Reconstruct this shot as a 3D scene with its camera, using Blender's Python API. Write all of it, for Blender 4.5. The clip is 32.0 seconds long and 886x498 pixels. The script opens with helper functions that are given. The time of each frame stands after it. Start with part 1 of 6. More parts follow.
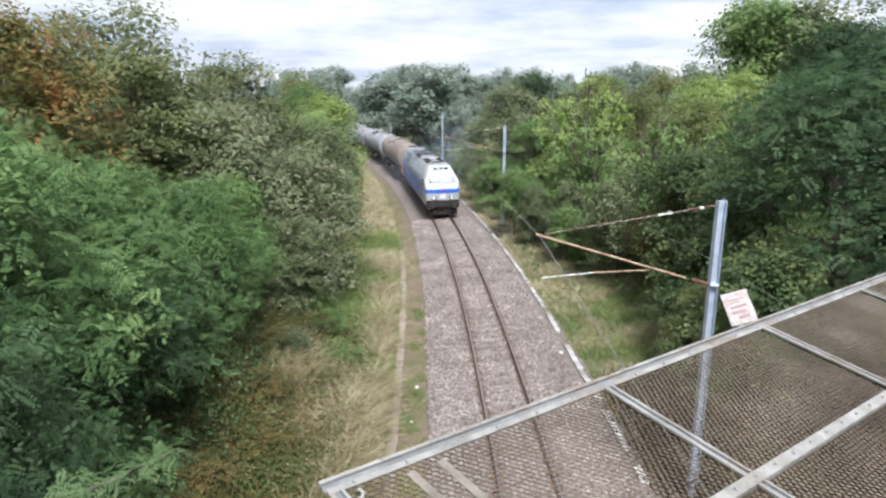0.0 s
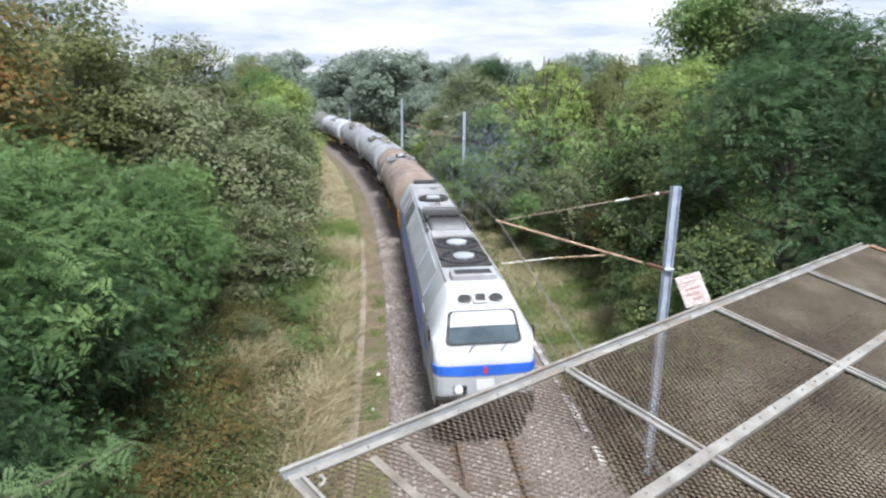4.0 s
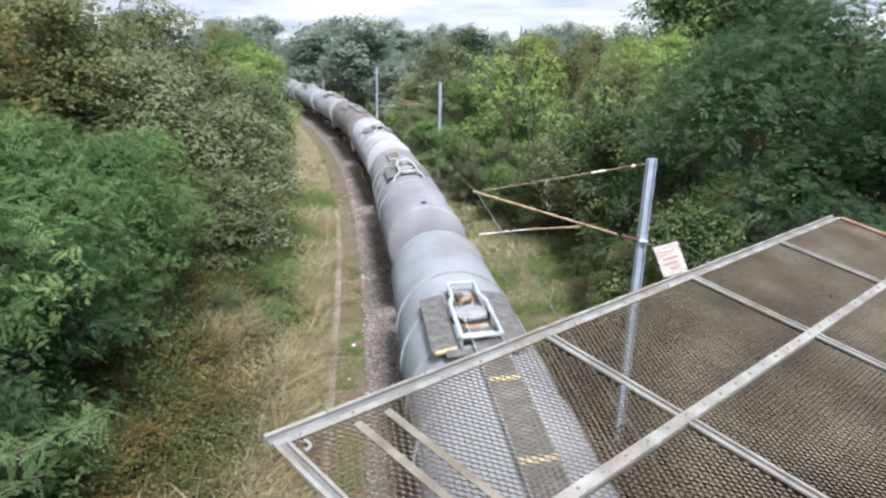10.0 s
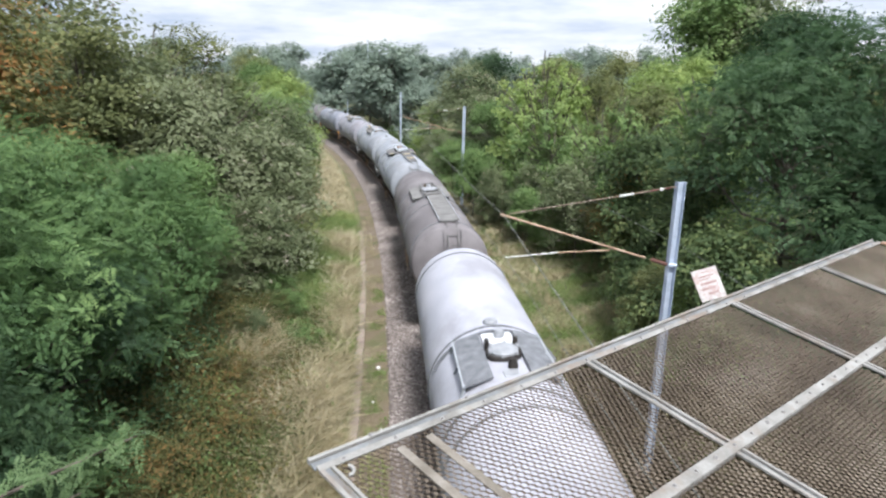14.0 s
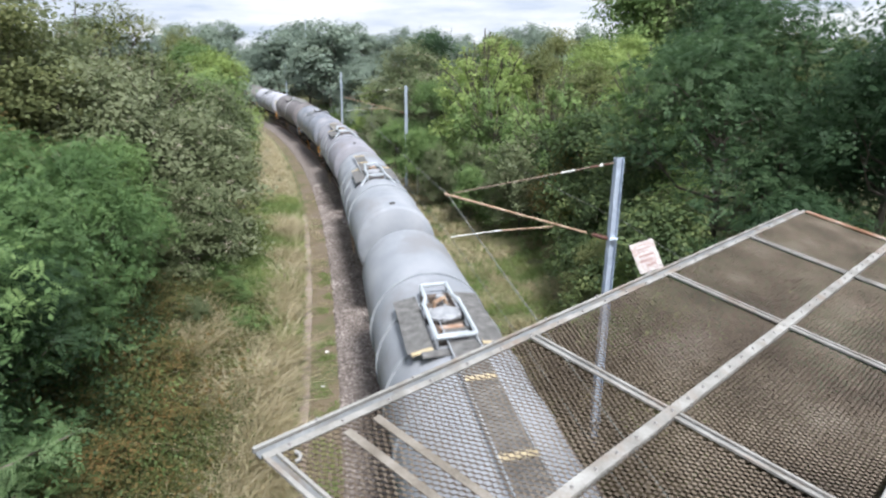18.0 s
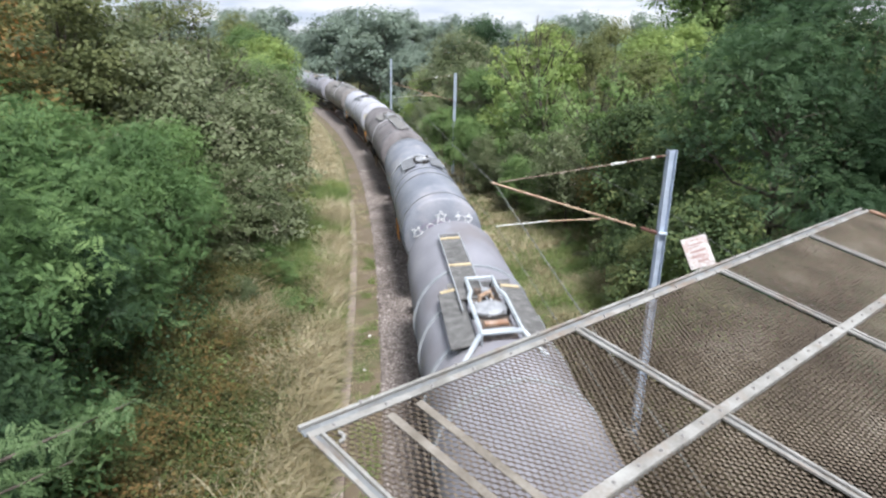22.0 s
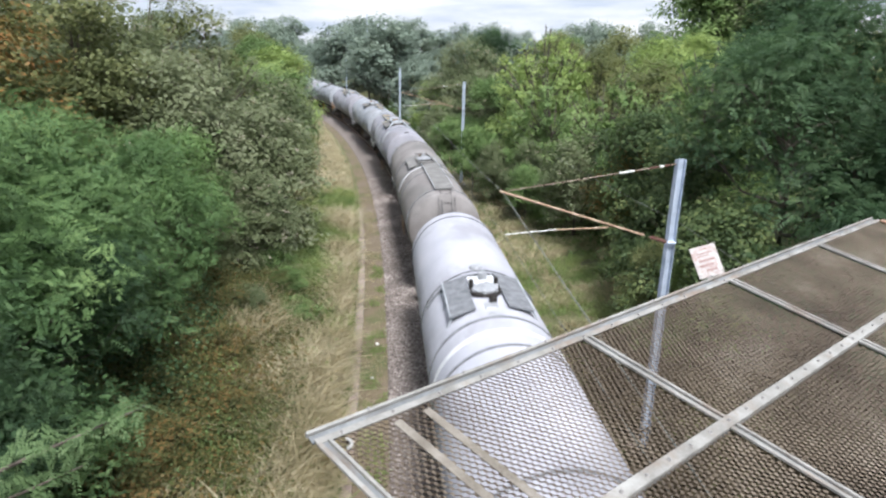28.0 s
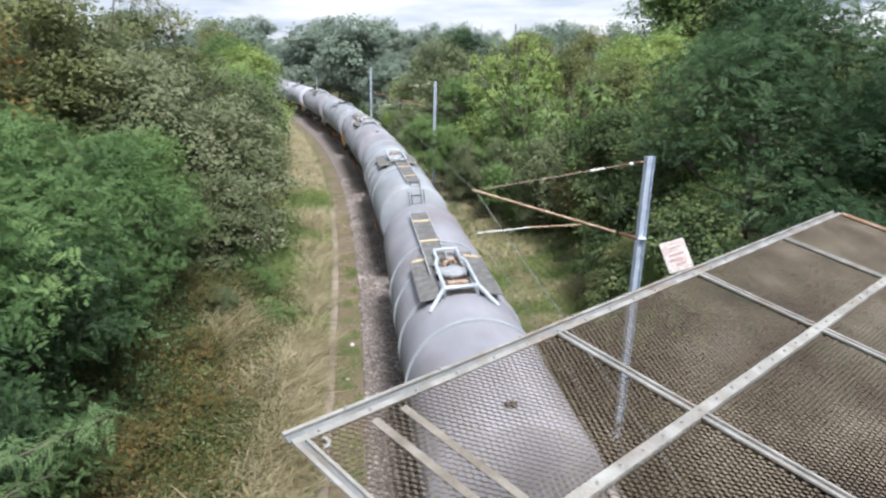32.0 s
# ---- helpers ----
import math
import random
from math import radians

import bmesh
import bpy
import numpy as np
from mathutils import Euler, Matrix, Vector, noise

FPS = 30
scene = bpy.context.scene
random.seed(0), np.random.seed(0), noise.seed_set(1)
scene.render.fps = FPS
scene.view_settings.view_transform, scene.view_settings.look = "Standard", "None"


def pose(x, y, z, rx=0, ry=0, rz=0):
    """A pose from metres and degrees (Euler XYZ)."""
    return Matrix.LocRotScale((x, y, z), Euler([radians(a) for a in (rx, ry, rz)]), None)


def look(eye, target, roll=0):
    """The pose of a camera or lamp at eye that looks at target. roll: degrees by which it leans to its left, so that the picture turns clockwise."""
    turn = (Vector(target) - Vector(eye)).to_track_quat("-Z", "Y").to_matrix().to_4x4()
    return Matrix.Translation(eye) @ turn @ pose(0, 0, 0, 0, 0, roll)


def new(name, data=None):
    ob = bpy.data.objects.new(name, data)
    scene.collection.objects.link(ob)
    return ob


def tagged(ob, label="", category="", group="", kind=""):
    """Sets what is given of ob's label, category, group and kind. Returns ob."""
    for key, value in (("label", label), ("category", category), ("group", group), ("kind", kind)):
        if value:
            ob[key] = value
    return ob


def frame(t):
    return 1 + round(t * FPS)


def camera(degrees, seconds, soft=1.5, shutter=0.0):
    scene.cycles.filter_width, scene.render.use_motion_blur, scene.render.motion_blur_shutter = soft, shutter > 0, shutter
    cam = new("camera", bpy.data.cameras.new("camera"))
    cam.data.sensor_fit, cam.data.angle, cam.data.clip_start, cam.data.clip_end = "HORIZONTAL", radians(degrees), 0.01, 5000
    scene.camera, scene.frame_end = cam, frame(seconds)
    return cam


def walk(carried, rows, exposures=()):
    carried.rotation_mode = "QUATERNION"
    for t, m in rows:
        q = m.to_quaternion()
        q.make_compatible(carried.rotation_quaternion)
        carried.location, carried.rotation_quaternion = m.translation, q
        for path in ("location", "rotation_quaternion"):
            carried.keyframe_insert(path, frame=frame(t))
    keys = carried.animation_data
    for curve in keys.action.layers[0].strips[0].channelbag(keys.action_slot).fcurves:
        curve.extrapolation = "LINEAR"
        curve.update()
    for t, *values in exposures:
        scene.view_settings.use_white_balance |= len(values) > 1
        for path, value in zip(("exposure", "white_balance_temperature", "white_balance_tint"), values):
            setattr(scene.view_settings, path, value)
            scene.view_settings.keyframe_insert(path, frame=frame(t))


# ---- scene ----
cam = camera(69.9, 32.0, soft=2.5, shutter=0.3)
PATH = [
    (0, (-2.482, -0.068, 9.751), (-2.446, 1.875, 9.279), 0.0),
    (0.5, (-2.491, -0.059, 9.746), (-2.444, 1.883, 9.268), -0.0),
    (1, (-2.493, -0.059, 9.748), (-2.443, 1.882, 9.27), 0.3),
    (1.5, (-2.498, -0.07, 9.746), (-2.439, 1.877, 9.289), 0.2),
    (2, (-2.497, -0.063, 9.74), (-2.404, 1.88, 9.275), 0.6),
    (2.5, (-2.494, -0.051, 9.734), (-2.372, 1.885, 9.247), 0.8),
    (3, (-2.494, -0.055, 9.739), (-2.349, 1.877, 9.244), 0.8),
    (3.5, (-2.489, -0.056, 9.736), (-2.339, 1.874, 9.233), 0.6),
    (5.5, (-2.476, -0.048, 9.703), (-2.275, 1.865, 9.154), 0.7),
    (6, (-2.488, -0.047, 9.701), (-2.287, 1.86, 9.13), 1.2),
    (6.5, (-2.505, -0.041, 9.702), (-2.244, 1.855, 9.119), 1.3),
    (7, (-2.515, -0.04, 9.699), (-2.208, 1.843, 9.098), 0.6),
    (7.5, (-2.52, -0.028, 9.692), (-2.207, 1.85, 9.082), 1.3),
    (8, (-2.529, -0.034, 9.693), (-2.23, 1.845, 9.077), 1.9),
    (8.5, (-2.528, -0.037, 9.695), (-2.247, 1.849, 9.091), 0.7),
    (9, (-2.529, -0.037, 9.696), (-2.252, 1.854, 9.106), 0.7),
    (9.5, (-2.532, -0.042, 9.695), (-2.261, 1.85, 9.106), 1.0),
    (10, (-2.544, -0.037, 9.69), (-2.304, 1.858, 9.096), 1.5),
    (10.5, (-2.573, -0.044, 9.698), (-2.419, 1.877, 9.162), 1.2),
    (11, (-2.629, -0.044, 9.711), (-2.588, 1.89, 9.202), 1.4),
    (11.5, (-2.678, -0.019, 9.704), (-2.67, 1.915, 9.197), 1.5),
    (12, (-2.692, -0.012, 9.699), (-2.616, 1.915, 9.169), 2.4),
    (12.5, (-2.685, -0.009, 9.69), (-2.563, 1.911, 9.146), 2.1),
    (13, (-2.687, -0.02, 9.697), (-2.549, 1.903, 9.164), 2.1),
    (13.5, (-2.682, -0.025, 9.693), (-2.507, 1.898, 9.173), 1.8),
    (14, (-2.667, -0.018, 9.691), (-2.494, 1.904, 9.164), 1.2),
    (14.5, (-2.669, -0.01, 9.687), (-2.492, 1.908, 9.149), 1.4),
    (16.5, (-2.668, -0.007, 9.687), (-2.501, 1.909, 9.136), 1.5),
    (17, (-2.661, -0.01, 9.687), (-2.471, 1.906, 9.144), 1.7),
    (17.5, (-2.649, -0.004, 9.681), (-2.37, 1.894, 9.116), 1.7),
    (18, (-2.636, -0.004, 9.683), (-2.298, 1.879, 9.1), 0.8),
    (18.5, (-2.64, -0.012, 9.68), (-2.348, 1.885, 9.119), 0.9),
    (19, (-2.639, -0.014, 9.681), (-2.357, 1.883, 9.114), 1.0),
    (19.5, (-2.638, -0.015, 9.681), (-2.367, 1.878, 9.097), 1.2),
    (20, (-2.643, -0.006, 9.681), (-2.414, 1.893, 9.097), 1.1),
    (20.5, (-2.659, 0.004, 9.678), (-2.458, 1.905, 9.09), 1.9),
    (21, (-2.656, 0.0, 9.677), (-2.459, 1.901, 9.088), 1.8),
    (21.5, (-2.65, -0.003, 9.678), (-2.452, 1.896, 9.081), 1.4),
    (22, (-2.655, 0.004, 9.677), (-2.455, 1.895, 9.057), 1.4),
    (22.5, (-2.656, 0.003, 9.676), (-2.453, 1.9, 9.077), 1.6),
    (23, (-2.649, -0.008, 9.677), (-2.419, 1.889, 9.088), 1.2),
    (23.5, (-2.645, -0.016, 9.679), (-2.441, 1.884, 9.091), 1.1),
    (24, (-2.65, -0.01, 9.675), (-2.439, 1.886, 9.075), 1.4),
    (24.5, (-2.655, -0.01, 9.676), (-2.434, 1.883, 9.07), 1.3),
    (26.5, (-2.648, 0.001, 9.67), (-2.423, 1.896, 9.072), 0.9),
    (27, (-2.648, -0.003, 9.672), (-2.423, 1.894, 9.08), 1.3),
    (27.5, (-2.653, -0.013, 9.676), (-2.444, 1.884, 9.078), 1.2),
    (28, (-2.657, -0.013, 9.68), (-2.482, 1.889, 9.084), 1.4),
    (28.5, (-2.658, -0.016, 9.68), (-2.491, 1.89, 9.098), 0.9),
    (29, (-2.657, -0.01, 9.678), (-2.467, 1.893, 9.091), 1.0),
    (29.5, (-2.656, -0.015, 9.675), (-2.465, 1.882, 9.071), 1.0),
    (30, (-2.653, -0.026, 9.682), (-2.461, 1.876, 9.096), 1.0),
    (30.5, (-2.655, -0.03, 9.677), (-2.444, 1.87, 9.088), 0.9),
    (31, (-2.66, -0.03, 9.677), (-2.434, 1.868, 9.089), 1.4),
    (31.5, (-2.663, -0.026, 9.668), (-2.43, 1.869, 9.074), 1.2),
    (32, (-2.664, -0.03, 9.672), (-2.406, 1.862, 9.077), 1.3),
]
walk(cam, [(t, look(e, g, r)) for t, e, g, r in PATH], exposures=[(0, 0.79, 6250, 11), (32, 0.77, 6250, 11)])

# ---------------------------------------------------------------- light
world = bpy.data.worlds.new("sky")
scene.world = world
world.use_nodes = True
wn, wl = world.node_tree.nodes, world.node_tree.links
wn.clear()
w_out, w_bg = wn.new("ShaderNodeOutputWorld"), wn.new("ShaderNodeBackground")
sky = wn.new("ShaderNodeTexSky")
sky.sky_type, sky.sun_disc = "NISHITA", False
sky.sun_elevation, sky.sun_rotation = radians(63), radians(165)
sky.air_density, sky.dust_density, sky.ozone_density = 1.0, 2.5, 1.0
w_co, w_map = wn.new("ShaderNodeTexCoord"), wn.new("ShaderNodeMapping")
w_map.inputs["Scale"].default_value = (1.6, 1.6, 9.0)
clouds, cloud_ramp = wn.new("ShaderNodeTexNoise"), wn.new("ShaderNodeValToRGB")
clouds.inputs["Scale"].default_value, clouds.inputs["Detail"].default_value, clouds.inputs["Roughness"].default_value = 2.2, 7, 0.58
cloud_ramp.color_ramp.elements[0].position, cloud_ramp.color_ramp.elements[0].color = 0.36, (6.2, 7.3, 9.2, 1)
cloud_ramp.color_ramp.elements[1].position, cloud_ramp.color_ramp.elements[1].color = 0.62, (12.2, 12.4, 12.6, 1)
w_mix = wn.new("ShaderNodeMix")
w_mix.data_type = "RGBA"
w_mix.inputs["Factor"].default_value = 0.88
wl.new(w_co.outputs["Generated"], w_map.inputs["Vector"])
wl.new(w_map.outputs["Vector"], clouds.inputs["Vector"])
wl.new(clouds.outputs["Fac"], cloud_ramp.inputs["Fac"])
wl.new(sky.outputs["Color"], w_mix.inputs["A"])
wl.new(cloud_ramp.outputs["Color"], w_mix.inputs["B"])
wl.new(w_mix.outputs["Result"], w_bg.inputs["Color"])
w_bg.inputs["Strength"].default_value = 0.059
wl.new(w_bg.outputs["Background"], w_out.inputs["Surface"])

sun = new("sun", bpy.data.lights.new("sun", "SUN"))
sun.data.energy, sun.data.angle, sun.data.color = 4.1, radians(14), (1.0, 0.985, 0.97)
sun.matrix_world = look((6.3, -29, 50), (0, 0, 0))

# ---------------------------------------------------------------- mesh and material tools
class Geo:
    """Vertices and faces gathered piece by piece, then made into one mesh."""

    def __init__(self):
        self.v, self.f = [], []

    def add(self, verts, faces):
        n = len(self.v)
        self.v += [tuple(p) for p in verts]
        self.f += [tuple(i + n for i in q) for q in faces]
        return self

    def box(self, c, size, m=None, bev=0.0):
        hx, hy, hz = size[0] / 2, size[1] / 2, size[2] / 2
        b = min(bev, hx * 0.9, hy * 0.9, hz * 0.9)
        if b <= 0:
            vs = [(x * hx, y * hy, z * hz) for x in (-1, 1) for y in (-1, 1) for z in (-1, 1)]
            fs = [(0, 1, 3, 2), (4, 6, 7, 5), (0, 4, 5, 1), (2, 3, 7, 6), (0, 2, 6, 4), (1, 5, 7, 3)]
        else:
            vs, ix = [], {}
            for x in (-1, 1):
                for y in (-1, 1):
                    for z in (-1, 1):
                        for a in range(3):
                            ix[x, y, z, a] = len(vs)
                            d = [hx - b, hy - b, hz - b]
                            d[a] += b
                            vs.append((x * d[0], y * d[1], z * d[2]))
            fs = []
            for s in (-1, 1):
                q = [(-1, -1), (1, -1), (1, 1), (-1, 1)]
                q = q if s > 0 else q[::-1]
                fs.append([ix[s, y, z, 0] for y, z in q])
                fs.append([ix[x, s, z, 1] for z, x in q])
                fs.append([ix[x, y, s, 2] for x, y in q])
            for s in (-1, 1):
                for t in (-1, 1):
                    e = [ix[-1, s, t, 1], ix[1, s, t, 1], ix[1, s, t, 2], ix[-1, s, t, 2]]
                    fs.append(e if s * t > 0 else e[::-1])
                    e = [ix[s, -1, t, 2], ix[s, 1, t, 2], ix[s, 1, t, 0], ix[s, -1, t, 0]]
                    fs.append(e if s * t > 0 else e[::-1])
                    e = [ix[s, t, -1, 0], ix[s, t, 1, 0], ix[s, t, 1, 1], ix[s, t, -1, 1]]
                    fs.append(e if s * t > 0 else e[::-1])
            for x in (-1, 1):
                for y in (-1, 1):
                    for z in (-1, 1):
                        e = [ix[x, y, z, 0], ix[x, y, z, 1], ix[x, y, z, 2]]
                        fs.append(e if x * y * z > 0 else e[::-1])
        c = Vector(c)
        vs = [(m @ Vector(p) if m else Vector(p)) + c for p in vs]
        return self.add(vs, fs)

    def beam(self, a, b, w, h, up=(0, 0, 1), bev=0.0):
        """A bar of section w by h from a to b."""
        a, b = Vector(a), Vector(b)
        y = (b - a).normalized()
        x = y.cross(Vector(up)).normalized()
        m = Matrix((x, y, x.cross(y))).transposed()
        return self.box((a + b) / 2, (w, (b - a).length, h), m, bev)

    def tube(self, pts, r, n=8, caps=True):
        pts = [Vector(p) for p in pts]
        rr = r if isinstance(r, (list, tuple)) else [r] * len(pts)
        rings, side = [], None
        for i, p in enumerate(pts):
            d = (pts[min(i + 1, len(pts) - 1)] - pts[max(i - 1, 0)]).normalized()
            if side is None:
                side = d.orthogonal().normalized()
            side = (side - d * side.dot(d)).normalized()
            o = d.cross(side)
            rings.append([p + (side * math.cos(2 * math.pi * k / n) + o * math.sin(2 * math.pi * k / n)) * rr[i] for k in range(n)])
        vs = [q for ring in rings for q in ring]
        fs = [(i * n + k, i * n + (k + 1) % n, (i + 1) * n + (k + 1) % n, (i + 1) * n + k) for i in range(len(pts) - 1) for k in range(n)]
        if caps:
            fs += [tuple(range(n))[::-1], tuple(range((len(pts) - 1) * n, len(pts) * n))]
        return self.add(vs, fs)

    def loft(self, rings, closed=True, caps=True):
        n = len(rings[0])
        vs = [p for ring in rings for p in ring]
        fs = [(i * n + k, (i + 1) * n + k, (i + 1) * n + (k + 1) % n, i * n + (k + 1) % n) for i in range(len(rings) - 1) for k in range(n if closed else n - 1)]
        if caps:
            fs += [tuple(range(n)), tuple(range((len(rings) - 1) * n, len(rings) * n))[::-1]]
        return self.add(vs, fs)

    def lathe(self, prof, n=24, at=(0, 0, 0), axis="z"):
        """prof: rows of radius and height along the axis."""
        rings = []
        for r, h in prof:
            ring = []
            for k in range(n):
                a = 2 * math.pi * k / n
                p = (r * math.cos(a), r * math.sin(a), h)
                if axis == "y":
                    p = (p[0], p[2], -p[1])
                elif axis == "x":
                    p = (p[2], p[0], p[1])
                ring.append((p[0] + at[0], p[1] + at[1], p[2] + at[2]))
            rings.append(ring)
        return self.loft([r[::-1] for r in rings])

    def mesh(self, name, smooth=False):
        me = bpy.data.meshes.new(name)
        me.from_pydata(self.v, [], self.f)
        if smooth:
            me.polygons.foreach_set("use_smooth", [True] * len(me.polygons))
            me.set_sharp_from_angle(angle=radians(38))
        me.update()
        return me


def part(name, geo, material, parent=None, label="", smooth=False, m=None):
    """One mesh object, under a thing or a part if one is given."""
    me = geo if isinstance(geo, bpy.types.Mesh) else geo.mesh(name, smooth)
    if not me.materials:
        me.materials.append(material)
    ob = new(name, me)
    if parent:
        ob.parent = parent
    if m is not None:
        ob.matrix_basis = m
    return tagged(ob, label) if label else ob


def thing(name, label, category, group="", kind="", m=None):
    ob = new(name)
    ob.empty_display_size = 0.2
    if m is not None:
        ob.matrix_basis = m
    return tagged(ob, label, category, group, kind)


def surf(name, stops, scale=2.0, rough=0.8, metal=0.0, bump=0.3, fine=60.0, bump_dist=0.01, stretch=(1, 1, 1), island=0.0, random_ob=0.0, stain=None, stain_scale=0.6, spec=0.4):
    """A surface of several tones: broad patches, fine grain, relief, optional stains and a change from piece to piece."""
    mt = bpy.data.materials.new(name)
    mt.use_nodes = True
    n, l = mt.node_tree.nodes, mt.node_tree.links
    bs = n["Principled BSDF"]
    co, mp = n.new("ShaderNodeTexCoord"), n.new("ShaderNodeMapping")
    mp.inputs["Scale"].default_value = stretch
    l.new(co.outputs["Object"], mp.inputs["Vector"])
    big, small = n.new("ShaderNodeTexNoise"), n.new("ShaderNodeTexNoise")
    for tex, sc in ((big, scale), (small, fine)):
        l.new(mp.outputs["Vector"], tex.inputs["Vector"])
        tex.inputs["Scale"].default_value, tex.inputs["Detail"].default_value = sc, 5
    mixv = n.new("ShaderNodeMath")
    mixv.operation = "MULTIPLY_ADD"
    mixv.inputs[1].default_value = 0.35
    l.new(small.outputs["Fac"], mixv.inputs[0])
    sub = n.new("ShaderNodeMath")
    sub.operation = "SUBTRACT"
    sub.inputs[1].default_value = 0.175
    l.new(big.outputs["Fac"], sub.inputs[0])
    l.new(sub.outputs[0], mixv.inputs[2])
    fac = mixv.outputs[0]
    for amount, node, out in ((island, "ShaderNodeNewGeometry", "Random Per Island"), (random_ob, "ShaderNodeObjectInfo", "Random")):
        if amount:
            src, ma = n.new(node), n.new("ShaderNodeMath")
            ma.operation = "MULTIPLY_ADD"
            ma.inputs[1].default_value = amount
            l.new(src.outputs[out], ma.inputs[0])
            off = n.new("ShaderNodeMath")
            off.operation = "SUBTRACT"
            off.inputs[1].default_value = amount / 2
            l.new(fac, off.inputs[0])
            l.new(off.outputs[0], ma.inputs[2])
            fac = ma.outputs[0]
    ramp = n.new("ShaderNodeValToRGB")
    els = ramp.color_ramp.elements
    while len(els) < len(stops):
        els.new(0.5)
    for e, (p, c) in zip(els, stops):
        e.position, e.color = p, (*c, 1)
    l.new(fac, ramp.inputs["Fac"])
    col = ramp.outputs["Color"]
    if stain:
        st, sr, mx = n.new("ShaderNodeTexNoise"), n.new("ShaderNodeValToRGB"), n.new("ShaderNodeMix")
        st.inputs["Scale"].default_value, st.inputs["Detail"].default_value, st.inputs["Roughness"].default_value = stain_scale, 8, 0.65
        l.new(mp.outputs["Vector"], st.inputs["Vector"])
        sr.color_ramp.elements[0].position, sr.color_ramp.elements[1].position = 0.5, 0.68
        l.new(st.outputs["Fac"], sr.inputs["Fac"])
        mx.data_type = "RGBA"
        mx.inputs["B"].default_value = (*stain, 1)
        l.new(sr.outputs["Color"], mx.inputs["Factor"])
        l.new(col, mx.inputs["A"])
        col = mx.outputs["Result"]
    l.new(col, bs.inputs["Base Color"])
    bs.inputs["Roughness"].default_value, bs.inputs["Metallic"].default_value = rough, metal
    bs.inputs["Specular IOR Level"].default_value = spec
    if bump:
        bp = n.new("ShaderNodeBump")
        bp.inputs["Strength"].default_value, bp.inputs["Distance"].default_value = bump, bump_dist
        l.new(small.outputs["Fac"], bp.inputs["Height"])
        l.new(bp.outputs["Normal"], bs.inputs["Normal"])
    return mt


def leaf_mat(name, stops, scale=0.35, through_light=0.45, rough=0.6, jitter=0.24, tree=0.22):
    """Leaves: tones by patch, by leaf and by tree; light comes through them."""
    mt = surf(name, stops, scale=scale, rough=rough, bump=0.0, fine=7.0, island=jitter, random_ob=tree, spec=0.25)
    n, l = mt.node_tree.nodes, mt.node_tree.links
    bs, out = n["Principled BSDF"], n["Material Output"]
    tr, mix = n.new("ShaderNodeBsdfTranslucent"), n.new("ShaderNodeMixShader")
    src = bs.inputs["Base Color"].links[0].from_socket
    l.new(src, tr.inputs["Color"])
    mix.inputs["Fac"].default_value = through_light
    l.new(bs.outputs["BSDF"], mix.inputs[1])
    l.new(tr.outputs["BSDF"], mix.inputs[2])
    l.new(mix.outputs["Shader"], out.inputs["Surface"])
    return mt


# ---------------------------------------------------------------- the line of the track
K, S_A, S_B, CANT = 0.00302, 6.6, 31.6, 4.0
_s = np.arange(-320.0, 480.01, 0.1)
_th = np.where(_s < S_A, 0.0, np.where(_s < S_B, K * (_s - S_A) ** 2 / (2 * (S_B - S_A)), K * (S_B - S_A) / 2 + K * (_s - S_B)))
_x = -np.concatenate([[0], np.cumsum(np.sin(_th[:-1] + 0.0) * 0.1)])
_y = np.concatenate([[0], np.cumsum(np.cos(_th[:-1] + 0.0) * 0.1)])
_x, _y = _x - np.interp(0, _s, _x), _y - np.interp(0, _s, _y)


def heading(s):
    return float(np.interp(s, _s, _th))


def cant(s):
    return CANT * min(1.0, max(0.0, (s + 60) / 40))


def line(s, lat=0.0, z=0.0, lean=True):
    """A point by its way along the track, its distance to the right of the axis and its height; with the track's lean or level."""
    t, c = heading(s), radians(cant(s)) if lean else 0.0
    a = lat * math.cos(c) - z * math.sin(c)
    return Vector((float(np.interp(s, _s, _x)) + a * math.cos(t), float(np.interp(s, _s, _y)) + a * math.sin(t), lat * math.sin(c) + z * math.cos(c)))


def track_pose(s, lat=0.0, z=0.0, lean=True):
    p = line(s, lat, z, lean)
    return pose(p.x, p.y, p.z, 0, -cant(s) if lean else 0, math.degrees(heading(s)))


def near_track(x, y):
    """The way along the track and the distance from it, of a place."""
    i = int(np.argmin((_x - x) ** 2 + (_y - y) ** 2))
    t = _th[i]
    return float(_s[i]), float((x - _x[i]) * math.cos(t) + (y - _y[i]) * math.sin(t))


def ground_z(x, y):
    """The height of the ground: a flat bed for the track between two banks."""
    s, a = near_track(x, y)
    z = -0.5 if abs(a) > 3.5 else -0.95
    if a < -3.9:
        u = min(1.0, (-a - 3.9) / 13.0)
        z += 3.4 * (u * u * (3 - 2 * u)) + 0.25 * min(1, -a - 3.9)
    elif a > 5.0:
        u = min(1.0, (a - 5.0) / 11.0)
        z += 3.2 * (u * u * (3 - 2 * u))
    elif a > 3.4:
        z -= 0.15 * math.sin((a - 3.4) / 1.6 * math.pi)
    if abs(a) > 3.9:
        z += 0.22 * noise.noise(Vector((x * 0.35, y * 0.35, 0))) * min(1, (abs(a) - 3.9) / 2)
    return z

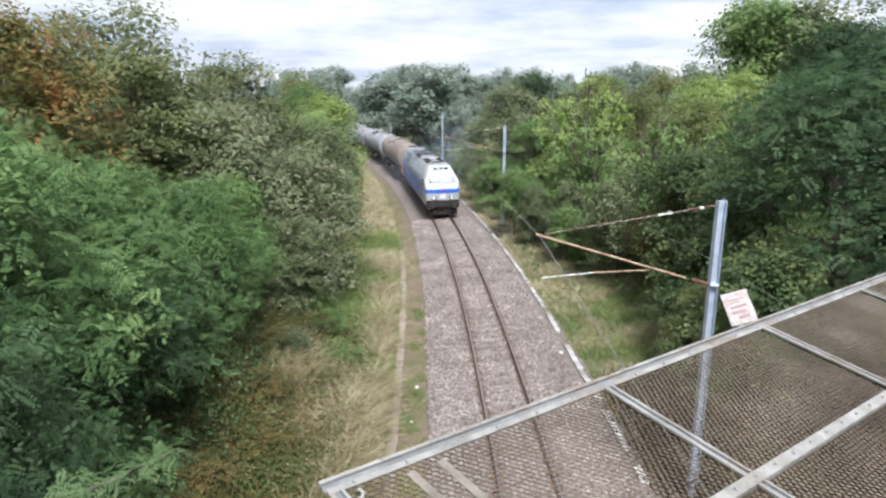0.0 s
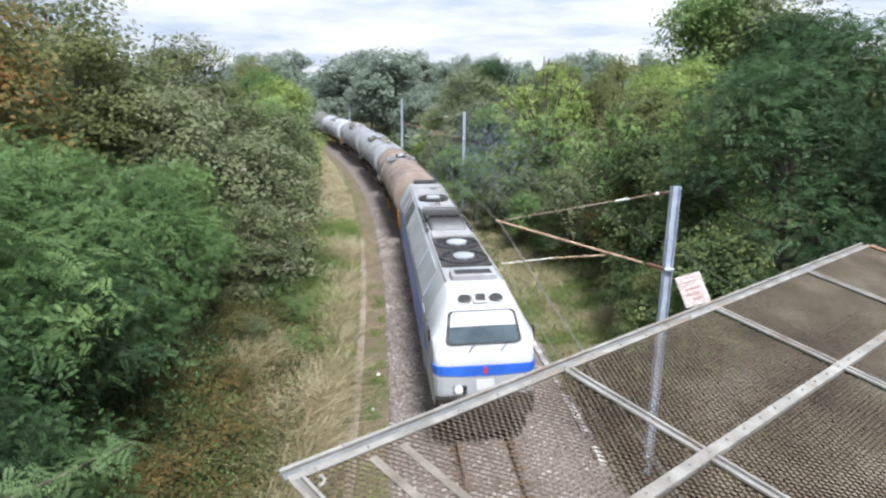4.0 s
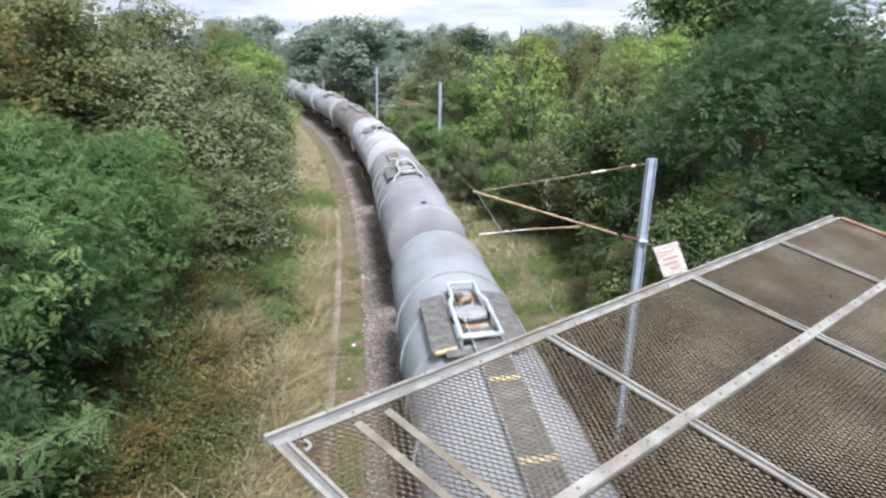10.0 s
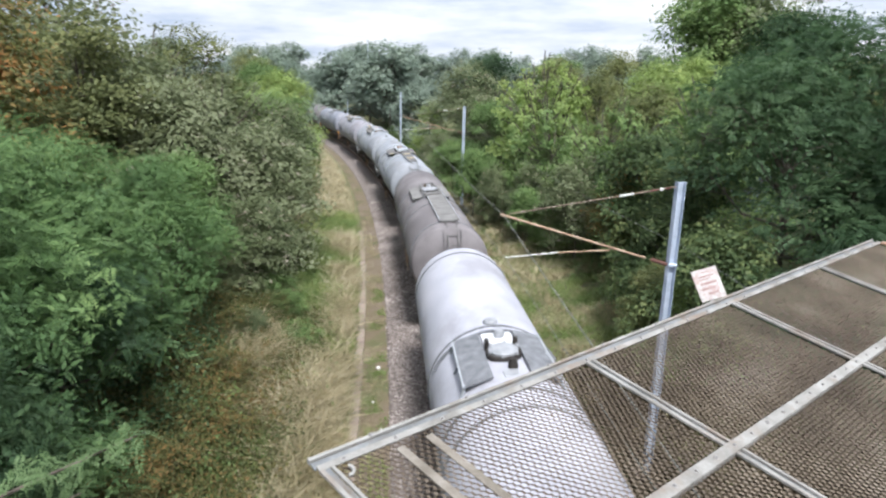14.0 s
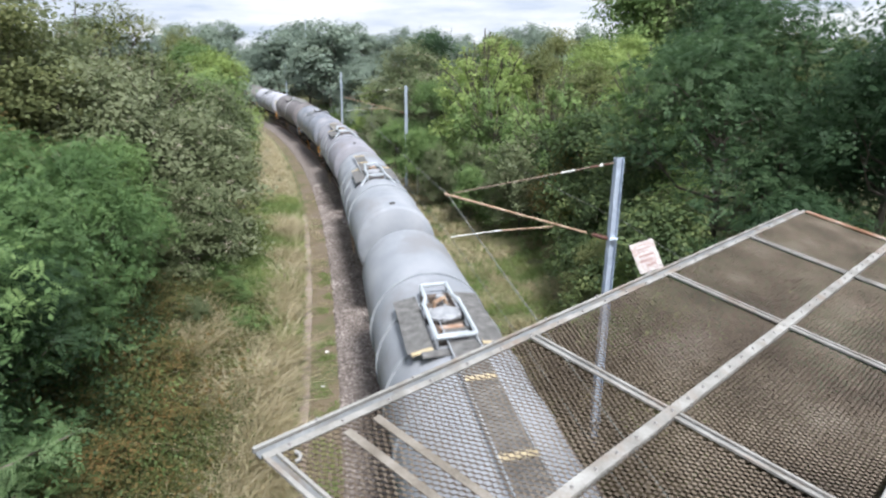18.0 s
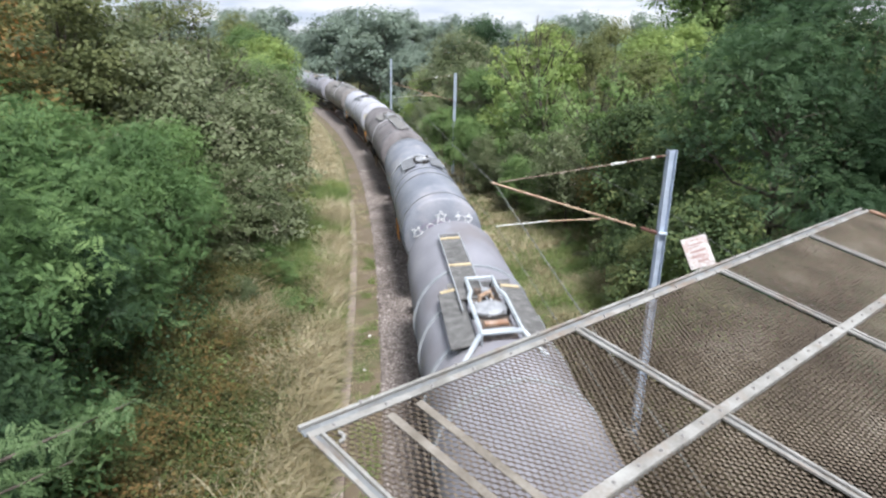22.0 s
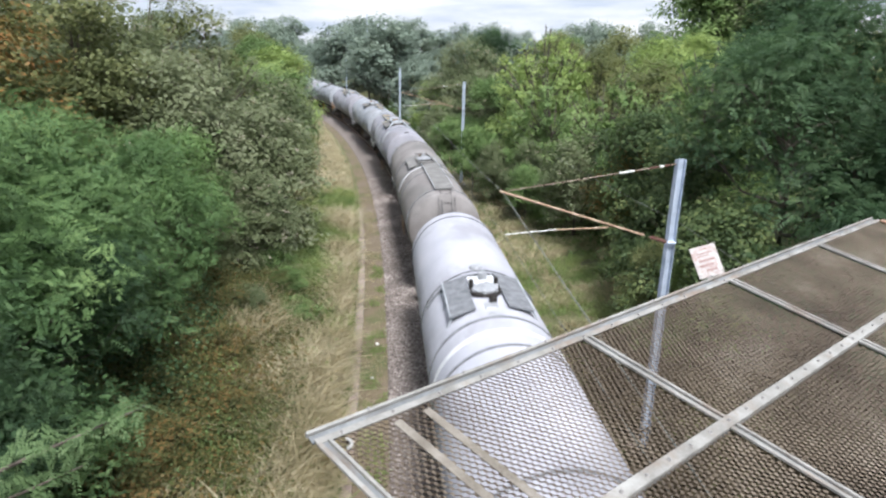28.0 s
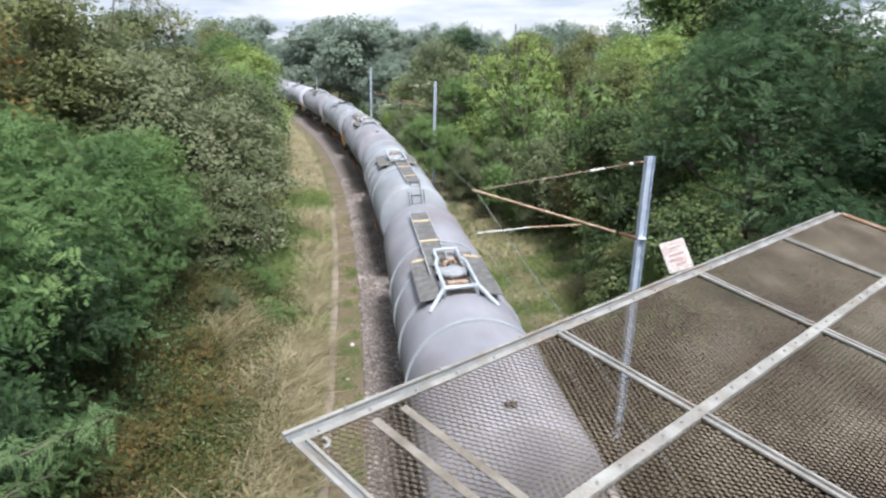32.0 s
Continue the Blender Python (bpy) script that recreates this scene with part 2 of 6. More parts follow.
# ---------------------------------------------------------------- materials
M_SOIL = surf("soil and short grass", [(0.3, (0.060, 0.068, 0.026)), (0.5, (0.112, 0.108, 0.050)), (0.7, (0.078, 0.104, 0.036))], 0.5, 0.95, bump=0.8, fine=25, bump_dist=0.05)
M_BALLAST = surf("ballast stone", [(0.2, (0.098, 0.079, 0.070)), (0.5, (0.212, 0.179, 0.163)), (0.8, (0.385, 0.344, 0.318))], 0.7, 0.9, bump=0.5, fine=40, island=0.55)
M_BED = surf("ballast bed", [(0.3, (0.072, 0.056, 0.049)), (0.5, (0.156, 0.132, 0.119)), (0.7, (0.265, 0.233, 0.213))], 11, 0.95, bump=1.0, fine=30, bump_dist=0.03)
M_VERGE = surf("mossy gravel verge", [(0.3, (0.088, 0.094, 0.040)), (0.48, (0.138, 0.108, 0.068)), (0.7, (0.150, 0.120, 0.092))], 0.7, 0.95, bump=0.9, fine=28, bump_dist=0.03)
M_CONCRETE = surf("weathered concrete", [(0.3, (0.174, 0.134, 0.113)), (0.55, (0.287, 0.228, 0.196)), (0.75, (0.400, 0.340, 0.306))], 1.5, 0.9, bump=0.5, fine=50, random_ob=0.2, stain=(0.139, 0.122, 0.073))
M_PALEKERB = surf("whitened concrete", [(0.3, (0.2, 0.19, 0.18)), (0.55, (0.34, 0.325, 0.31)), (0.75, (0.46, 0.45, 0.43))], 1.2, 0.9, bump=0.5, fine=50, random_ob=0.3)
M_SLEEPER = surf("dusty sleeper", [(0.3, (0.10, 0.078, 0.064)), (0.55, (0.17, 0.14, 0.122)), (0.75, (0.24, 0.21, 0.19))], 3, 0.9, bump=0.5, random_ob=0.3)
M_RAIL = surf("rusty rail web", [(0.3, (0.09, 0.05, 0.032)), (0.55, (0.16, 0.095, 0.062)), (0.75, (0.2, 0.13, 0.09))], 2, 0.8, bump=0.3)
M_RAILTOP = surf("polished rail head", [(0.3, (0.32, 0.3, 0.29)), (0.7, (0.5, 0.48, 0.47))], 1, 0.28, 1.0, bump=0.05, stretch=(1, 0.1, 1))
M_GALV = surf("galvanised steel", [(0.3, (0.351, 0.405, 0.486)), (0.55, (0.486, 0.553, 0.648)), (0.75, (0.621, 0.675, 0.756))], 3, 0.55, 0.35, bump=0.15)
M_FRAME = surf("old galvanised frame", [(0.3, (0.170, 0.163, 0.148)), (0.55, (0.262, 0.256, 0.238)), (0.75, (0.335, 0.331, 0.312))], 5, 0.75, 0.05, bump=0.3, stain=(0.190, 0.150, 0.118), stain_scale=3.0)
M_CHANNEL = surf("grey channel web", [(0.3, (0.120, 0.128, 0.132)), (0.55, (0.178, 0.188, 0.192)), (0.75, (0.240, 0.248, 0.250))], 6, 0.7, 0.1, bump=0.25, stain=(0.130, 0.108, 0.085), stain_scale=4.0)
M_RUSTFRAME = surf("rusting frame", [(0.3, (0.22, 0.11, 0.06)), (0.55, (0.36, 0.24, 0.17)), (0.75, (0.5, 0.46, 0.42))], 4, 0.8, 0.1, bump=0.3)
M_MESH = surf("weathered expanded metal", [(0.3, (0.055, 0.040, 0.027)), (0.55, (0.112, 0.087, 0.062)), (0.75, (0.185, 0.155, 0.121))], 1.6, 0.6, 0.3, bump=0.2)
M_ARM = surf("pale dirty flat bar", [(0.3, (0.125, 0.108, 0.086)), (0.55, (0.195, 0.174, 0.145)), (0.75, (0.262, 0.242, 0.212))], 7, 0.8, 0.1, bump=0.2)
M_BOLT = surf("bolt steel", [(0.3, (0.2, 0.19, 0.18)), (0.7, (0.36, 0.35, 0.34))], 6, 0.6, 0.3, bump=0.1)
M_RUSTTUBE = surf("rusty tube", [(0.3, (0.2, 0.12, 0.075)), (0.5, (0.36, 0.25, 0.17)), (0.75, (0.46, 0.36, 0.27))], 4, 0.8, 0.1, bump=0.2)
M_INSUL = surf("brown insulator glaze", [(0.3, (0.09, 0.04, 0.03)), (0.7, (0.16, 0.08, 0.06))], 6, 0.3, bump=0.05)
M_GLASSINS = surf("pale insulator", [(0.3, (0.55, 0.55, 0.52)), (0.7, (0.75, 0.75, 0.72))], 6, 0.35, bump=0.05)
M_WIRE = surf("copper wire", [(0.3, (0.105, 0.110, 0.098)), (0.7, (0.185, 0.190, 0.170))], 3, 0.8, 0.0, bump=0.0)
M_SIGN = surf("faded enamel sign", [(0.3, (0.322, 0.269, 0.253)), (0.55, (0.423, 0.395, 0.380)), (0.75, (0.476, 0.467, 0.459))], 14, 0.6, bump=0.1, stain=(0.276, 0.159, 0.135), stain_scale=9)
M_SIGNRED = surf("faded red lettering", [(0.3, (0.238, 0.143, 0.131)), (0.7, (0.297, 0.214, 0.202))], 12, 0.7, bump=0.0)
M_BARK = surf("bark", [(0.3, (0.06, 0.05, 0.04)), (0.55, (0.12, 0.1, 0.08)), (0.75, (0.2, 0.18, 0.15))], 4, 0.95, bump=0.8, stretch=(1, 1, 0.25))
M_STONEWHITE = surf("pale stone", [(0.3, (0.6, 0.58, 0.55)), (0.7, (0.8, 0.79, 0.76))], 5, 0.9, bump=0.3)


def foliage(name, dark, mid, light, **kw):
    return leaf_mat(name, [(0.12, dark), (0.48, mid), (0.82, light)], **kw)


L_GREEN = foliage("green leaves", (0.065, 0.106, 0.038), (0.149, 0.236, 0.083), (0.293, 0.391, 0.150))
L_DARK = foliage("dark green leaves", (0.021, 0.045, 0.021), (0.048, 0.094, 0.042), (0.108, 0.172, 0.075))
L_FRESH = foliage("fresh robinia leaves", (0.058, 0.112, 0.042), (0.122, 0.208, 0.076), (0.255, 0.370, 0.138))
# darker copy of the fresh robinia colour, with shade mixed into the green
L_SHADED = foliage("robinia leaves with shade in the green", (0.046, 0.092, 0.036), (0.100, 0.176, 0.066), (0.205, 0.305, 0.115))
L_GREY = foliage("grey green leaves", (0.088, 0.116, 0.056), (0.165, 0.198, 0.100), (0.262, 0.286, 0.172), jitter=0.16)
L_YELLOW = foliage("yellow green leaves", (0.124, 0.175, 0.054), (0.245, 0.334, 0.107), (0.450, 0.530, 0.187))
L_ORANGE = foliage("turning leaves", (0.060, 0.088, 0.034), (0.150, 0.160, 0.056), (0.460, 0.205, 0.075), jitter=0.24, scale=1.0)
L_OLIVE = foliage("olive leaves", (0.073, 0.096, 0.039), (0.163, 0.184, 0.075), (0.305, 0.317, 0.131))
# distance haze is put into this colour: paler and bluer than real leaves
L_FAR_HAZE = foliage("distant leaves with haze in the colour", (0.140, 0.182, 0.150), (0.205, 0.260, 0.208), (0.280, 0.335, 0.260), jitter=0.12)
L_BRAMBLE = foliage("bramble leaves", (0.046, 0.062, 0.023), (0.112, 0.124, 0.045), (0.330, 0.185, 0.074), jitter=0.4)
L_HEDGE = foliage("dark speckled hedge leaves", (0.036, 0.060, 0.024), (0.088, 0.132, 0.052), (0.250, 0.290, 0.105), jitter=0.38)
# brown brambles, made darker to hold the shade below the canopy
L_BROWN_SHADED = foliage("brown bramble leaves darkened for shade", (0.030, 0.024, 0.015), (0.070, 0.055, 0.034), (0.145, 0.118, 0.075))
L_GRASS = foliage("green grass", (0.086, 0.135, 0.043), (0.190, 0.268, 0.092), (0.370, 0.405, 0.170), rough=0.7, through_light=0.5)
L_STRAW = foliage("dry grass", (0.270, 0.240, 0.135), (0.480, 0.420, 0.270), (0.650, 0.590, 0.425), rough=0.7, through_light=0.5)
# robinia green made paler, as the upward-facing near branch catches the light
L_PALEGREEN = foliage("robinia leaves with light in the pale green", (0.075, 0.132, 0.050), (0.138, 0.215, 0.090), (0.225, 0.310, 0.148))
L_PALE = foliage("pale seed heads", (0.3, 0.26, 0.2), (0.42, 0.37, 0.3), (0.55, 0.45, 0.38))
M_TIE = surf("dark rusty rod", [(0.3, (0.13, 0.09, 0.07)), (0.55, (0.24, 0.18, 0.14)), (0.75, (0.4, 0.35, 0.3))], 6, 0.8, 0.1, bump=0.2)
M_SMOKE = surf("exhaust soot flakes", [(0.3, (0.12, 0.15, 0.2)), (0.7, (0.18, 0.22, 0.28))], 2, 1.0, bump=0.0)

# ---------------------------------------------------------------- ground and track
def make_ground():
    g = Geo()
    lats = [-900, -400, -200, -120, -80, -60, -45, -34, -26, -21, -18, -16, -14, -12.5, -11, -10, -9, -8, -7.2, -6.5, -5.8, -5.2, -4.7, -4.3, -3.95, -3.8, -3.52, -3.48, 0, 3.48, 3.52, 3.8, 4.2, 4.6, 5, 5.6, 6.2, 7, 8, 9, 10, 11.5, 13, 15, 17, 20, 25, 32, 42, 56, 75, 100, 140, 200]
    ss = [-300, -200, -120, -80, -50, -30, -20, -12, -6, 0] + [3 + 1.2 * i for i in range(60)] + [78, 84, 92, 100, 110, 120, 135, 150, 175, 200, 230, 260, 300]
    rows = []
    for s in ss:
        row = []
        for a in lats:
            a2 = max(a, -290) if s > 10 else a
            p = line(s, a2, 0, lean=False)
            row.append((p.x, p.y, ground_z(p.x, p.y) if -200 <= a < 150 else 3.0))
        rows.append(row)
    g.loft([r[::-1] for r in rows], closed=False, caps=False)
    tagged(part("ground", g, M_SOIL, smooth=True), "grassy cutting with soil banks on both sides of the line", "ground", kind="structure")
    far = Geo()
    far.add([(-4000, -3000, -1.0), (4000, -3000, -1.0), (4000, 4500, -1.0), (-4000, 4500, -1.0)], [(0, 1, 2, 3)])
    tagged(part("ground_far", far, M_SOIL), "flat land under the woods out to the horizon", "ground", kind="structure")


make_ground()


def ribbon(name, ss, prof, material, label, category, lean=True, parent=None):
    """A body with one cross-section, run along the track. prof: rows of distance from the axis and height."""
    g = Geo()
    g.loft([[line(s, a, z, lean) for a, z in prof] for s in ss])
    ob = part(name, g, material, parent)
    return tagged(ob, label, category, kind="structure") if not parent else ob


S_TRACK = [-300, -250, -200, -150, -100, -60, -40, -20, -10] + [2.0 * i for i in range(0, 70)] + [140 + 5 * i for i in range(0, 64)]
track = thing("railway_track", "single railway track on grey stone ballast in a left-hand curve", "track", kind="structure")
ribbon("ballast_bed", S_TRACK, [(-2.9, -0.7), (-2.6, -0.33), (-1.6, -0.235), (1.6, -0.235), (2.3, -0.3), (3.05, -0.62)], M_BED, "", "", parent=track)
for side in (-1, 1):
    web = [(side * 0.7525 + a, z) for a, z in ((-0.07, -0.172), (0.07, -0.172), (0.07, -0.155), (0.012, -0.135), (0.012, -0.045), (0.034, -0.03), (0.034, -0.008), (-0.034, -0.008), (-0.034, -0.03), (-0.012, -0.045), (-0.012, -0.135), (-0.07, -0.155))]
    rail = ribbon("rail", S_TRACK, web[::-1], M_RAIL, "", "", parent=track)
    head = [(side * 0.7525 + a, z) for a, z in ((-0.026, -0.012), (0.026, -0.012), (0.026, -0.003), (0.018, 0.0), (-0.018, 0.0), (-0.026, -0.003))]
    ribbon("rail_head", S_TRACK, head[::-1], M_RAILTOP, "", "", parent=rail)

# the pale edging on each side of the bed, and the mossy strips between it and the ballast
def edging(name, label, s0, s1, step, lat, w, h, zt, gap_chance, stone_):
    top = thing(name, label, "edging", kind="structure")
    s, k = s0, 0
    rng = random.Random(int(abs(lat) * 100))
    me = Geo().box((0, 0, 0), (w, step - 0.015, h), bev=0.012).mesh(name + "_slab")
    me.materials.append(stone_)
    while s < s1:
        if rng.random() > gap_chance:
            part("kerb_slab", me, stone_, top, m=track_pose(s, lat + rng.uniform(-0.02, 0.02), zt - h / 2 + rng.uniform(-0.02, 0.012), False) @ pose(0, 0, 0, rng.uniform(-0.6, 0.6), rng.uniform(-2, 2), rng.uniform(-0.8, 0.8)))
        s, k = s + step, k + 1


ribbon("verge_left", S_TRACK[5:-40], [(-3.8, -1.0), (-3.8, -0.5), (-3.3, -0.53), (-2.55, -0.57), (-2.4, -1.0)], M_VERGE, "strip of moss and gravel between ballast and concrete edging", "verge", lean=False)
ribbon("verge_right", S_TRACK[5:-40], [(2.6, -1.0), (2.7, -0.35), (3.3, -0.42), (3.6, -0.52), (3.6, -1.0)], M_BED, "strip of gravel beside the ballast shoulder", "verge", lean=False)
edging("kerb_left", "pale concrete edging strip sunk in dry grass", -4, 42, 1.0, -3.68, 0.3, 0.3, -0.38, 0.0, M_CONCRETE)
edging("kerb_right", "broken white concrete edging along the ballast", -4, 70, 0.8, 3.22, 0.22, 0.25, -0.3, 0.15, M_PALEKERB)

# ---------------------------------------------------------------- the bridge and its mesh canopy
E0, U, RIBV = Vector((-3.03, 2.88, 7.75)), Vector((0.8275, 0.5615, 0)), Vector((0.735, -0.80, -0.25))
BAYS, BACK = [0.0, 2.1, 4.16, 6.1, 7.95], 2.05


def cp(u, r, up=0.0):
    """A place on the canopy: metres along the outer edge, rib lengths inwards, metres above the sheet."""
    nrm = U.cross(RIBV).normalized()
    nrm = nrm if nrm.z > 0 else -nrm
    return E0 + U * u + RIBV * r + nrm * up


def make_canopy():
    top = thing("mesh_canopy", "galvanised steel canopy with expanded metal panels fixed to the bridge", "canopy")
    nrm = (cp(0, 0, 1) - cp(0, 0)).normalized()
    # outer edge: a channel with two pale lips and a grey web between them
    g = Geo()
    g.beam(cp(-0.03, 0.04, 0.012), cp(7.98, 0.04, 0.012), 0.042, 0.012, nrm, 0.002)
    part("edge_lip", g, M_FRAME, top, "pale bolted inner lip of the edge channel")
    g = Geo()
    g.beam(cp(-0.03, 0.0, -0.012), cp(7.98, 0.0, -0.012), 0.052, 0.012, nrm, 0.002)
    part("edge_web", g, M_CHANNEL, top, "grey web of the edge channel")
    g = Geo()
    g.beam(cp(-0.03, -0.036, -0.004), cp(7.98, -0.036, -0.004), 0.022, 0.036, nrm, 0.003)
    part("edge_rail", g, M_FRAME, top)
    for i, u in enumerate(BAYS):
        lip = M_RUSTFRAME if i == 4 else M_FRAME
        rib = part("rib", Geo().beam(cp(u, 0.06, 0.008), cp(u, BACK, 0.008), 0.044, 0.012, nrm, 0.001), M_RUSTFRAME if i == 4 else M_CHANNEL, top)
        for d, w in ((-0.03, 0.026), (0.032, 0.02)):
            part("rib_lip", Geo().beam(cp(u + d, 0.06, 0.024), cp(u + d, BACK, 0.024), w, 0.02, nrm, 0.003), lip, rib)
    for u in (4.25, 6.2):
        g = Geo()
        g.beam(cp(u, 0.06, -0.02), cp(u + 0.02, BACK, -0.02), 0.035, 0.02, nrm, 0.002)
        part("under_brace", g, M_FRAME, top)
    for u in (0.45, 0.65):
        g = Geo()
        g.beam(cp(u - 0.03, 0.1, 0.012), cp(u, BACK, 0.012), 0.055, 0.008, nrm, 0.002)
        part("bracket_arm", g, M_ARM, top)
    g = Geo()
    g.beam(cp(0.0, 1.0, 0.034), cp(7.95, 1.0, 0.034), 0.075, 0.012, nrm, 0.002)
    g.beam(cp(0.0, 1.03, 0.0), cp(7.95, 1.03, 0.0), 0.01, 0.05, nrm, 0.001)
    part("middle_rail", g, M_FRAME, top, "pale bolted middle rail")
    g = Geo()
    g.beam(cp(0.0, BACK, 0.0), cp(7.95, BACK, 0.0), 0.07, 0.06, nrm, 0.004)
    part("inner_rail", g, M_FRAME, top)
    # corner ring and bolts
    g = Geo()
    c = cp(0.075, 0.12, 0.03)
    ux, vy = U.normalized(), nrm.cross(U).normalized()
    g.tube([c + (ux * math.cos(a) + vy * math.sin(a)) * 0.034 for a in [-1.9 + 2.8 * k / 12 for k in range(13)]], 0.01, 6)
    part("corner_ring", g, M_FRAME, top)
    bolt = Geo().lathe([(0.0001, 0.014), (0.007, 0.014), (0.009, 0.01), (0.009, 0.004), (0.014, 0.003), (0.014, 0.0)], 8).mesh("bolt")
    bolt.materials.append(M_BOLT)
    q = nrm.to_track_quat("Z", "Y").to_matrix().to_4x4()
    for r, du, lift in ((0.04, 0.33, 0.018), (1.0, 0.22, 0.04)):
        u = 0.12
        while u < 7.9:
            part("bolt", bolt, M_BOLT, top, m=Matrix.Translation(cp(u, r, lift)) @ q)
            u += du
    for u in (0.35, 1.05, 1.8, 2.4, 3.1, 3.9, 4.6, 5.4):
        part("bolt", bolt, M_BOLT, top, m=Matrix.Translation(cp(u, -0.036, 0.014)) @ q)
    # expanded metal: bonds in rows, joined by slanting strands
    lw, lh = 0.064, 0.0225
    rows_len = RIBV.length
    rd, up = RIBV.normalized(), nrm * 0.0034
    for i in range(4):
        for r0, r1 in ((0.03, 0.985), (1.015, BACK - 0.02)):
            u0, u1 = BAYS[i] + 0.02, BAYS[i + 1] - 0.02
            nr, nu = int((u1 - u0) / lh), int((r1 - r0) * rows_len / lw)
            step = lw / rows_len
            vs, fs = [], []
            for a in range(nr):
                for b in range(nu):
                    rb = r0 + (b + (0.75 if a % 2 else 0.25)) * step
                    c0 = cp(u0 + a * lh, rb)
                    hb, wb, w = rd * 0.0115, U * 0.005, U * 0.0029
                    n0 = len(vs)
                    vs += [c0 - hb - wb - up, c0 + hb - wb - up, c0 + hb + wb + up, c0 - hb + wb + up]
                    fs.append((n0, n0 + 1, n0 + 2, n0 + 3))
                    for sg in (-1, 1):
                        if not r0 <= rb + sg * 0.5 * step <= r1:
                            continue
                        p0 = c0 + hb * sg
                        p1 = cp(u0 + (a + 1) * lh, rb + sg * 0.5 * step) - hb * sg
                        n0 = len(vs)
                        vs += [p0 - w - up, p0 + w + up, p1 + w + up, p1 - w - up]
                        fs.append((n0, n0 + 1, n0 + 2, n0 + 3))
            me = bpy.data.meshes.new("mesh_panel")
            me.from_pydata([tuple(v) for v in vs], [], fs)
            part("mesh_panel", me, M_MESH, top, "weathered expanded metal panel")


make_canopy()


def make_bridge():
    top = thing("bridge", "concrete road bridge over the line with a low parapet", "bridge", kind="structure")
    perp = Vector((U.y, -U.x, 0))
    mid = cp(4, BACK)
    mid.z = 0
    m = Matrix((U, -perp, Vector((0, 0, 1)))).transposed().to_4x4()
    base = Matrix.Translation(mid)
    part("deck", Geo().box((0, -5.0, 7.02), (46, 9.7, 0.3), bev=0.02), M_CONCRETE, top, m=base @ m)
    part("edge_beam", Geo().box((0, -0.08, 7.06), (46, 0.14, 0.42), bev=0.02), M_CONCRETE, top, m=base @ m)
    for x in (-15, 15):
        part("abutment", Geo().box((x, -5.0, 3.2), (1.2, 9.6, 7.3), bev=0.03), M_CONCRETE, top, m=base @ m)


make_bridge()

# ---------------------------------------------------------------- masts and wires
def mast(s, lat, ztop, arm=True, zb=None, lamp=False, label="galvanised steel line mast with rusty bracket arms"):
    p = line(s, lat, 0, False)
    zb = ground_z(p.x, p.y) - 0.2 if zb is None else zb
    top = thing("catenary_mast", label, "mast", "masts along the line", m=pose(p.x, p.y, zb, 0, 0, math.degrees(heading(s))))
    h = ztop - zb
    g = Geo()
    for x in (-0.09, 0.09):
        g.box((x, 0, h / 2), (0.016, 0.18, h), bev=0.003)
    g.box((0, 0, h / 2), (0.164, 0.012, h))
    part("post", g, M_GALV, top)
    g = Geo().box((0, 0, 0.25), (0.6, 0.6, 0.5), bev=0.03)
    part("footing", g, M_CONCRETE, top)
    if not arm:
        return top
    # tip over the track, a steady arm below, a tie above
    zt, zs, zi = 6.62 - zb, 5.6 - zb, 5.48 - zb
    tip, foot, high = Vector((-lat, 0.05, zt)), Vector((-0.1, 0, zi - 0.05)), Vector((-0.1, 0, h - 0.12))
    d = (tip - foot)
    g = Geo().tube([foot + d * 0.14, tip + d * 0.02], 0.027, 10)
    part("bracket_tube", g, M_RUSTTUBE, top, "rusty inclined bracket tube")
    g = Geo()
    prof = [(0.02, 0.0)]
    for k in range(7):
        prof += [(0.055, 0.02 + 0.06 * k), (0.03, 0.05 + 0.06 * k)]
    prof += [(0.02, 0.45)]
    dm = d.normalized().to_track_quat("Z", "Y").to_matrix().to_4x4()
    part("insulator", Geo().lathe(prof, 10), M_INSUL, top, m=Matrix.Translation(foot) @ dm)
    e = tip + Vector((0.12, 0, 0.03))
    d2 = high - e
    part("tie_rod", Geo().tube([e, e + d2 * 0.78], 0.013, 8), M_TIE, top, "thin rusty tie rod")
    part("tie_insulator", Geo().lathe([(0.012, 0)] + [(0.03 if k % 2 else 0.018, 0.04 * k) for k in range(9)] + [(0.012, 0.36)], 8), M_GLASSINS, top, m=Matrix.Translation(e + d2 * 0.66) @ d2.normalized().to_track_quat("Z", "Y").to_matrix().to_4x4())
    for f, ln in ((0.86, 0.22), (0.95, 0.14)):
        part("strain_insulator", Geo().lathe([(0.012, 0)] + [(0.034 if k % 2 else 0.02, ln * (k + 0.5) / 8) for k in range(8)] + [(0.012, ln)], 8), M_INSUL, top, "dark brown insulator", m=Matrix.Translation(e + d2 * (f - 0.02)) @ d2.normalized().to_track_quat("Z", "Y").to_matrix().to_4x4())
    part("white_link", Geo().lathe([(0.014, 0), (0.036, 0.02), (0.036, 0.08), (0.014, 0.1)], 8), M_GLASSINS, top, "white link", m=Matrix.Translation(e + d2 * 0.9) @ d2.normalized().to_track_quat("Z", "Y").to_matrix().to_4x4())
    part("tie_end", Geo().tube([e + d2 * 0.76, high], 0.016, 8), M_TIE, top)
    a, b = Vector((-lat + 0.08, 0, zs + 0.02)), foot + d * 0.36
    mid = Vector((-lat + 1.3, 0, zs + 0.14))
    part("steady_arm", Geo().tube([a, mid], 0.014, 8), M_GLASSINS, top, "pale steady arm")
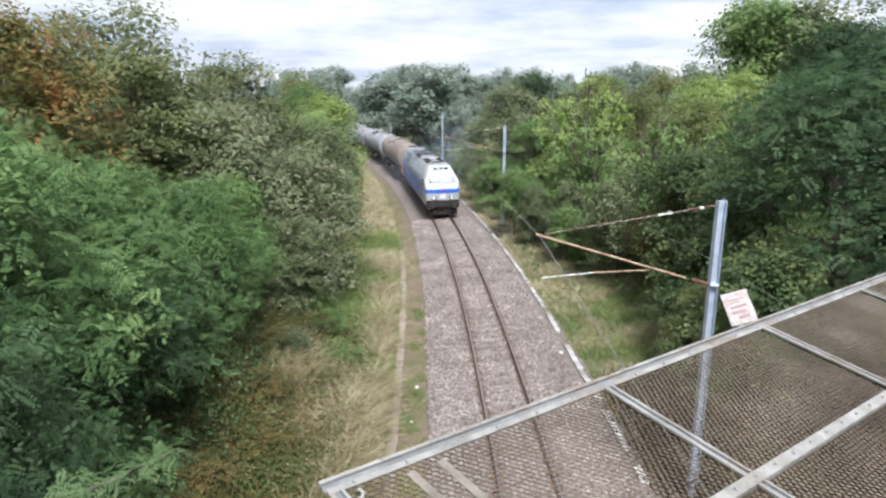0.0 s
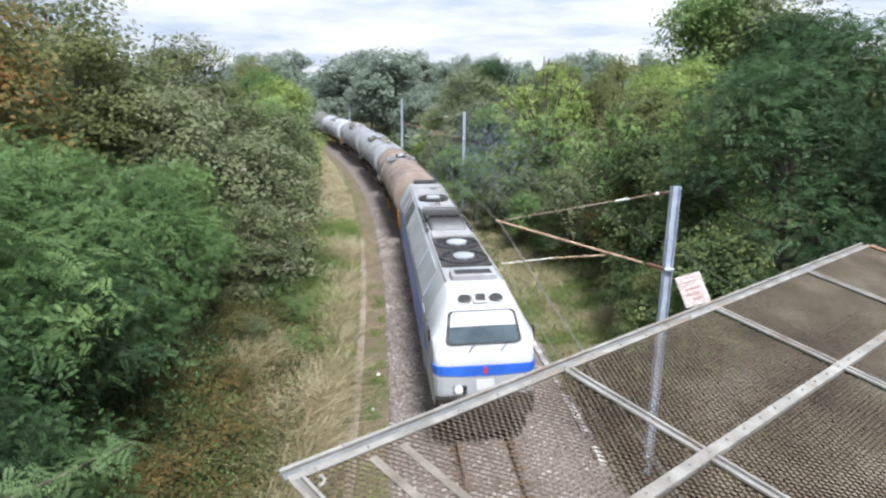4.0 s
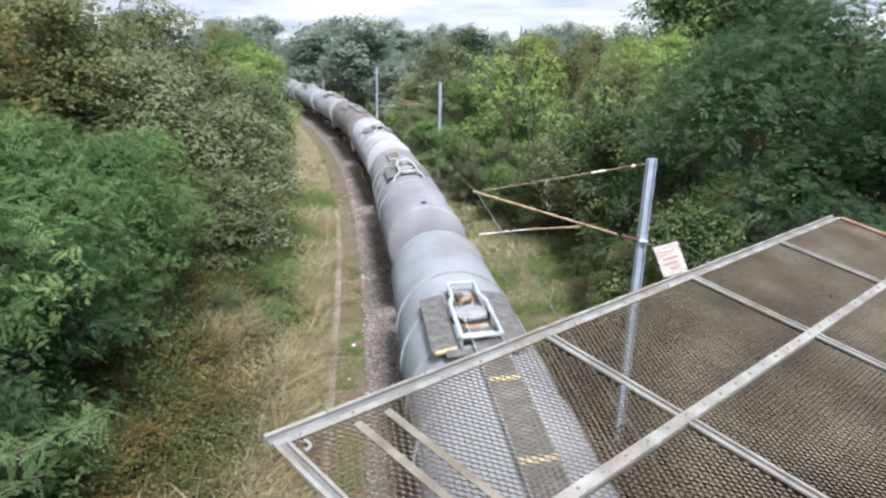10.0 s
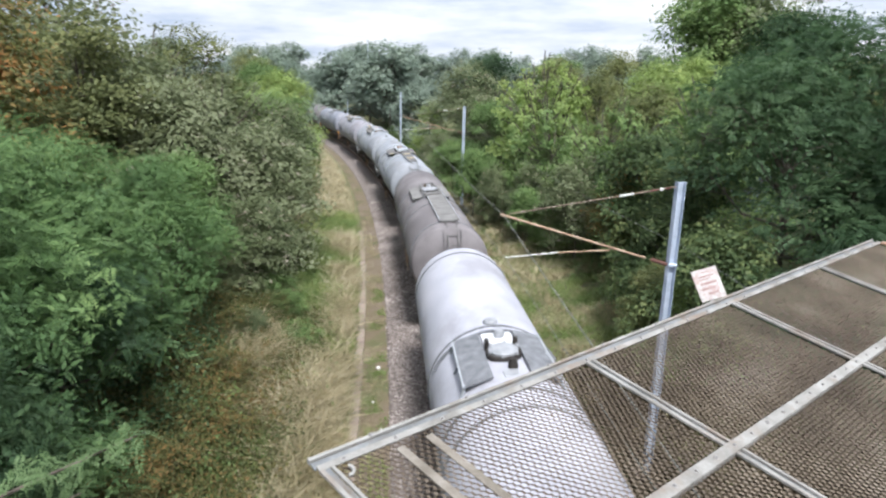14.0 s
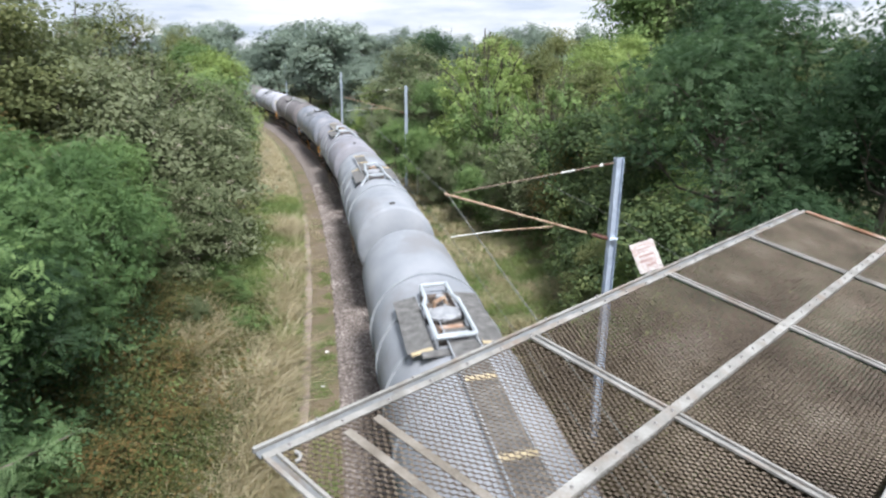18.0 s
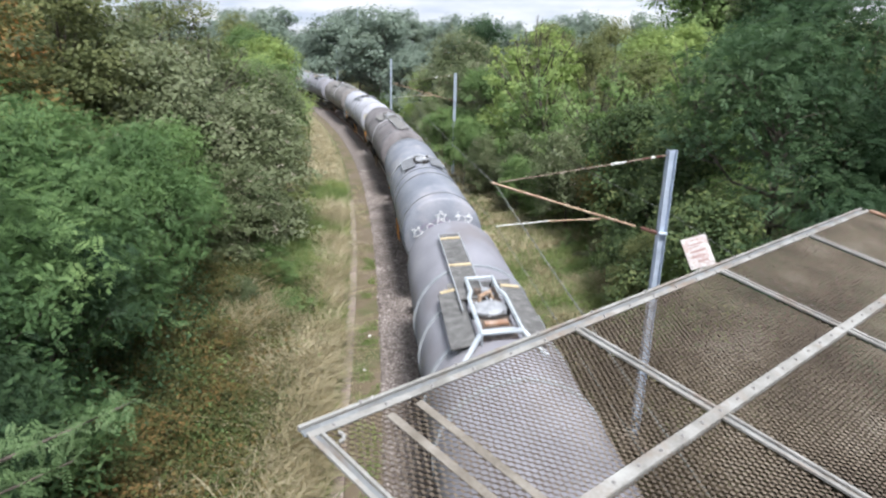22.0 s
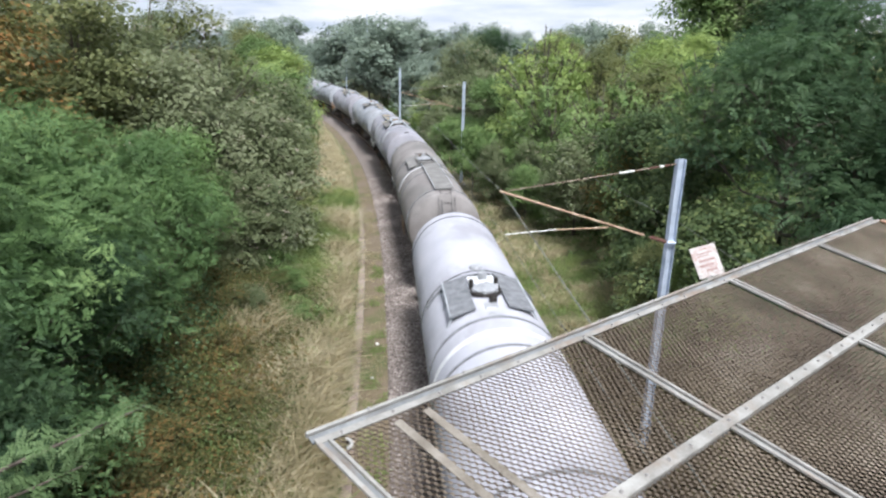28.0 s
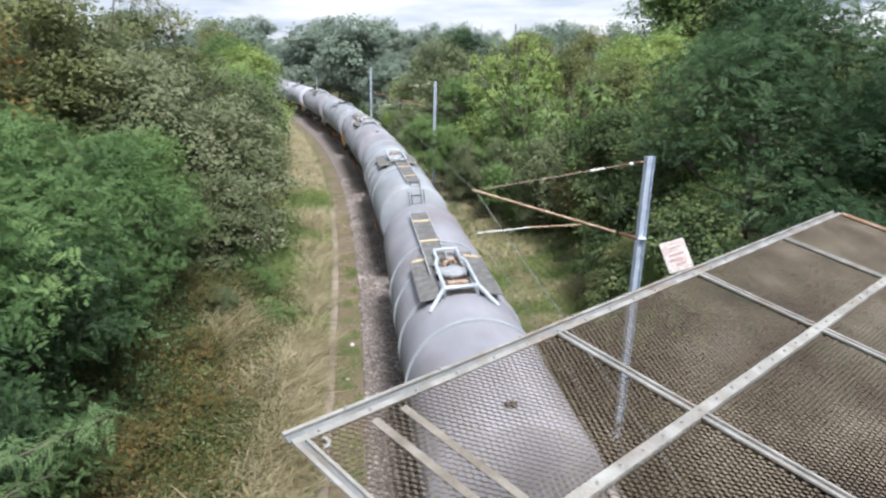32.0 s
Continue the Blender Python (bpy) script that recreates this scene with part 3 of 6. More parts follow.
    part("steady_tube", Geo().tube([mid, Vector((b.x, 0, mid.z + 0.05))], 0.018, 8), M_RUSTTUBE, top)
    part("hanger", Geo().tube([Vector((b.x - 0.05, 0, mid.z + 0.05)), b], 0.006, 6), M_WIRE, top)
    part("clamp", Geo().box((0, 0, zi - 0.05), (0.23, 0.23, 0.06), bev=0.01), M_GALV, top)
    return top


mast(14.05, 4.12, 7.43)
mast(49.3, 4.7, 7.47)
mast(79.6, 4.6, 7.62, arm=False, label="plain galvanised steel line mast")
mast(121.5, 6.0, 7.95, arm=False, label="plain galvanised steel line mast")


def wire(name, label, spans, r):
    g = Geo()
    g.tube([line(s, a, z, False) for s, a, z in spans], r, 5)
    return tagged(part(name, g, M_WIRE), label, "wire", kind="structure")


def sag(a, b, dip, n=14):
    return [tuple(a[i] + (b[i] - a[i]) * k / n - (dip * 4 * (k / n) * (1 - k / n) if i == 2 else 0) for i in range(3)) for k in range(n)]


wire("messenger_wire", "grey messenger wire over the track", sag((-22, 0.1, 6.62), (14.05, 0, 6.62), 0.55) + sag((14.05, 0, 6.62), (49.3, 0, 6.62), 0.45) + sag((49.3, 0, 6.62), (80, 0, 6.62), 0.4) + [(80, 0, 6.62), (121, 0, 6.6)], 0.0095)
wire("contact_wire", "grey contact wire over the track", [(-22, 0.15, 5.6), (14.05, 0.08, 5.6), (49.3, -0.1, 5.6), (80, 0.1, 5.6), (121, 0, 5.6)], 0.006)
wire("feeder_wire", "thin feeder wire along the masts", sag((-20, 5.0, 6.0), (14.05, 4.3, 5.9), 0.4) + sag((14.05, 4.3, 5.9), (49.3, 4.85, 6.3), 0.5) + [(49.3, 4.85, 6.3)], 0.005)
for k in range(1, 7):
    s = 14.05 + 35.2 * k / 7
    zt = 6.62 - 0.45 * 4 * (k / 7) * (1 - k / 7)
    tagged(part("dropper", Geo().tube([line(s, 0, zt, False), line(s, 0, 5.6, False)], 0.004, 4), M_WIRE), "thin dropper between the two wires", "wire", "droppers", kind="structure")

# a far lattice pole above the trees
p = line(150, 20, 0, False)
far_pole = thing("pole", "slim grey pole above the far trees", "pole", m=pose(p.x, p.y, 0))
part("shaft", Geo().tube([(0, 0, 2), (0, 0, 10), (0, 0, 17.3)], [0.16, 0.13, 0.09], 8), M_GALV, far_pole)

# ---------------------------------------------------------------- plants
def leaf_mesh(name, pts, normals, sizes, rng, long=1.6, fold=0.25):
    """A folded rhombic leaf at every point."""
    n = len(pts)
    rnd = rng.normal(size=(n, 3))
    d = np.cross(normals, rnd)
    d /= np.linalg.norm(d, axis=1)[:, None] + 1e-9
    b = np.cross(normals, d)
    L, W = (sizes * long / 2)[:, None], (sizes / 2)[:, None]
    v = np.empty((n, 4, 3))
    v[:, 0], v[:, 2] = pts - d * L, pts + d * L
    v[:, 1], v[:, 3] = pts + b * W - normals * W * fold, pts - b * W - normals * W * fold
    return v.reshape(-1, 3)


def mesh_quads(name, verts, material, tris=False):
    me = bpy.data.meshes.new(name)
    k = 3 if tris else 4
    n = len(verts) // k
    me.vertices.add(n * k)
    me.vertices.foreach_set("co", np.ascontiguousarray(verts, dtype=np.float32).ravel())
    me.loops.add(n * k)
    me.loops.foreach_set("vertex_index", np.arange(n * k, dtype=np.int32))
    me.polygons.add(n)
    me.polygons.foreach_set("loop_start", np.arange(0, n * k, k, dtype=np.int32))
    me.update(calc_edges=True)
    me.materials.append(material)
    return me


def unit(v):
    return v / (np.linalg.norm(v, axis=1)[:, None] + 1e-9)


def crown_points(rng, lobes, clumps, per, spread, tip=0.75):
    """Clumps of leaves on the outside of several lobes: points and the way they face."""
    P, N = [], []
    vol = np.array([l[3] * l[3] for l in lobes])
    which = rng.choice(len(lobes), clumps, p=vol / vol.sum())
    for w in which:
        cx, cy, cz, r, sq = lobes[w]
        d = unit(rng.normal(size=(1, 3)))[0]
        if d[2] < -0.45:
            d[2] = -d[2]
        rad = r * rng.uniform(0.72, 1.08)
        c = np.array([cx, cy, cz]) + d * rad * np.array([1, 1, sq])
        q = rng.normal(size=(per, 3)) * spread * np.array([1, 1, 0.6])
        P.append(c + q)
        N.append(unit(d * 0.7 + np.array([0, 0, tip]) + rng.normal(size=(per, 3)) * 0.4))
    return np.concatenate(P), np.concatenate(N)


def limb_geo(rng, h, lobes, r0, n=7, first=0.3):
    g = Geo()
    lean = rng.uniform(-0.05, 0.05, 2) * h
    pts = [(lean[0] * t * t, lean[1] * t * t, h * 0.86 * t) for t in (0, 0.12, 0.3, 0.55, 0.8, 1.0)]
    g.tube(pts, [r0 * 1.35, r0, r0 * 0.85, r0 * 0.6, r0 * 0.35, r0 * 0.12], n)
    for cx, cy, cz, r, sq in lobes:
        t = min(0.9, max(first, (cz - r * 0.6) / h))
        a = Vector((lean[0] * t * t, lean[1] * t * t, h * 0.8 * t))
        b = Vector((cx, cy, cz))
        m = a.lerp(b, 0.55) + Vector((0, 0, -0.06 * h))
        g.tube([a, m, b], [r0 * 0.45, r0 * 0.3, r0 * 0.1], 5)
        for _ in range(3):
            d = Vector(rng.normal(size=3)).normalized() * r * 0.85
            g.tube([m.lerp(b, 0.5), b + d * 0.5, b + d], [r0 * 0.18, r0 * 0.12, r0 * 0.03], 4)
    return g


def make_lobes(rng, h, r, n, low=0.25, top=1.0):
    """Uneven crown: lobes round an axis, wider below the middle."""
    out = [(0, 0, h * (top - 0.16), r * 0.5, 1.0)]
    for k in range(n):
        t = rng.uniform(low, top - 0.12)
        a = k * 2.4 + rng.uniform(-0.5, 0.5)
        wide = r * (1.0 - 0.55 * max(0, (t - 0.45) / 0.55)) * rng.uniform(0.45, 0.72)
        out.append((math.cos(a) * wide, math.sin(a) * wide, h * t, r * rng.uniform(0.34, 0.52), rng.uniform(0.75, 1.1)))
    return out


TREE_KINDS = {}


def spire_lobes(rng, h, r, n):
    """A crown of slim upright shoots."""
    out = []
    for k in range(n):
        a, q = k * 2.4, r * math.sqrt((k + 0.5) / n)
        hh = h * rng.uniform(0.62, 1.0) * (1 - 0.25 * q / r)
        for t in (0.35, 0.55, 0.72, 0.86, 0.96):
            out.append((math.cos(a) * q, math.sin(a) * q, hh * t, r * 0.3 * (1.12 - t), 1.6))
    return out


def tree_kind(key, seed, h, r, lobes, clumps, per, leaf, spread, material, low=0.25, trunk=0.12, name="tree", label="", fronds=False, tip=0.75, long=1.6, spires=False, heads=0):
    """A tree of one kind and unit pose, kept aside as meshes: trunk with limbs, crown of single leaves."""
    rng = np.random.default_rng(seed)
    lb = spire_lobes(rng, h, r, lobes) if spires else make_lobes(rng, h, r, lobes, low)
    P, N = crown_points(rng, lb, clumps, per, spread, tip)
    keep = P[:, 2] > 0.08 * h
    P, N = P[keep], N[keep]
    if fronds:
        V = frond_verts(rng, P, N, leaf)
        Q, NQ = crown_points(rng, [(a, b, c, d * 0.8, e) for a, b, c, d, e in lb], clumps, 20, spread, tip)
        V = np.concatenate([V, leaf_mesh("leaves", Q, NQ, 0.085 * rng.uniform(0.6, 1.3, len(Q)), rng, 2.4)])
    else:
        V = leaf_mesh("leaves", P, N, leaf * rng.uniform(0.6, 1.3, len(P)), rng, long)
    crown = mesh_quads("crown", V, material)
    tm = limb_geo(rng, h * (0.55 if spires else 1.0), lb, trunk).mesh("trunk", True)
    tm.materials.append(M_BARK)
    hm = None
    if heads:
        P, N = crown_points(rng, [(a, b, c, d * 1.1, e) for a, b, c, d, e in lb], heads, 9, 0.09, 1.0)
        hm = mesh_quads("seed_heads", leaf_mesh("heads", P, N, 0.07 * rng.uniform(0.6, 1.3, len(P)), rng, 1.2), L_PALE)
    TREE_KINDS[key] = (tm, crown, h, name, label, hm)


def frond_verts(rng, P, N, length):
    """Feather-like compound leaves: pairs of leaflets along a drooping stalk."""
    n = len(P)
    out = unit(N + rng.normal(size=(n, 3)) * 0.35)
    ways = unit(np.cross(out, rng.normal(size=(n, 3))) + out * 0.35)
    L = length * rng.uniform(0.6, 1.25, n)[:, None]
    side = unit(np.cross(ways, out))
    pairs, quads = 7, []
    for k in range(pairs + 1):
        t = (k + 0.6) / (pairs + 0.6)
        c = P + ways * L * t - np.array([0, 0, 1]) * L * 0.35 * t * t
        for sg in ((1, -1) if k < pairs else (0,)):
            d = unit(side * sg + ways * (0.45 if sg else 1.0))
            w = unit(np.cross(d, out))
            ll, ww = L * 0.25 * (1.15 - 0.6 * abs(t - 0.45)), L * 0.09
            q = np.empty((n, 4, 3))
            q[:, 0], q[:, 2] = c, c + d * ll - np.array([0, 0, 1]) * ll * 0.15
            q[:, 1], q[:, 3] = c + d * ll * 0.5 + w * ww / 2, c + d * ll * 0.5 - w * ww / 2
            quads.append(q)
    return np.stack(quads, 1).reshape(-1, 3)


def plant(key, x, y, height, wide=1.0, turn=None, z=None, label="", group=""):
    tm, cm, h, name, lab, hm = TREE_KINDS[key]
    k = height / h
    ob = thing(name, label or lab, name.replace("_", " "), group or "trees and bushes beside the line")
    rz = (x * 37.7 + y * 91.3) % 360 if turn is None else turn
    zz = ground_z(x, y) - 0.1 if z is None else z
    ob.matrix_basis = pose(x, y, zz, 0, 0, rz) @ Matrix.Diagonal((k * wide, k * wide, k, 1))
    part("trunk", tm, M_BARK, ob)
    part("crown", cm, None, ob)
    if hm:
        part("blossom", hm, L_PALE, ob, "pale seed heads")
    return ob


# near kinds
tree_kind("robinia", 3, 8.0, 3.4, 13, 370, 6, 0.5, 0.38, L_FRESH, trunk=0.13, name="robinia_tree", label="robinia tree with fresh green feathery leaves", fronds=True)
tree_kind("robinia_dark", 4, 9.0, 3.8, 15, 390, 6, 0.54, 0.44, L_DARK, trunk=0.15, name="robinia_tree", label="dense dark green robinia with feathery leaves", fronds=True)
tree_kind("robinia_mid", 31, 6.0, 3.0, 14, 380, 6, 0.5, 0.36, L_SHADED, low=0.1, trunk=0.1, name="robinia_tree", label="young robinia, shade put into its feathery green leaves", fronds=True)
tree_kind("elder", 5, 5.5, 3.0, 12, 380, 34, 0.125, 0.3, L_GREEN, low=0.12, trunk=0.09, name="bush", label="dense green leafy bush on the bank")
tree_kind("hedge", 32, 5.5, 3.0, 15, 420, 26, 0.125, 0.26, L_HEDGE, low=0.12, trunk=0.09, name="bush", label="dark green bush with scattered yellowing leaves")
tree_kind("grey", 6, 6.0, 3.0, 13, 400, 36, 0.115, 0.3, L_GREY, heads=110, low=0.1, trunk=0.09, name="bush", label="grey green bush with pale seed heads")
tree_kind("turning", 7, 9.5, 3.6, 14, 380, 48, 0.12, 0.36, L_ORANGE, trunk=0.13, name="tree", label="tree with leaves turning orange and brown")
tree_kind("olive", 8, 8.0, 3.2, 13, 350, 46, 0.115, 0.34, L_OLIVE, low=0.15, trunk=0.12, name="tree", label="olive green tree with dense leaves")
tree_kind("green", 9, 8.5, 3.3, 14, 360, 46, 0.12, 0.34, L_GREEN, low=0.15, trunk=0.12, name="tree", label="green broadleaf tree with an uneven crown")
tree_kind("yellow", 10, 8.0, 2.8, 12, 310, 44, 0.115, 0.34, L_YELLOW, low=0.12, trunk=0.11, name="tree", label="bright yellow green tree")
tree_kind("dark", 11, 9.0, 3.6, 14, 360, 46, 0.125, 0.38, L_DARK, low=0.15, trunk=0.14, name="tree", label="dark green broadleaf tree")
tree_kind("shoots", 12, 9.5, 3.0, 17, 420, 24, 0.15, 0.22, L_OLIVE, trunk=0.1, name="tree", label="clump of slim upright shoots with olive leaves", spires=True)
tree_kind("shoots_grey", 13, 9.0, 3.0, 15, 400, 24, 0.15, 0.22, L_GREY, trunk=0.1, name="tree", label="clump of slim upright shoots with grey green leaves", spires=True)
tree_kind("shoots_green", 14, 9.0, 3.0, 16, 400, 26, 0.15, 0.22, L_GREEN, trunk=0.1, name="tree", label="clump of slim upright shoots with fresh green leaves", spires=True)
tree_kind("shoots_yellow", 15, 9.0, 2.8, 15, 400, 26, 0.15, 0.22, L_YELLOW, trunk=0.1, name="tree", label="upright tree with bright yellow green leaves", spires=True)
tree_kind("bramble", 16, 2.0, 1.7, 9, 170, 24, 0.06, 0.16, L_BRAMBLE, low=0.1, trunk=0.02, name="bramble_bush", label="bramble bush with leaves turning orange and brown")
tree_kind("low_green", 17, 2.0, 1.7, 9, 170, 24, 0.065, 0.16, L_GREEN, low=0.1, trunk=0.02, name="bush", label="low green bush in the grass of the bank")
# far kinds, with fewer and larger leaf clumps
for i, (key, mat_) in enumerate((("far_a", L_FAR_HAZE), ("far_b", L_GREEN), ("far_c", L_OLIVE), ("far_d", L_DARK), ("far_e", L_GREY))):
    tree_kind(key, 20 + i, 10.0, 4.2, 11, 210, 30, 0.27, 0.5, mat_, low=0.2, trunk=0.16, name="tree", label=("distant tree with haze put into its green", "green tree in the wood", "olive green tree in the wood", "dark green tree in the wood", "grey green tree in the wood")[i])

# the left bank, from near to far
# low robinias on this bank use the dark kind: shade held in leaf colour
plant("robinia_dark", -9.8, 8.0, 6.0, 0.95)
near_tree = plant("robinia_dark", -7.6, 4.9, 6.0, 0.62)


def near_branch(tree, a, b, seed):
    """A long branch reaching out of the crown, light from above put into its pale leaf colour."""
    rng = np.random.default_rng(seed)
    a, b = Vector(a), Vector(b)
    inv = tree.matrix_basis.inverted()
    mid = a.lerp(b, 0.5) + Vector((0, 0, 0.12))
    br = part("branch", Geo().tube([a, mid, b], [0.03, 0.02, 0.006], 6), M_BARK, tree, m=inv)
    P = np.array([tuple(a.lerp(b, t) + Vector((0, 0, 0.2 * t * (1 - t) * 2)) + Vector(rng.normal(size=3)) * 0.11 * (1.25 - t)) for t in np.linspace(0.3, 1.0, 90)])
    N = unit(np.array([0.1, -0.3, 1.0]) + rng.normal(size=P.shape) * 0.35)
    part("young_leaves", mesh_quads("lightened leaves", frond_verts(rng, P, N, 0.2), L_PALEGREEN), L_PALEGREEN, br, "leaves with light put into their pale green")


near_branch(near_tree, (-7.3, 4.9, 5.3), (-4.95, 5.5, 6.4), 61)
near_branch(near_tree, (-7.3, 4.9, 5.0), (-5.5, 5.3, 5.9), 62)
plant("robinia", -11.6, 12.0, 7.0, 1.05)
plant("robinia_dark", -9.9, 13.4, 4.4, 1.1)
plant("robinia_mid", -10.6, 16.2, 4.9, 1.05)
plant("robinia_mid", -9.9, 10.8, 4.6, 1.0)
plant("robinia_dark", -8.9, 8.6, 4.2, 0.8)
plant("robinia_mid", -12.9, 16.9, 5.6, 1.0)
plant("robinia", -14.5, 13.0, 7.5)
plant("robinia", -15.4, 17.5, 6.5)
plant("robinia", -10.3, 21.0, 5.4, 1.0)
plant("robinia", -12.4, 19.8, 5.6, 1.05)
plant("robinia", -10.6, 24.6, 5.0)
plant("grey", -8.7, 31.2, 6.2, 1.05)
plant("grey", -8.3, 26.5, 4.0, 1.0)
plant("grey", -11.8, 30.0, 7.2)
plant("turning", -17.5, 22.4, 9.8, 1.05)
plant("turning", -22.5, 27.0, 11.6, 1.0)
plant("olive", -16.0, 29.5, 8.6, 1.1)
plant("shoots", -21.0, 38.0, 11.5)
plant("shoots", -17.6, 41.5, 10.4)
plant("grey", -19.0, 36.0, 10.8)
plant("olive", -24.0, 33.0, 10.0, 1.1)
plant("shoots_grey", -13.0, 40.5, 9.0, 1.1)
plant("olive", -16.5, 46.0, 9.2, 1.1)
plant("grey", -10.2, 42.5, 6.6, 1.0)
plant("green", -11.0, 50.0, 7.6)
plant("yellow", -12.0, 57.0, 8.6, 1.1)
plant("turning", -13.0, 63.0, 8.0)
plant("green", -16.0, 71.0, 9.0)
plant("olive", -18.5, 80.0, 9.5)

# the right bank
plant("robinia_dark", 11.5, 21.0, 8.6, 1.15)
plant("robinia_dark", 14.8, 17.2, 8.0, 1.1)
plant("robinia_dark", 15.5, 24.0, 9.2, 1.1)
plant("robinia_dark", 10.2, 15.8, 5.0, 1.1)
plant("dark", 19.5, 21.0, 10.0, 1.0)
plant("hedge", 7.6, 18.6, 4.9, 0.85)
plant("olive", 6.9, 20.8, 3.6, 0.9)
plant("yellow", 6.7, 18.4, 3.9, 0.45, label="bush with yellowing leaves behind the mast")
plant("hedge", 8.1, 23.0, 4.4, 0.8)
plant("hedge", 9.6, 29.0, 6.0, 0.9)
plant("grey", 7.6, 33.0, 5.2, 0.9)
plant("shoots_green", 9.8, 35.2, 9.8, 0.85)
plant("turning", 8.8, 30.0, 5.4, 0.75, label="bush with reddish brown leaves")
plant("shoots_green", 8.2, 42.0, 9.6, 0.85)
plant("shoots_yellow", 8.6, 47.0, 13.2, 0.85)
plant("shoots_yellow", 10.4, 49.0, 11.0, 0.8)
plant("olive", 13.0, 38.0, 7.0, 1.1)
plant("yellow", 17.5, 46.0, 7.0, 1.3)
plant("shoots_green", 15.0, 34.0, 9.2, 1.0)
plant("dark", 19.0, 36.0, 8.0, 1.1)
plant("elder", 5.8, 37.5, 3.4, 0.8)
plant("grey", 6.4, 40.0, 4.4, 0.8)
plant("elder", 3.7, 46.2, 4.8, 0.7)
plant("grey", 4.7, 42.5, 4.2, 0.75)
plant("green", 4.2, 51.5, 4.6, 0.8)
plant("elder", 3.2, 57.0, 4.4, 0.9)
plant("grey", 2.2, 62.5, 4.6, 0.9)
plant("elder", 7.6, 34.5, 3.4, 0.8)
plant("hedge", 9.8, 25.5, 5.2, 1.0)
plant("robinia_dark", 10.5, 12.0, 4.2, 1.0)
plant("elder", 13.0, 12.5, 3.2, 1.2)
plant("green", 6.8, 54.0, 7.6, 1.0)
plant("shoots_grey", 7.6, 58.0, 8.8, 1.1)
plant("shoots_grey", 7.2, 65.0, 9.2, 1.1)
plant("grey", 6.2, 72.0, 9.4, 1.1)
plant("yellow", 2.4, 78.0, 6.5, 1.0)
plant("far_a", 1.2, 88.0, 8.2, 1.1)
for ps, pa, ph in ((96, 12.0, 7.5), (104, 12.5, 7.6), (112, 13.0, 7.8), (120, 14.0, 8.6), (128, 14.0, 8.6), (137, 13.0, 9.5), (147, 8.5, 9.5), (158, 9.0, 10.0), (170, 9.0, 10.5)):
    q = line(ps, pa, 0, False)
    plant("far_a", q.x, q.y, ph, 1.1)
for kind, px, py, ph in (("olive", 14, 50, 7.5), ("shoots_green", 12, 58, 9.0), ("yellow", 20, 54, 8.4), ("olive", 15, 67, 8.8), ("green", 24, 46, 8.0), ("yellow", 26, 58, 8.8), ("dark", 10, 80, 9.4), ("green", 18, 80, 9.6), ("olive", 23, 70, 9.4), ("green", 22, 39, 7.6), ("shoots_grey", 11, 66, 9.4), ("shoots", 16, 74, 10.4)):
    plant(kind, px, py, ph, 1.15)
plant("green", 31.0, 67.0, 17.0, 1.05, label="tall full-crowned tree standing above the wood")
plant("elder", 32.5, 66.0, 14.5, 0.95, label="tall full-crowned tree standing above the wood")
plant("grey", 37.0, 64.0, 16.0, 1.0, label="tall pale green tree standing above the wood")
plant("dark", 34.5, 58.0, 13.0, 1.1)

# the woods behind, spread over both sides
def woods():
    rng = random.Random(12)
    placed = []
    keys = ["far_b", "far_c", "far_a", "far_d", "far_e"]
    tries = 0
    while len(placed) < 160 and tries < 6000:
        tries += 1
        s = rng.uniform(18, 250)
        side = rng.choice((-1, 1))
        a = side * (8.0 + rng.random() ** 1.5 * 95)
        if s < 100 and abs(a) < (24 if side < 0 else 21):
            continue
        if side < 0 and abs(a) > 150:
            continue
        p = line(s, a, 0, False)
        if p.y < 16 or abs(near_track(p.x, p.y)[1]) < 7.5:
            continue
        dist = math.hypot(p.x + 2.6, p.y)
        gap = 3.2 + dist * 0.012
        if any((p.x - q[0]) ** 2 + (p.y - q[1]) ** 2 < gap * gap for q in placed):
            continue
        placed.append((p.x, p.y))
        hz = ground_z(p.x, p.y)
        h = 9.75 - hz + dist * rng.uniform(-0.025, 0.045)
        h = max(5.0, min(20, h))
        # far off, mostly the kind whose leaf colour has haze mixed in
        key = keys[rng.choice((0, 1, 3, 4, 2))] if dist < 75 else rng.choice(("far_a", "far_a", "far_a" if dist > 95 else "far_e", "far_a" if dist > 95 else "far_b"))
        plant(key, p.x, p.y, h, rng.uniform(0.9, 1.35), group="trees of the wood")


woods()

# ---------------------------------------------------------------- the train
M_RING = surf("dark ring paint", [(0.3, (0.1, 0.105, 0.11)), (0.7, (0.2, 0.205, 0.215))], 3, 0.6, bump=0.1)


def paint(name, a, b, c, rough=0.5, stain=None, sc=0.9, stain_scale=0.5, metal=0.0):
    return surf(name, [(0.28, a), (0.52, b), (0.76, c)], sc, rough, metal, bump=0.08, fine=35, stain=stain, stain_scale=stain_scale, stretch=(1, 0.6, 1.0))


M_T_BROWN = paint("rust brown tank paint", (0.174, 0.131, 0.106), (0.250, 0.195, 0.163), (0.309, 0.256, 0.220), 0.72, (0.167, 0.135, 0.115))
M_T_LIGHT = paint("pale grey tank paint", (0.219, 0.237, 0.262), (0.279, 0.296, 0.323), (0.333, 0.344, 0.370), 0.72, (0.219, 0.220, 0.228))
M_T_GREY = paint("grey tank paint", (0.200, 0.200, 0.224), (0.255, 0.253, 0.282), (0.311, 0.305, 0.334), 0.72, (0.200, 0.186, 0.195))
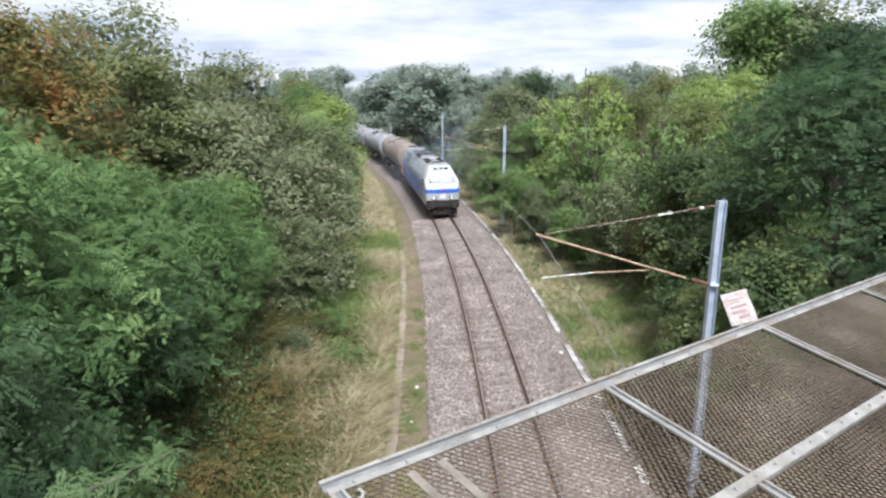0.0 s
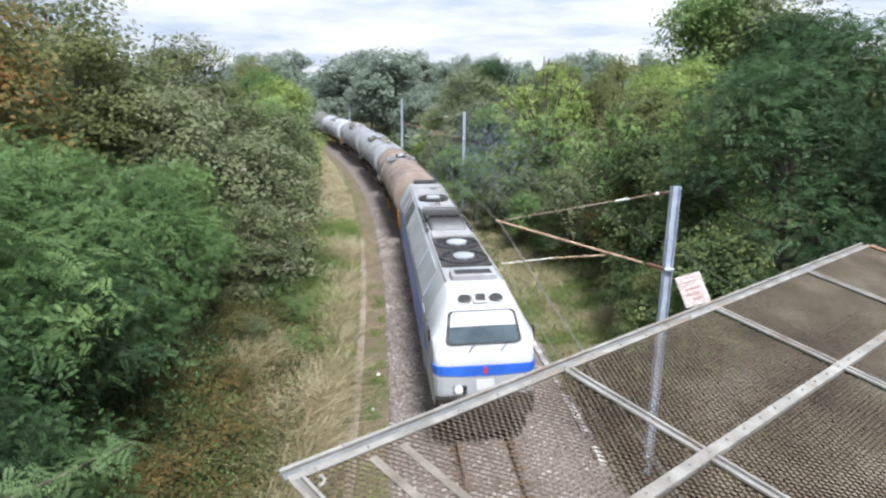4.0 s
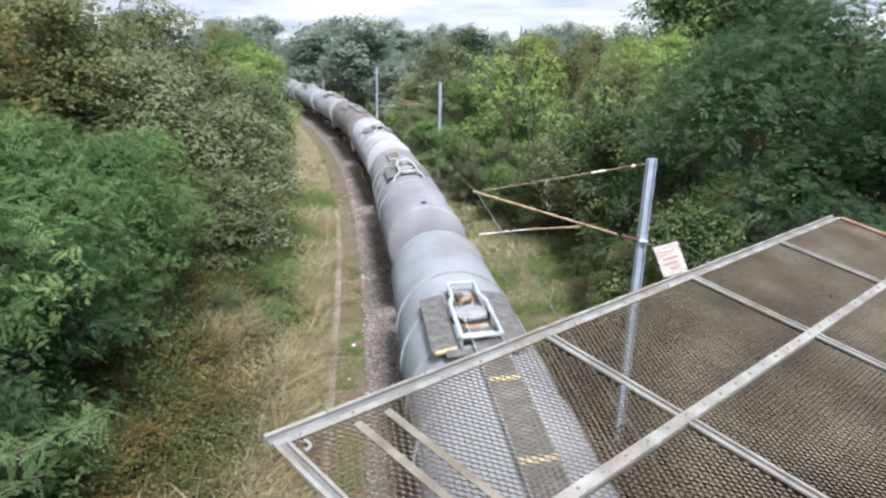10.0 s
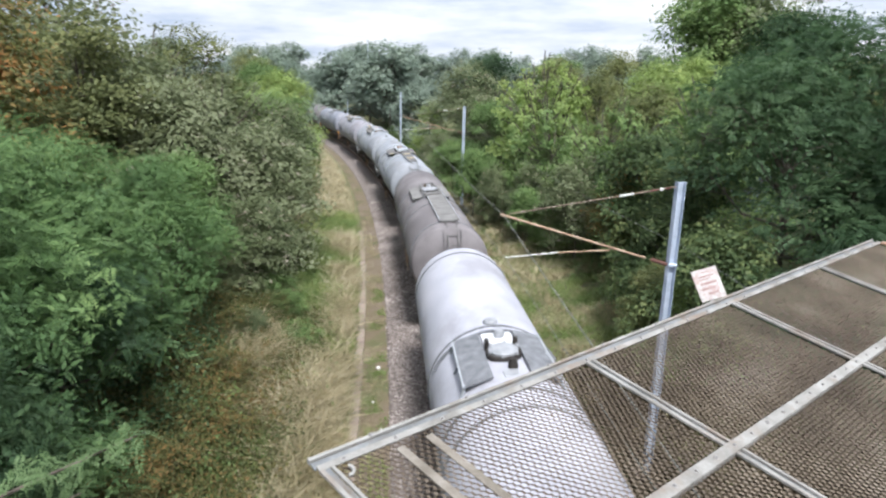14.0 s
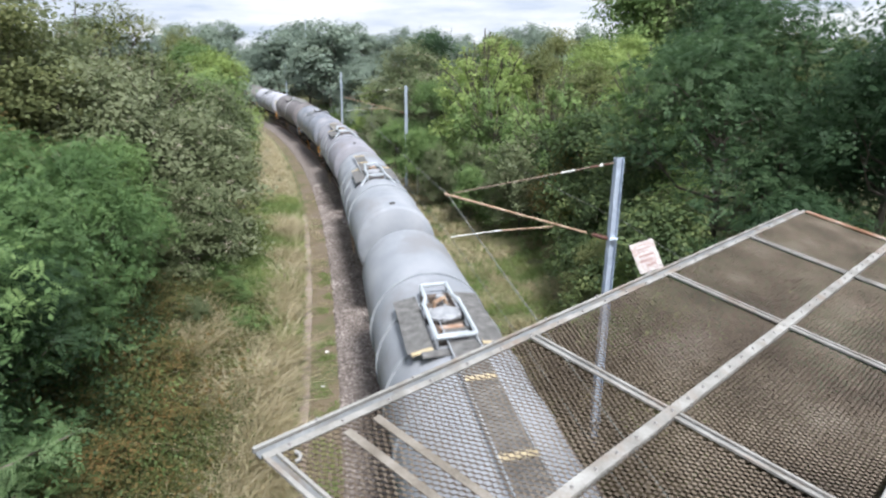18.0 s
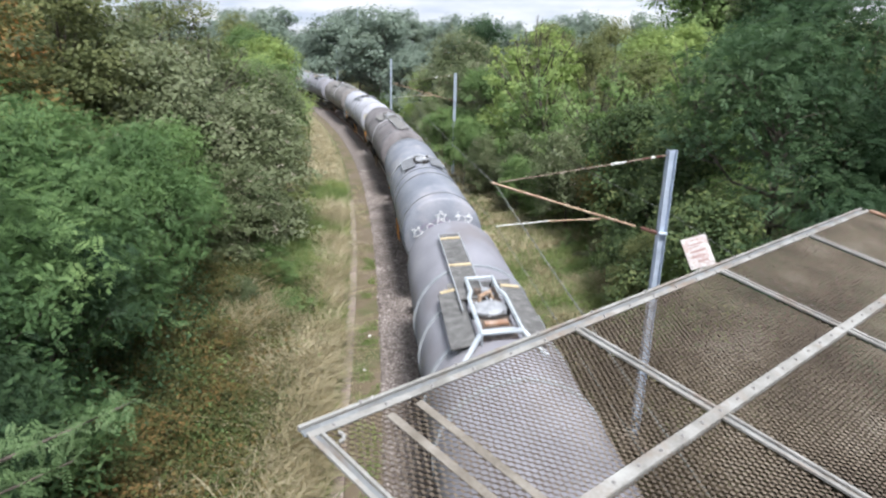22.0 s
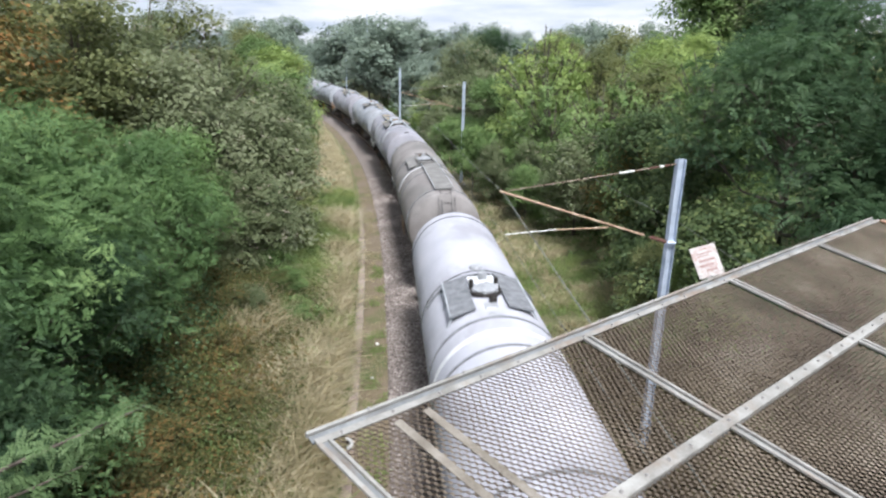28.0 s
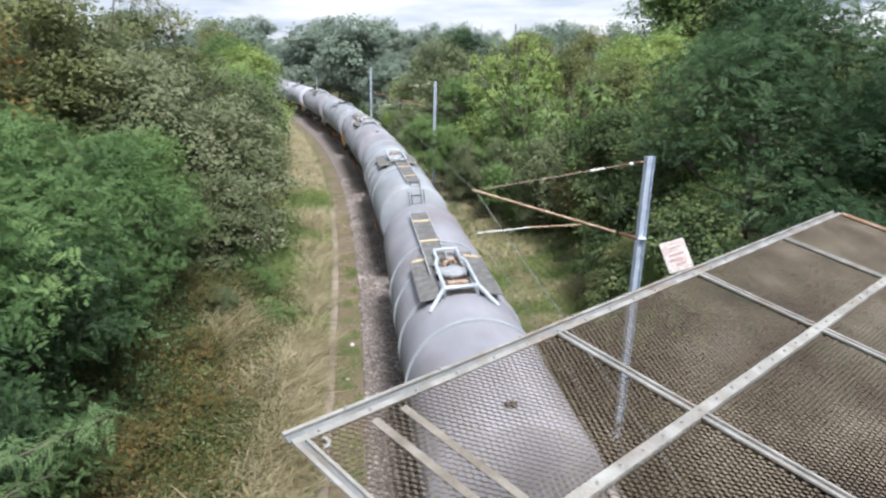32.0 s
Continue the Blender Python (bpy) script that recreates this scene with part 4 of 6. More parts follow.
M_T_WHITE = paint("white tank paint", (0.345, 0.350, 0.392), (0.405, 0.408, 0.452), (0.455, 0.455, 0.495), 0.72, (0.289, 0.288, 0.315))
M_T_DARK = paint("sooty dark grey tank paint", (0.124, 0.112, 0.114), (0.178, 0.163, 0.166), (0.228, 0.212, 0.216), 0.72, (0.128, 0.116, 0.120))
M_T_DUST = paint("dusty brown grey tank paint", (0.158, 0.143, 0.136), (0.213, 0.197, 0.190), (0.268, 0.251, 0.244), 0.72, (0.138, 0.132, 0.125))
M_T_BLUE = paint("streaked blue grey tank paint", (0.141, 0.158, 0.191), (0.208, 0.221, 0.257), (0.297, 0.302, 0.338), 0.5, (0.311, 0.302, 0.323), stain_scale=0.8)
M_WALK = surf("walkway grating", [(0.3, (0.088, 0.086, 0.083)), (0.55, (0.148, 0.145, 0.140)), (0.75, (0.215, 0.211, 0.204))], 5, 0.85, 0.1, bump=0.8, fine=90)
M_STEELGREY = surf("grey painted steel", [(0.3, (0.26, 0.28, 0.3)), (0.7, (0.44, 0.46, 0.48))], 4, 0.55, 0.2, bump=0.1)
M_UNDER = surf("dirty underframe", [(0.3, (0.014, 0.012, 0.011)), (0.55, (0.028, 0.024, 0.021)), (0.75, (0.047, 0.039, 0.033))], 3, 0.85, bump=0.2)
M_WHEEL = surf("brake dust wheel", [(0.3, (0.06, 0.04, 0.03)), (0.7, (0.13, 0.09, 0.07))], 4, 0.7, 0.4, bump=0.1)
M_ORANGE = surf("orange paint", [(0.3, (0.6, 0.22, 0.04)), (0.7, (0.8, 0.38, 0.08))], 5, 0.5, bump=0.05)
M_YELLOW = surf("yellow paint", [(0.3, (0.6, 0.4, 0.06)), (0.7, (0.78, 0.58, 0.14))], 5, 0.5, bump=0.05)
M_WHITE = surf("white paint", [(0.3, (0.55, 0.56, 0.57)), (0.7, (0.7, 0.71, 0.72))], 3, 0.4, bump=0.05)
M_DUSTPLATE = surf("dusty plate", [(0.3, (0.13, 0.126, 0.12)), (0.55, (0.185, 0.18, 0.172)), (0.75, (0.235, 0.228, 0.22))], 2.5, 0.8, 0.05, bump=0.4, fine=70)
M_PLATFORM = surf("blue grey platform grating", [(0.3, (0.12, 0.125, 0.135)), (0.55, (0.18, 0.187, 0.2)), (0.75, (0.24, 0.248, 0.262))], 5, 0.8, 0.1, bump=0.6, fine=90)
M_LID = surf("grey hatch lid", [(0.3, (0.24, 0.25, 0.26)), (0.7, (0.4, 0.41, 0.43))], 5, 0.5, 0.2, bump=0.1)
M_GUARD = surf("pale blue grey guard frame", [(0.3, (0.36, 0.4, 0.43)), (0.7, (0.5, 0.54, 0.57))], 4, 0.5, 0.1, bump=0.1)
M_WELL = surf("greasy hatch well", [(0.3, (0.05, 0.045, 0.04)), (0.55, (0.12, 0.09, 0.07)), (0.75, (0.2, 0.17, 0.15))], 6, 0.7, bump=0.3)
M_RIB = surf("grey ring paint", [(0.3, (0.25, 0.27, 0.29)), (0.7, (0.34, 0.36, 0.38))], 3, 0.6, bump=0.05)
M_CROSS = surf("pale yellow crosspiece", [(0.3, (0.42, 0.34, 0.2)), (0.7, (0.58, 0.48, 0.31))], 5, 0.6, bump=0.05)
M_CREAM = surf("cream patch", [(0.3, (0.33, 0.33, 0.29)), (0.7, (0.43, 0.43, 0.38))], 3, 0.5, bump=0.05)
M_BLACK = surf("black marking", [(0.3, (0.015, 0.015, 0.015)), (0.7, (0.035, 0.035, 0.035))], 6, 0.6, bump=0.05)
M_PINK = surf("faded violet marking", [(0.3, (0.2, 0.17, 0.24)), (0.7, (0.3, 0.25, 0.32))], 6, 0.6, bump=0.05)
M_PALEY = surf("pale yellow marking", [(0.3, (0.4, 0.33, 0.17)), (0.7, (0.52, 0.46, 0.3))], 6, 0.6, bump=0.05)

TR, TZ, DOME = 1.53, 2.69, 0.45


def head_y(rho):
    """Depth of the domed tank end at a distance from its axis."""
    q = min(1.0, rho / TR)
    k = max(0.0, (q - 0.93) / 0.07)
    return 0.3 * q * q + (DOME - 0.3) * (1 - math.sqrt(max(0.0, 1 - k * k)))


def bogie(y, parent, base=1.8, r=0.46):
    g = Geo()
    for x in (-1.0, 1.0):
        g.box((x, y, 0.62), (0.16, base + 1.0, 0.24), bev=0.03)
        for d in (-base / 2, base / 2):
            g.box((x, y + d, 0.5), (0.22, 0.3, 0.34), bev=0.04)
    g.box((0, y, 0.62), (2.0, 0.5, 0.26), bev=0.03)
    b = part("bogie", g, M_UNDER, parent)
    for d in (-base / 2, base / 2):
        ax = Geo().lathe([(0.075, -1.0), (0.075, 1.0)], 10, (0, y + d, r), "x")
        part("axle", ax, M_UNDER, b)
        for x in (-0.7525, 0.7525):
            s = 1 if x > 0 else -1
            w = Geo().lathe([(0.08, x - 0.07), (r + 0.028, x - 0.067 * 1), (r + 0.028, x - 0.04), (r, x - 0.035), (r, x + 0.065), (r - 0.07, x + 0.07), (r - 0.1, x + 0.03), (0.12, x + 0.035), (0.1, x + 0.08)] if s < 0 else [(0.1, x - 0.08), (0.12, x - 0.035), (r - 0.1, x - 0.03), (r - 0.07, x - 0.07), (r, x - 0.065), (r, x + 0.035), (r + 0.028, x + 0.04), (r + 0.028, x + 0.067), (0.08, x + 0.07)], 22, (0, y + d, r), "x")
            part("wheel", w, M_WHEEL, b)


def buffers(L, parent):
    for y, sg in ((0.0, 1), (L, -1)):
        for x in (-0.875, 0.875):
            pr = [(0.01, 0.0), (0.2, 0.012), (0.22, 0.03), (0.2, 0.05), (0.07, 0.07), (0.07, 0.3), (0.11, 0.3), (0.12, 0.6)]
            part("buffer", Geo().lathe([(a, y + sg * b) for a, b in (pr if sg > 0 else pr[::-1])], 14, (x, 0, 1.04), "y"), M_UNDER, parent)


def arc_band(y, a0, a1, r_in, r_out, w, n=18):
    """A strip bent over the tank, from angle a0 to a1 measured from the top."""
    g = Geo()
    rings = []
    for k in range(n + 1):
        a = radians(a0 + (a1 - a0) * k / n)
        s, c = math.sin(a), math.cos(a)
        rings.append([(s * r_in, y - w / 2, TZ + c * r_in), (s * r_in, y + w / 2, TZ + c * r_in), (s * r_out, y + w / 2, TZ + c * r_out), (s * r_out, y - w / 2, TZ + c * r_out)])
    return g.loft(rings)


def ladder(parent, pts, half, material, rungs):
    """Two stiles along pts with rungs between them."""
    for x in (-half, half):
        part("stile", Geo().tube([(p[0] + x, p[1], p[2]) for p in pts], 0.024, 6), material, parent)
    tot = [0]
    P = [Vector(p) for p in pts]
    for a, b in zip(P, P[1:]):
        tot.append(tot[-1] + (b - a).length)
    for k in range(rungs):
        d = tot[-1] * (k + 0.5) / rungs
        for i in range(len(P) - 1):
            if tot[i] <= d <= tot[i + 1]:
                q = P[i].lerp(P[i + 1], (d - tot[i]) / (tot[i + 1] - tot[i]))
        part("rung", Geo().tube([(q.x - half, q.y, q.z), (q.x + half, q.y, q.z)], 0.016, 6), material, parent)


def hatch(parent, y, r=0.36):
    """The manhole lid on top with its clamps."""
    z = TZ + TR
    g = Geo().lathe([(r, z - 0.08), (r, z + 0.08), (r + 0.04, z + 0.085), (r + 0.04, z + 0.12), (r * 0.83, z + 0.17), (r * 0.3, z + 0.2), (0.001, z + 0.2)][::-1], 20, (0, y, 0))
    for k in range(6):
        a = k * math.pi / 3 + 0.3
        g.box(((r + 0.04) * math.cos(a), y + (r + 0.04) * math.sin(a), z + 0.1), (0.07, 0.07, 0.12), bev=0.01)
    part("manhole", g, M_LID, parent)
    part("clamp_ring", Geo().lathe([(r + 0.1, z - 0.06), (r + 0.1, z + 0.06), (r + 0.05, z + 0.09), (r + 0.04, z - 0.05)][::-1], 20, (0, y, 0)), M_UNDER, parent, "dark clamp ring")
    g = Geo().lathe([(0.001, z + 0.2), (0.1, z + 0.2), (0.12, z + 0.1), (0.12, z - 0.05)], 12, (0.05, y + 0.85, 0))
    part("valve", g, M_LID, parent)


def wagon(L, material, style, hy, label, rings, extra=None, white_ring=None, darkwalk=False):
    """A bogie tank wagon. style: p, platforms beside the hatch; f, walkway and ladder to the leading end; r, walkway to the trailing end. hy: place of the hatch."""
    top = thing("tank_wagon", label, "tank wagon", "wagons of the train")
    y0, y1 = 1.35, L - 1.3
    prof = [(max(0.001, TR * q), y0 + head_y(TR * q)) for q in (0.0, 0.25, 0.5, 0.75, 0.93, 0.95, 0.97, 0.985, 0.995, 1.0)]
    prof += [(TR, y0 + DOME + (y1 - y0 - 2 * DOME) * k / 4) for k in range(1, 4)]
    prof += [(a, y0 + y1 - b) for a, b in prof[:10][::-1]]
    part("tank", Geo().lathe(prof, 56, (0, 0, TZ), "y"), material, top, smooth=True)
    for ry in rings:
        if style in "fr":
            part("ring", arc_band(ry, -115, 115, TR - 0.01, TR + 0.05, 0.1, 28), M_RIB, top, "raised grey ring")
        else:
            part("ring", arc_band(ry, -115, 115, TR - 0.01, TR + 0.028, 0.06, 28), M_RING if material is not M_T_BROWN else M_T_DUST, top)
    if white_ring:
        part("pale_ring", arc_band(white_ring, -100, 100, TR - 0.01, TR + 0.012, 0.16, 28), M_WHITE, top, "white painted band")
    # underframe
    g = Geo()
    for x in (-0.6, 0.6):
        g.box((x, L / 2, 1.12), (0.18, L - 1.0, 0.3), bev=0.02)
    for y in (0.58, L - 0.58):
        g.box((0, y, 1.06), (2.5, 0.14, 0.4), bev=0.02)
    for y in (2.6, L - 2.6):
        g.box((0, y, 1.3), (2.2, 0.5, 0.5), bev=0.04)
    part("underframe", g, M_UNDER, top)
    for y in (0.78, L - 0.78):
        part("end_platform", Geo().box((0, y, 1.32), (2.6, 0.5, 0.05), bev=0.01), M_WALK, top)
    for y, sg in ((0.62, 1), (L - 0.62, -1)):
        for x in (-1.3, 1.3):
            part("hand_rail", Geo().tube([(x, y, 1.0), (x, y, 2.05), (x, y + sg * 0.32, 2.05), (x, y + sg * 0.32, 1.3)], 0.02, 6), M_ORANGE if style == "p" else M_STEELGREY, top)
    for x in (-1.38, 1.38):
        part("side_step", Geo().tube([(x, L * 0.42, 1.5), (x, L * 0.42, 0.75), (x, L * 0.42 + 1.2, 0.75), (x, L * 0.42 + 1.2, 1.5)], 0.025, 6), M_ORANGE if style == "p" else M_RUSTTUBE, top)
    part("drain_pipe", Geo().lathe([(0.2, 0.7), (0.2, 1.3)], 12, (0, L / 2, 0)), M_UNDER, top)
    buffers(L, top)
    bogie(2.9, top)
    bogie(L - 2.9, top)
    # fittings on top
    z = TZ + TR
    hatch(top, hy, 0.27 if style == "p" else 0.33)
    wm = M_DUSTPLATE if style == "d" else M_WALK
    if style == "p":
        for sx in (-1, 1):
            m = Matrix.Rotation(sx * radians(17), 3, "Y")
            part("platform", Geo().box((sx * 0.66, hy + 0.05, z - 0.06), (0.6, 2.15, 0.04), m, 0.01), M_PLATFORM, top, "blue grey grated platform")
            part("platform_edge", Geo().tube([(sx * 0.96, hy - 1.03, z - 0.13), (sx * 0.96, hy + 1.13, z - 0.13)], 0.025, 6), M_STEELGREY, top)
            for d in (-0.95, 0.1, 1.05):
                part("platform_bracket", Geo().beam((sx * 0.9, hy + d, z - 0.12), (sx * 1.04, hy + d, z - 0.46), 0.06, 0.05), M_STEELGREY, top)
        part("strap", arc_band(hy + 1.16, -62, 62, TR - 0.01, TR + 0.06, 0.07, 20), M_PLATFORM, top, "blue grey strap that carries the platforms")
        part("middle_plate", Geo().box((0, hy + 0.55, z + 0.02), (0.66, 1.0, 0.03), bev=0.008), M_WHITE, top, "white plate behind the hatch")
        for x in (-0.3, 0.3):
            part("hatch_bolt", Geo().lathe([(0.001, z + 0.24), (0.05, z + 0.23), (0.06, z + 0.1), (0.06, z - 0.02)], 8, (x, hy + 0.3, 0)), M_UNDER, top)
        part("breather", Geo().lathe([(0.001, z + 0.2), (0.07, z + 0.19), (0.1, z + 0.06), (0.1, z - 0.05)], 10, (0.08, hy - 0.62, 0)), M_UNDER, top)
        part("vent_cap", Geo().lathe([(0.001, z + 0.08), (0.14, z + 0.07), (0.17, z + 0.03), (0.17, z - 0.05)], 14, (0, hy + 1.75, 0)), M_LID, top)
        part("step_plate", Geo().box((0.0, hy - 0.85, z + 0.0), (0.3, 0.3, 0.03), bev=0.008), M_LID, top)
        part("step_plate", Geo().box((0.0, hy - 1.35, z + 0.0), (0.26, 0.2, 0.03), bev=0.008), M_LID, top)
    else:
        sg = -1 if style in "fd" else 1
        end = y0 + DOME + 0.35 if sg < 0 else y1 - DOME - 1.6
        xw = 0.12 if style in "fd" else -0.28
        c, ww = (hy + sg * 0.7 + end) / 2, 0.76 if style == "d" else 0.56
        part("walkway", Geo().box((xw, c, z + 0.05), (ww, abs(end - hy - sg * 0.7), 0.035), bev=0.008), wm, top, "dusty plate walkway" if style == "d" else "dark grated walkway")
        for y in (hy + sg * 2.9, hy + sg * 5.2):
            if (end - y) * sg > 0 and style != "d":
                part("crosspiece", Geo().box((xw, y, z + 0.085), (0.58, 0.13, 0.03), bev=0.005), M_CROSS, top, "pale yellow crosspiece")
        near = hy + sg * 1.45
        if style != "d":
            for x in (-0.72, 0.72):
                part("crosspiece", Geo().box((x, near, z - 0.02), (0.44, 0.12, 0.03), Matrix.Rotation((1 if x > 0 else -1) * radians(10), 3, "Y"), 0.005), M_CROSS, top, "pale yellow crosspiece")
            part("front_plate", Geo().box((0, near + sg * 0.2, z + 0.01), (1.5, 0.26, 0.03), bev=0.008), wm, top)
        else:
            for d in (-0.42, 0.48):
                part("dark_opening", Geo().box((0.02, hy + d, z + 0.075), (0.46, 0.3, 0.02), bev=0.006), M_UNDER, top, "dark opening in the platform")
        part("hatch_well", Geo().box((0, hy + 0.05, z + 0.0), (0.7, 2.7, 0.05), bev=0.01), M_WELL if style != "d" else M_DUSTPLATE, top, "greasy dark well round the hatch")
        if style != "d":
            part("rusty_pipe", Geo().tube([(-0.15, hy + 0.45, z + 0.05), (-0.15, hy + 0.45, z + 0.2), (0.1, hy + 0.62, z + 0.22), (0.15, hy + 0.62, z + 0.05)], 0.05, 8), M_RUSTTUBE, top)
            part("rust_plate", Geo().box((0.02, hy - 0.66, z + 0.06), (0.5, 0.16, 0.06), bev=0.01), M_RUSTFRAME, top)
        part("valve_box", Geo().box((0, hy + 0.92, z + 0.1), (0.4, 0.16, 0.18), bev=0.02), M_WELL, top)
        if style == "r":
            for x in (-1, 1):
                part("frame_strut", Geo().beam((x * 0.42, hy - 1.4, z + 0.2), (x * 0.8, hy - 1.75, z - 0.2), 0.09, 0.04), M_GUARD, top)
        part("walkway_edge", Geo().tube([(xw - ww / 2 - 0.02, hy, z + 0.1), (xw - ww / 2 - 0.02, end, z + 0.1)], 0.018, 6), M_STEELGREY, top)
        part("walkway_edge", Geo().tube([(xw + ww / 2 + 0.02, hy, z + 0.1), (xw + ww / 2 + 0.02, end, z + 0.1)], 0.018, 6), M_STEELGREY, top)
        # grated plates and guard frame round the hatch
        for sx in (-0.75, 0.75):
            part("hatch_plate", Geo().box((sx * (0.86 if style == "d" else 0.97), hy + 0.02, z - 0.05), (0.55, 2.8, 0.035), Matrix.Rotation((1 if sx > 0 else -1) * radians(10), 3, "Y"), 0.008), wm, top)
        fr = [(-0.4, hy - 1.4, z + 0.22), (0.4, hy - 1.4, z + 0.22), (0.4, hy + 0.35, z + 0.22), (0.31, hy + 0.7, z + 0.22), (0.31, hy + 1.5, z + 0.22), (-0.31, hy + 1.5, z + 0.22), (-0.31, hy + 0.7, z + 0.22), (-0.4, hy + 0.35, z + 0.22), (-0.4, hy - 1.4, z + 0.22)]
        fr = [(x, y, q - 0.1) for x, y, q in fr] if style == "d" else fr
        part("guard_frame", Geo().tube(fr, 0.05 if style != "d" else 0.035, 6), M_GUARD if style != "d" else M_DUSTPLATE, top, "welded guard frame round the hatch")
        for x, y in ((-0.4, hy - 1.4), (0.4, hy - 1.4), (-0.31, hy + 1.5), (0.31, hy + 1.5)):
            part("guard_leg", Geo().tube([(x, y, z - 0.12), (x, y, z + (0.12 if style == "d" else 0.22))], 0.022, 6), M_STEELGREY, top)
        part("hatch_step", Geo().box((0, hy - 1.2, z + 0.14), (0.6, 0.2, 0.03), bev=0.006), M_GUARD if style != "d" else M_DUSTPLATE, top)
        if style in "fd":
            lad = part("ladder", Geo().box((xw, end - 0.05, z + 0.03), (0.5, 0.06, 0.05), bev=0.005), M_WALK, top, "steel ladder on the tank end")
            pts = [(xw, end, z + 0.08), (xw, y0 + DOME - 0.1, z + 0.06), (xw, y0 + 0.22, z - 0.3), (xw, y0 - 0.12, z - 0.75), (xw, y0 - 0.2, 1.4)]
            ladder(lad, pts, 0.2, M_WALK, 9)
            for sx in (-0.33, 0.33):
                part("grab_rail", Geo().tube([(xw + sx, y0 + 0.5, z - 0.15), (xw + sx, y0 + 0.1, z - 0.25), (xw + sx, y0 - 0.15, z - 0.8), (xw + sx, y0 + 0.05, z - 1.0)], 0.015, 6), M_WALK, lad)
        else:
            part("end_cap", Geo().box((0.0, y0 + DOME + 0.3, z + 0.02), (0.2, 0.14, 0.06), bev=0.01), M_UNDER, top)
    if extra:
        extra(top, y0)
    return top


def on_head(pts, y0, lift=0.012):
    """Points of the plane laid on the leading tank end."""
    return [(x, y0 + head_y(math.hypot(x, z - TZ)) - lift, z) for x, z in pts]


def stroke(top, pts, y0, w, material, name):
    g = Geo()
    dense = []
    for a, b in zip(pts, pts[1:]):
        n = max(1, int(math.hypot(b[0] - a[0], b[1] - a[1]) / 0.1))
        dense += [(a[0] + (b[0] - a[0]) * k / n, a[1] + (b[1] - a[1]) * k / n) for k in range(n)]
    dense.append(pts[-1])
    g.tube(on_head(dense, y0), w, 5)
    return part(name, g, material, top)


def patch(top, ring, y0, material, name):
    """A flat painted shape, laid on the tank end in small cells."""
    dense = []
    for (x0, z0), (x1, z1) in zip(ring, ring[1:] + ring[:1]):
        n = max(1, int(math.hypot(x1 - x0, z1 - z0) / 0.09))
        dense += [(x0 + (x1 - x0) * k / n, z0 + (z1 - z0) * k / n) for k in range(n)]
    cx, cz = sum(p[0] for p in ring) / len(ring), sum(p[1] for p in ring) / len(ring)
    g = Geo()
    rows = [[(cx + (x - cx) * t, cz + (z - cz) * t) for x, z in dense] for t in [0.01 + 0.09 * k for k in range(12)]]
    g.loft([on_head(r, y0, 0.012) for r in rows], caps=False)
    return part(name, g, material, top)


def star(cx, cz, r, turn=0):
    return [(cx + (r if k % 2 == 0 else r * 0.45) * math.sin(turn + k * math.pi / 5), cz + (r if k % 2 == 0 else r * 0.45) * math.cos(turn + k * math.pi / 5)) for k in range(11)]


def stars(top, y0):
    for c in ((-0.95, 2.95, 0.24, 0.2), (-0.05, 3.5, 0.22, 0.0), (0.98, 3.3, 0.2, 0.3)):
        stroke(top, star(*c), y0, 0.026, M_WHITE, "white_star")
    stroke(top, [(0.6, 3.6), (0.6, 3.3)], y0, 0.024, M_WHITE, "white_stroke")
    stroke(top, [(0.48, 3.48), (0.72, 3.48)], y0, 0.024, M_WHITE, "white_stroke")
    rng = random.Random(5)
    for k in range(7):
        x, z = -0.65 + k * 0.19, 3.0 + 0.25 * (1 - abs(k - 3) / 3)
        ring = [(x + 0.18 * math.cos(a) * rng.uniform(0.7, 1.2), z + 0.26 * math.sin(a) * rng.uniform(0.7, 1.2)) for a in [2 * math.pi * i / 9 for i in range(9)]]
        stroke(top, ring + ring[:1], y0, 0.02, M_WHITE if k % 2 else M_PINK, "sprayed_loop")
        if k in (1, 3, 5):
            patch(top, [(a, b) for a, b in ring][::-1], y0, M_PINK, "sprayed_patch")


def yellow_tag(top, y0):
    """A band of fat sprayed letters that cannot be read, pale yellow with dark outlines."""
    rng = random.Random(8)
    patch(top, [(-1.22, 2.95), (-1.1, 3.3), (-0.55, 3.5), (0.0, 3.52), (0.6, 3.5), (1.1, 3.3), (1.22, 2.95), (0.6, 3.1), (0.0, 3.12), (-0.6, 3.1)][::-1], y0, M_CREAM, "sprayed_patch")
    for k in range(10):
        x = -1.05 + k * 0.232
        z, t = 3.29 - 0.17 * x * x, rng.uniform(-0.25, 0.25)
        w, h = rng.uniform(0.11, 0.15), rng.uniform(0.18, 0.25)
        c, q = math.cos(t), math.sin(t)
        ring = [(x + a * w * c - b * h * q, z + a * w * q + b * h * c) for a, b in ((-1, -1), (-0.2, -0.8), (0.3, -1.1), (1, -0.9), (0.8, 0), (1.1, 1), (0.1, 0.8), (-0.9, 1.05), (-0.75, 0.1))]
        stroke(top, ring + ring[:1], y0, 0.018, M_WALK if k % 3 else M_PALEY, "sprayed_outline")
        if k % 2:
            patch(top, [(x + (a - x) * 0.8, z + (b - z) * 0.8) for a, b in ring][::-1], y0 - 0.004, M_PALEY, "sprayed_patch")
        stroke(top, [(x - w * 0.3, z - h * 0.5), (x + w * 0.2, z), (x - w * 0.1, z + h * 0.55)], y0 - 0.006, 0.012, M_WALK, "sprayed_stroke")


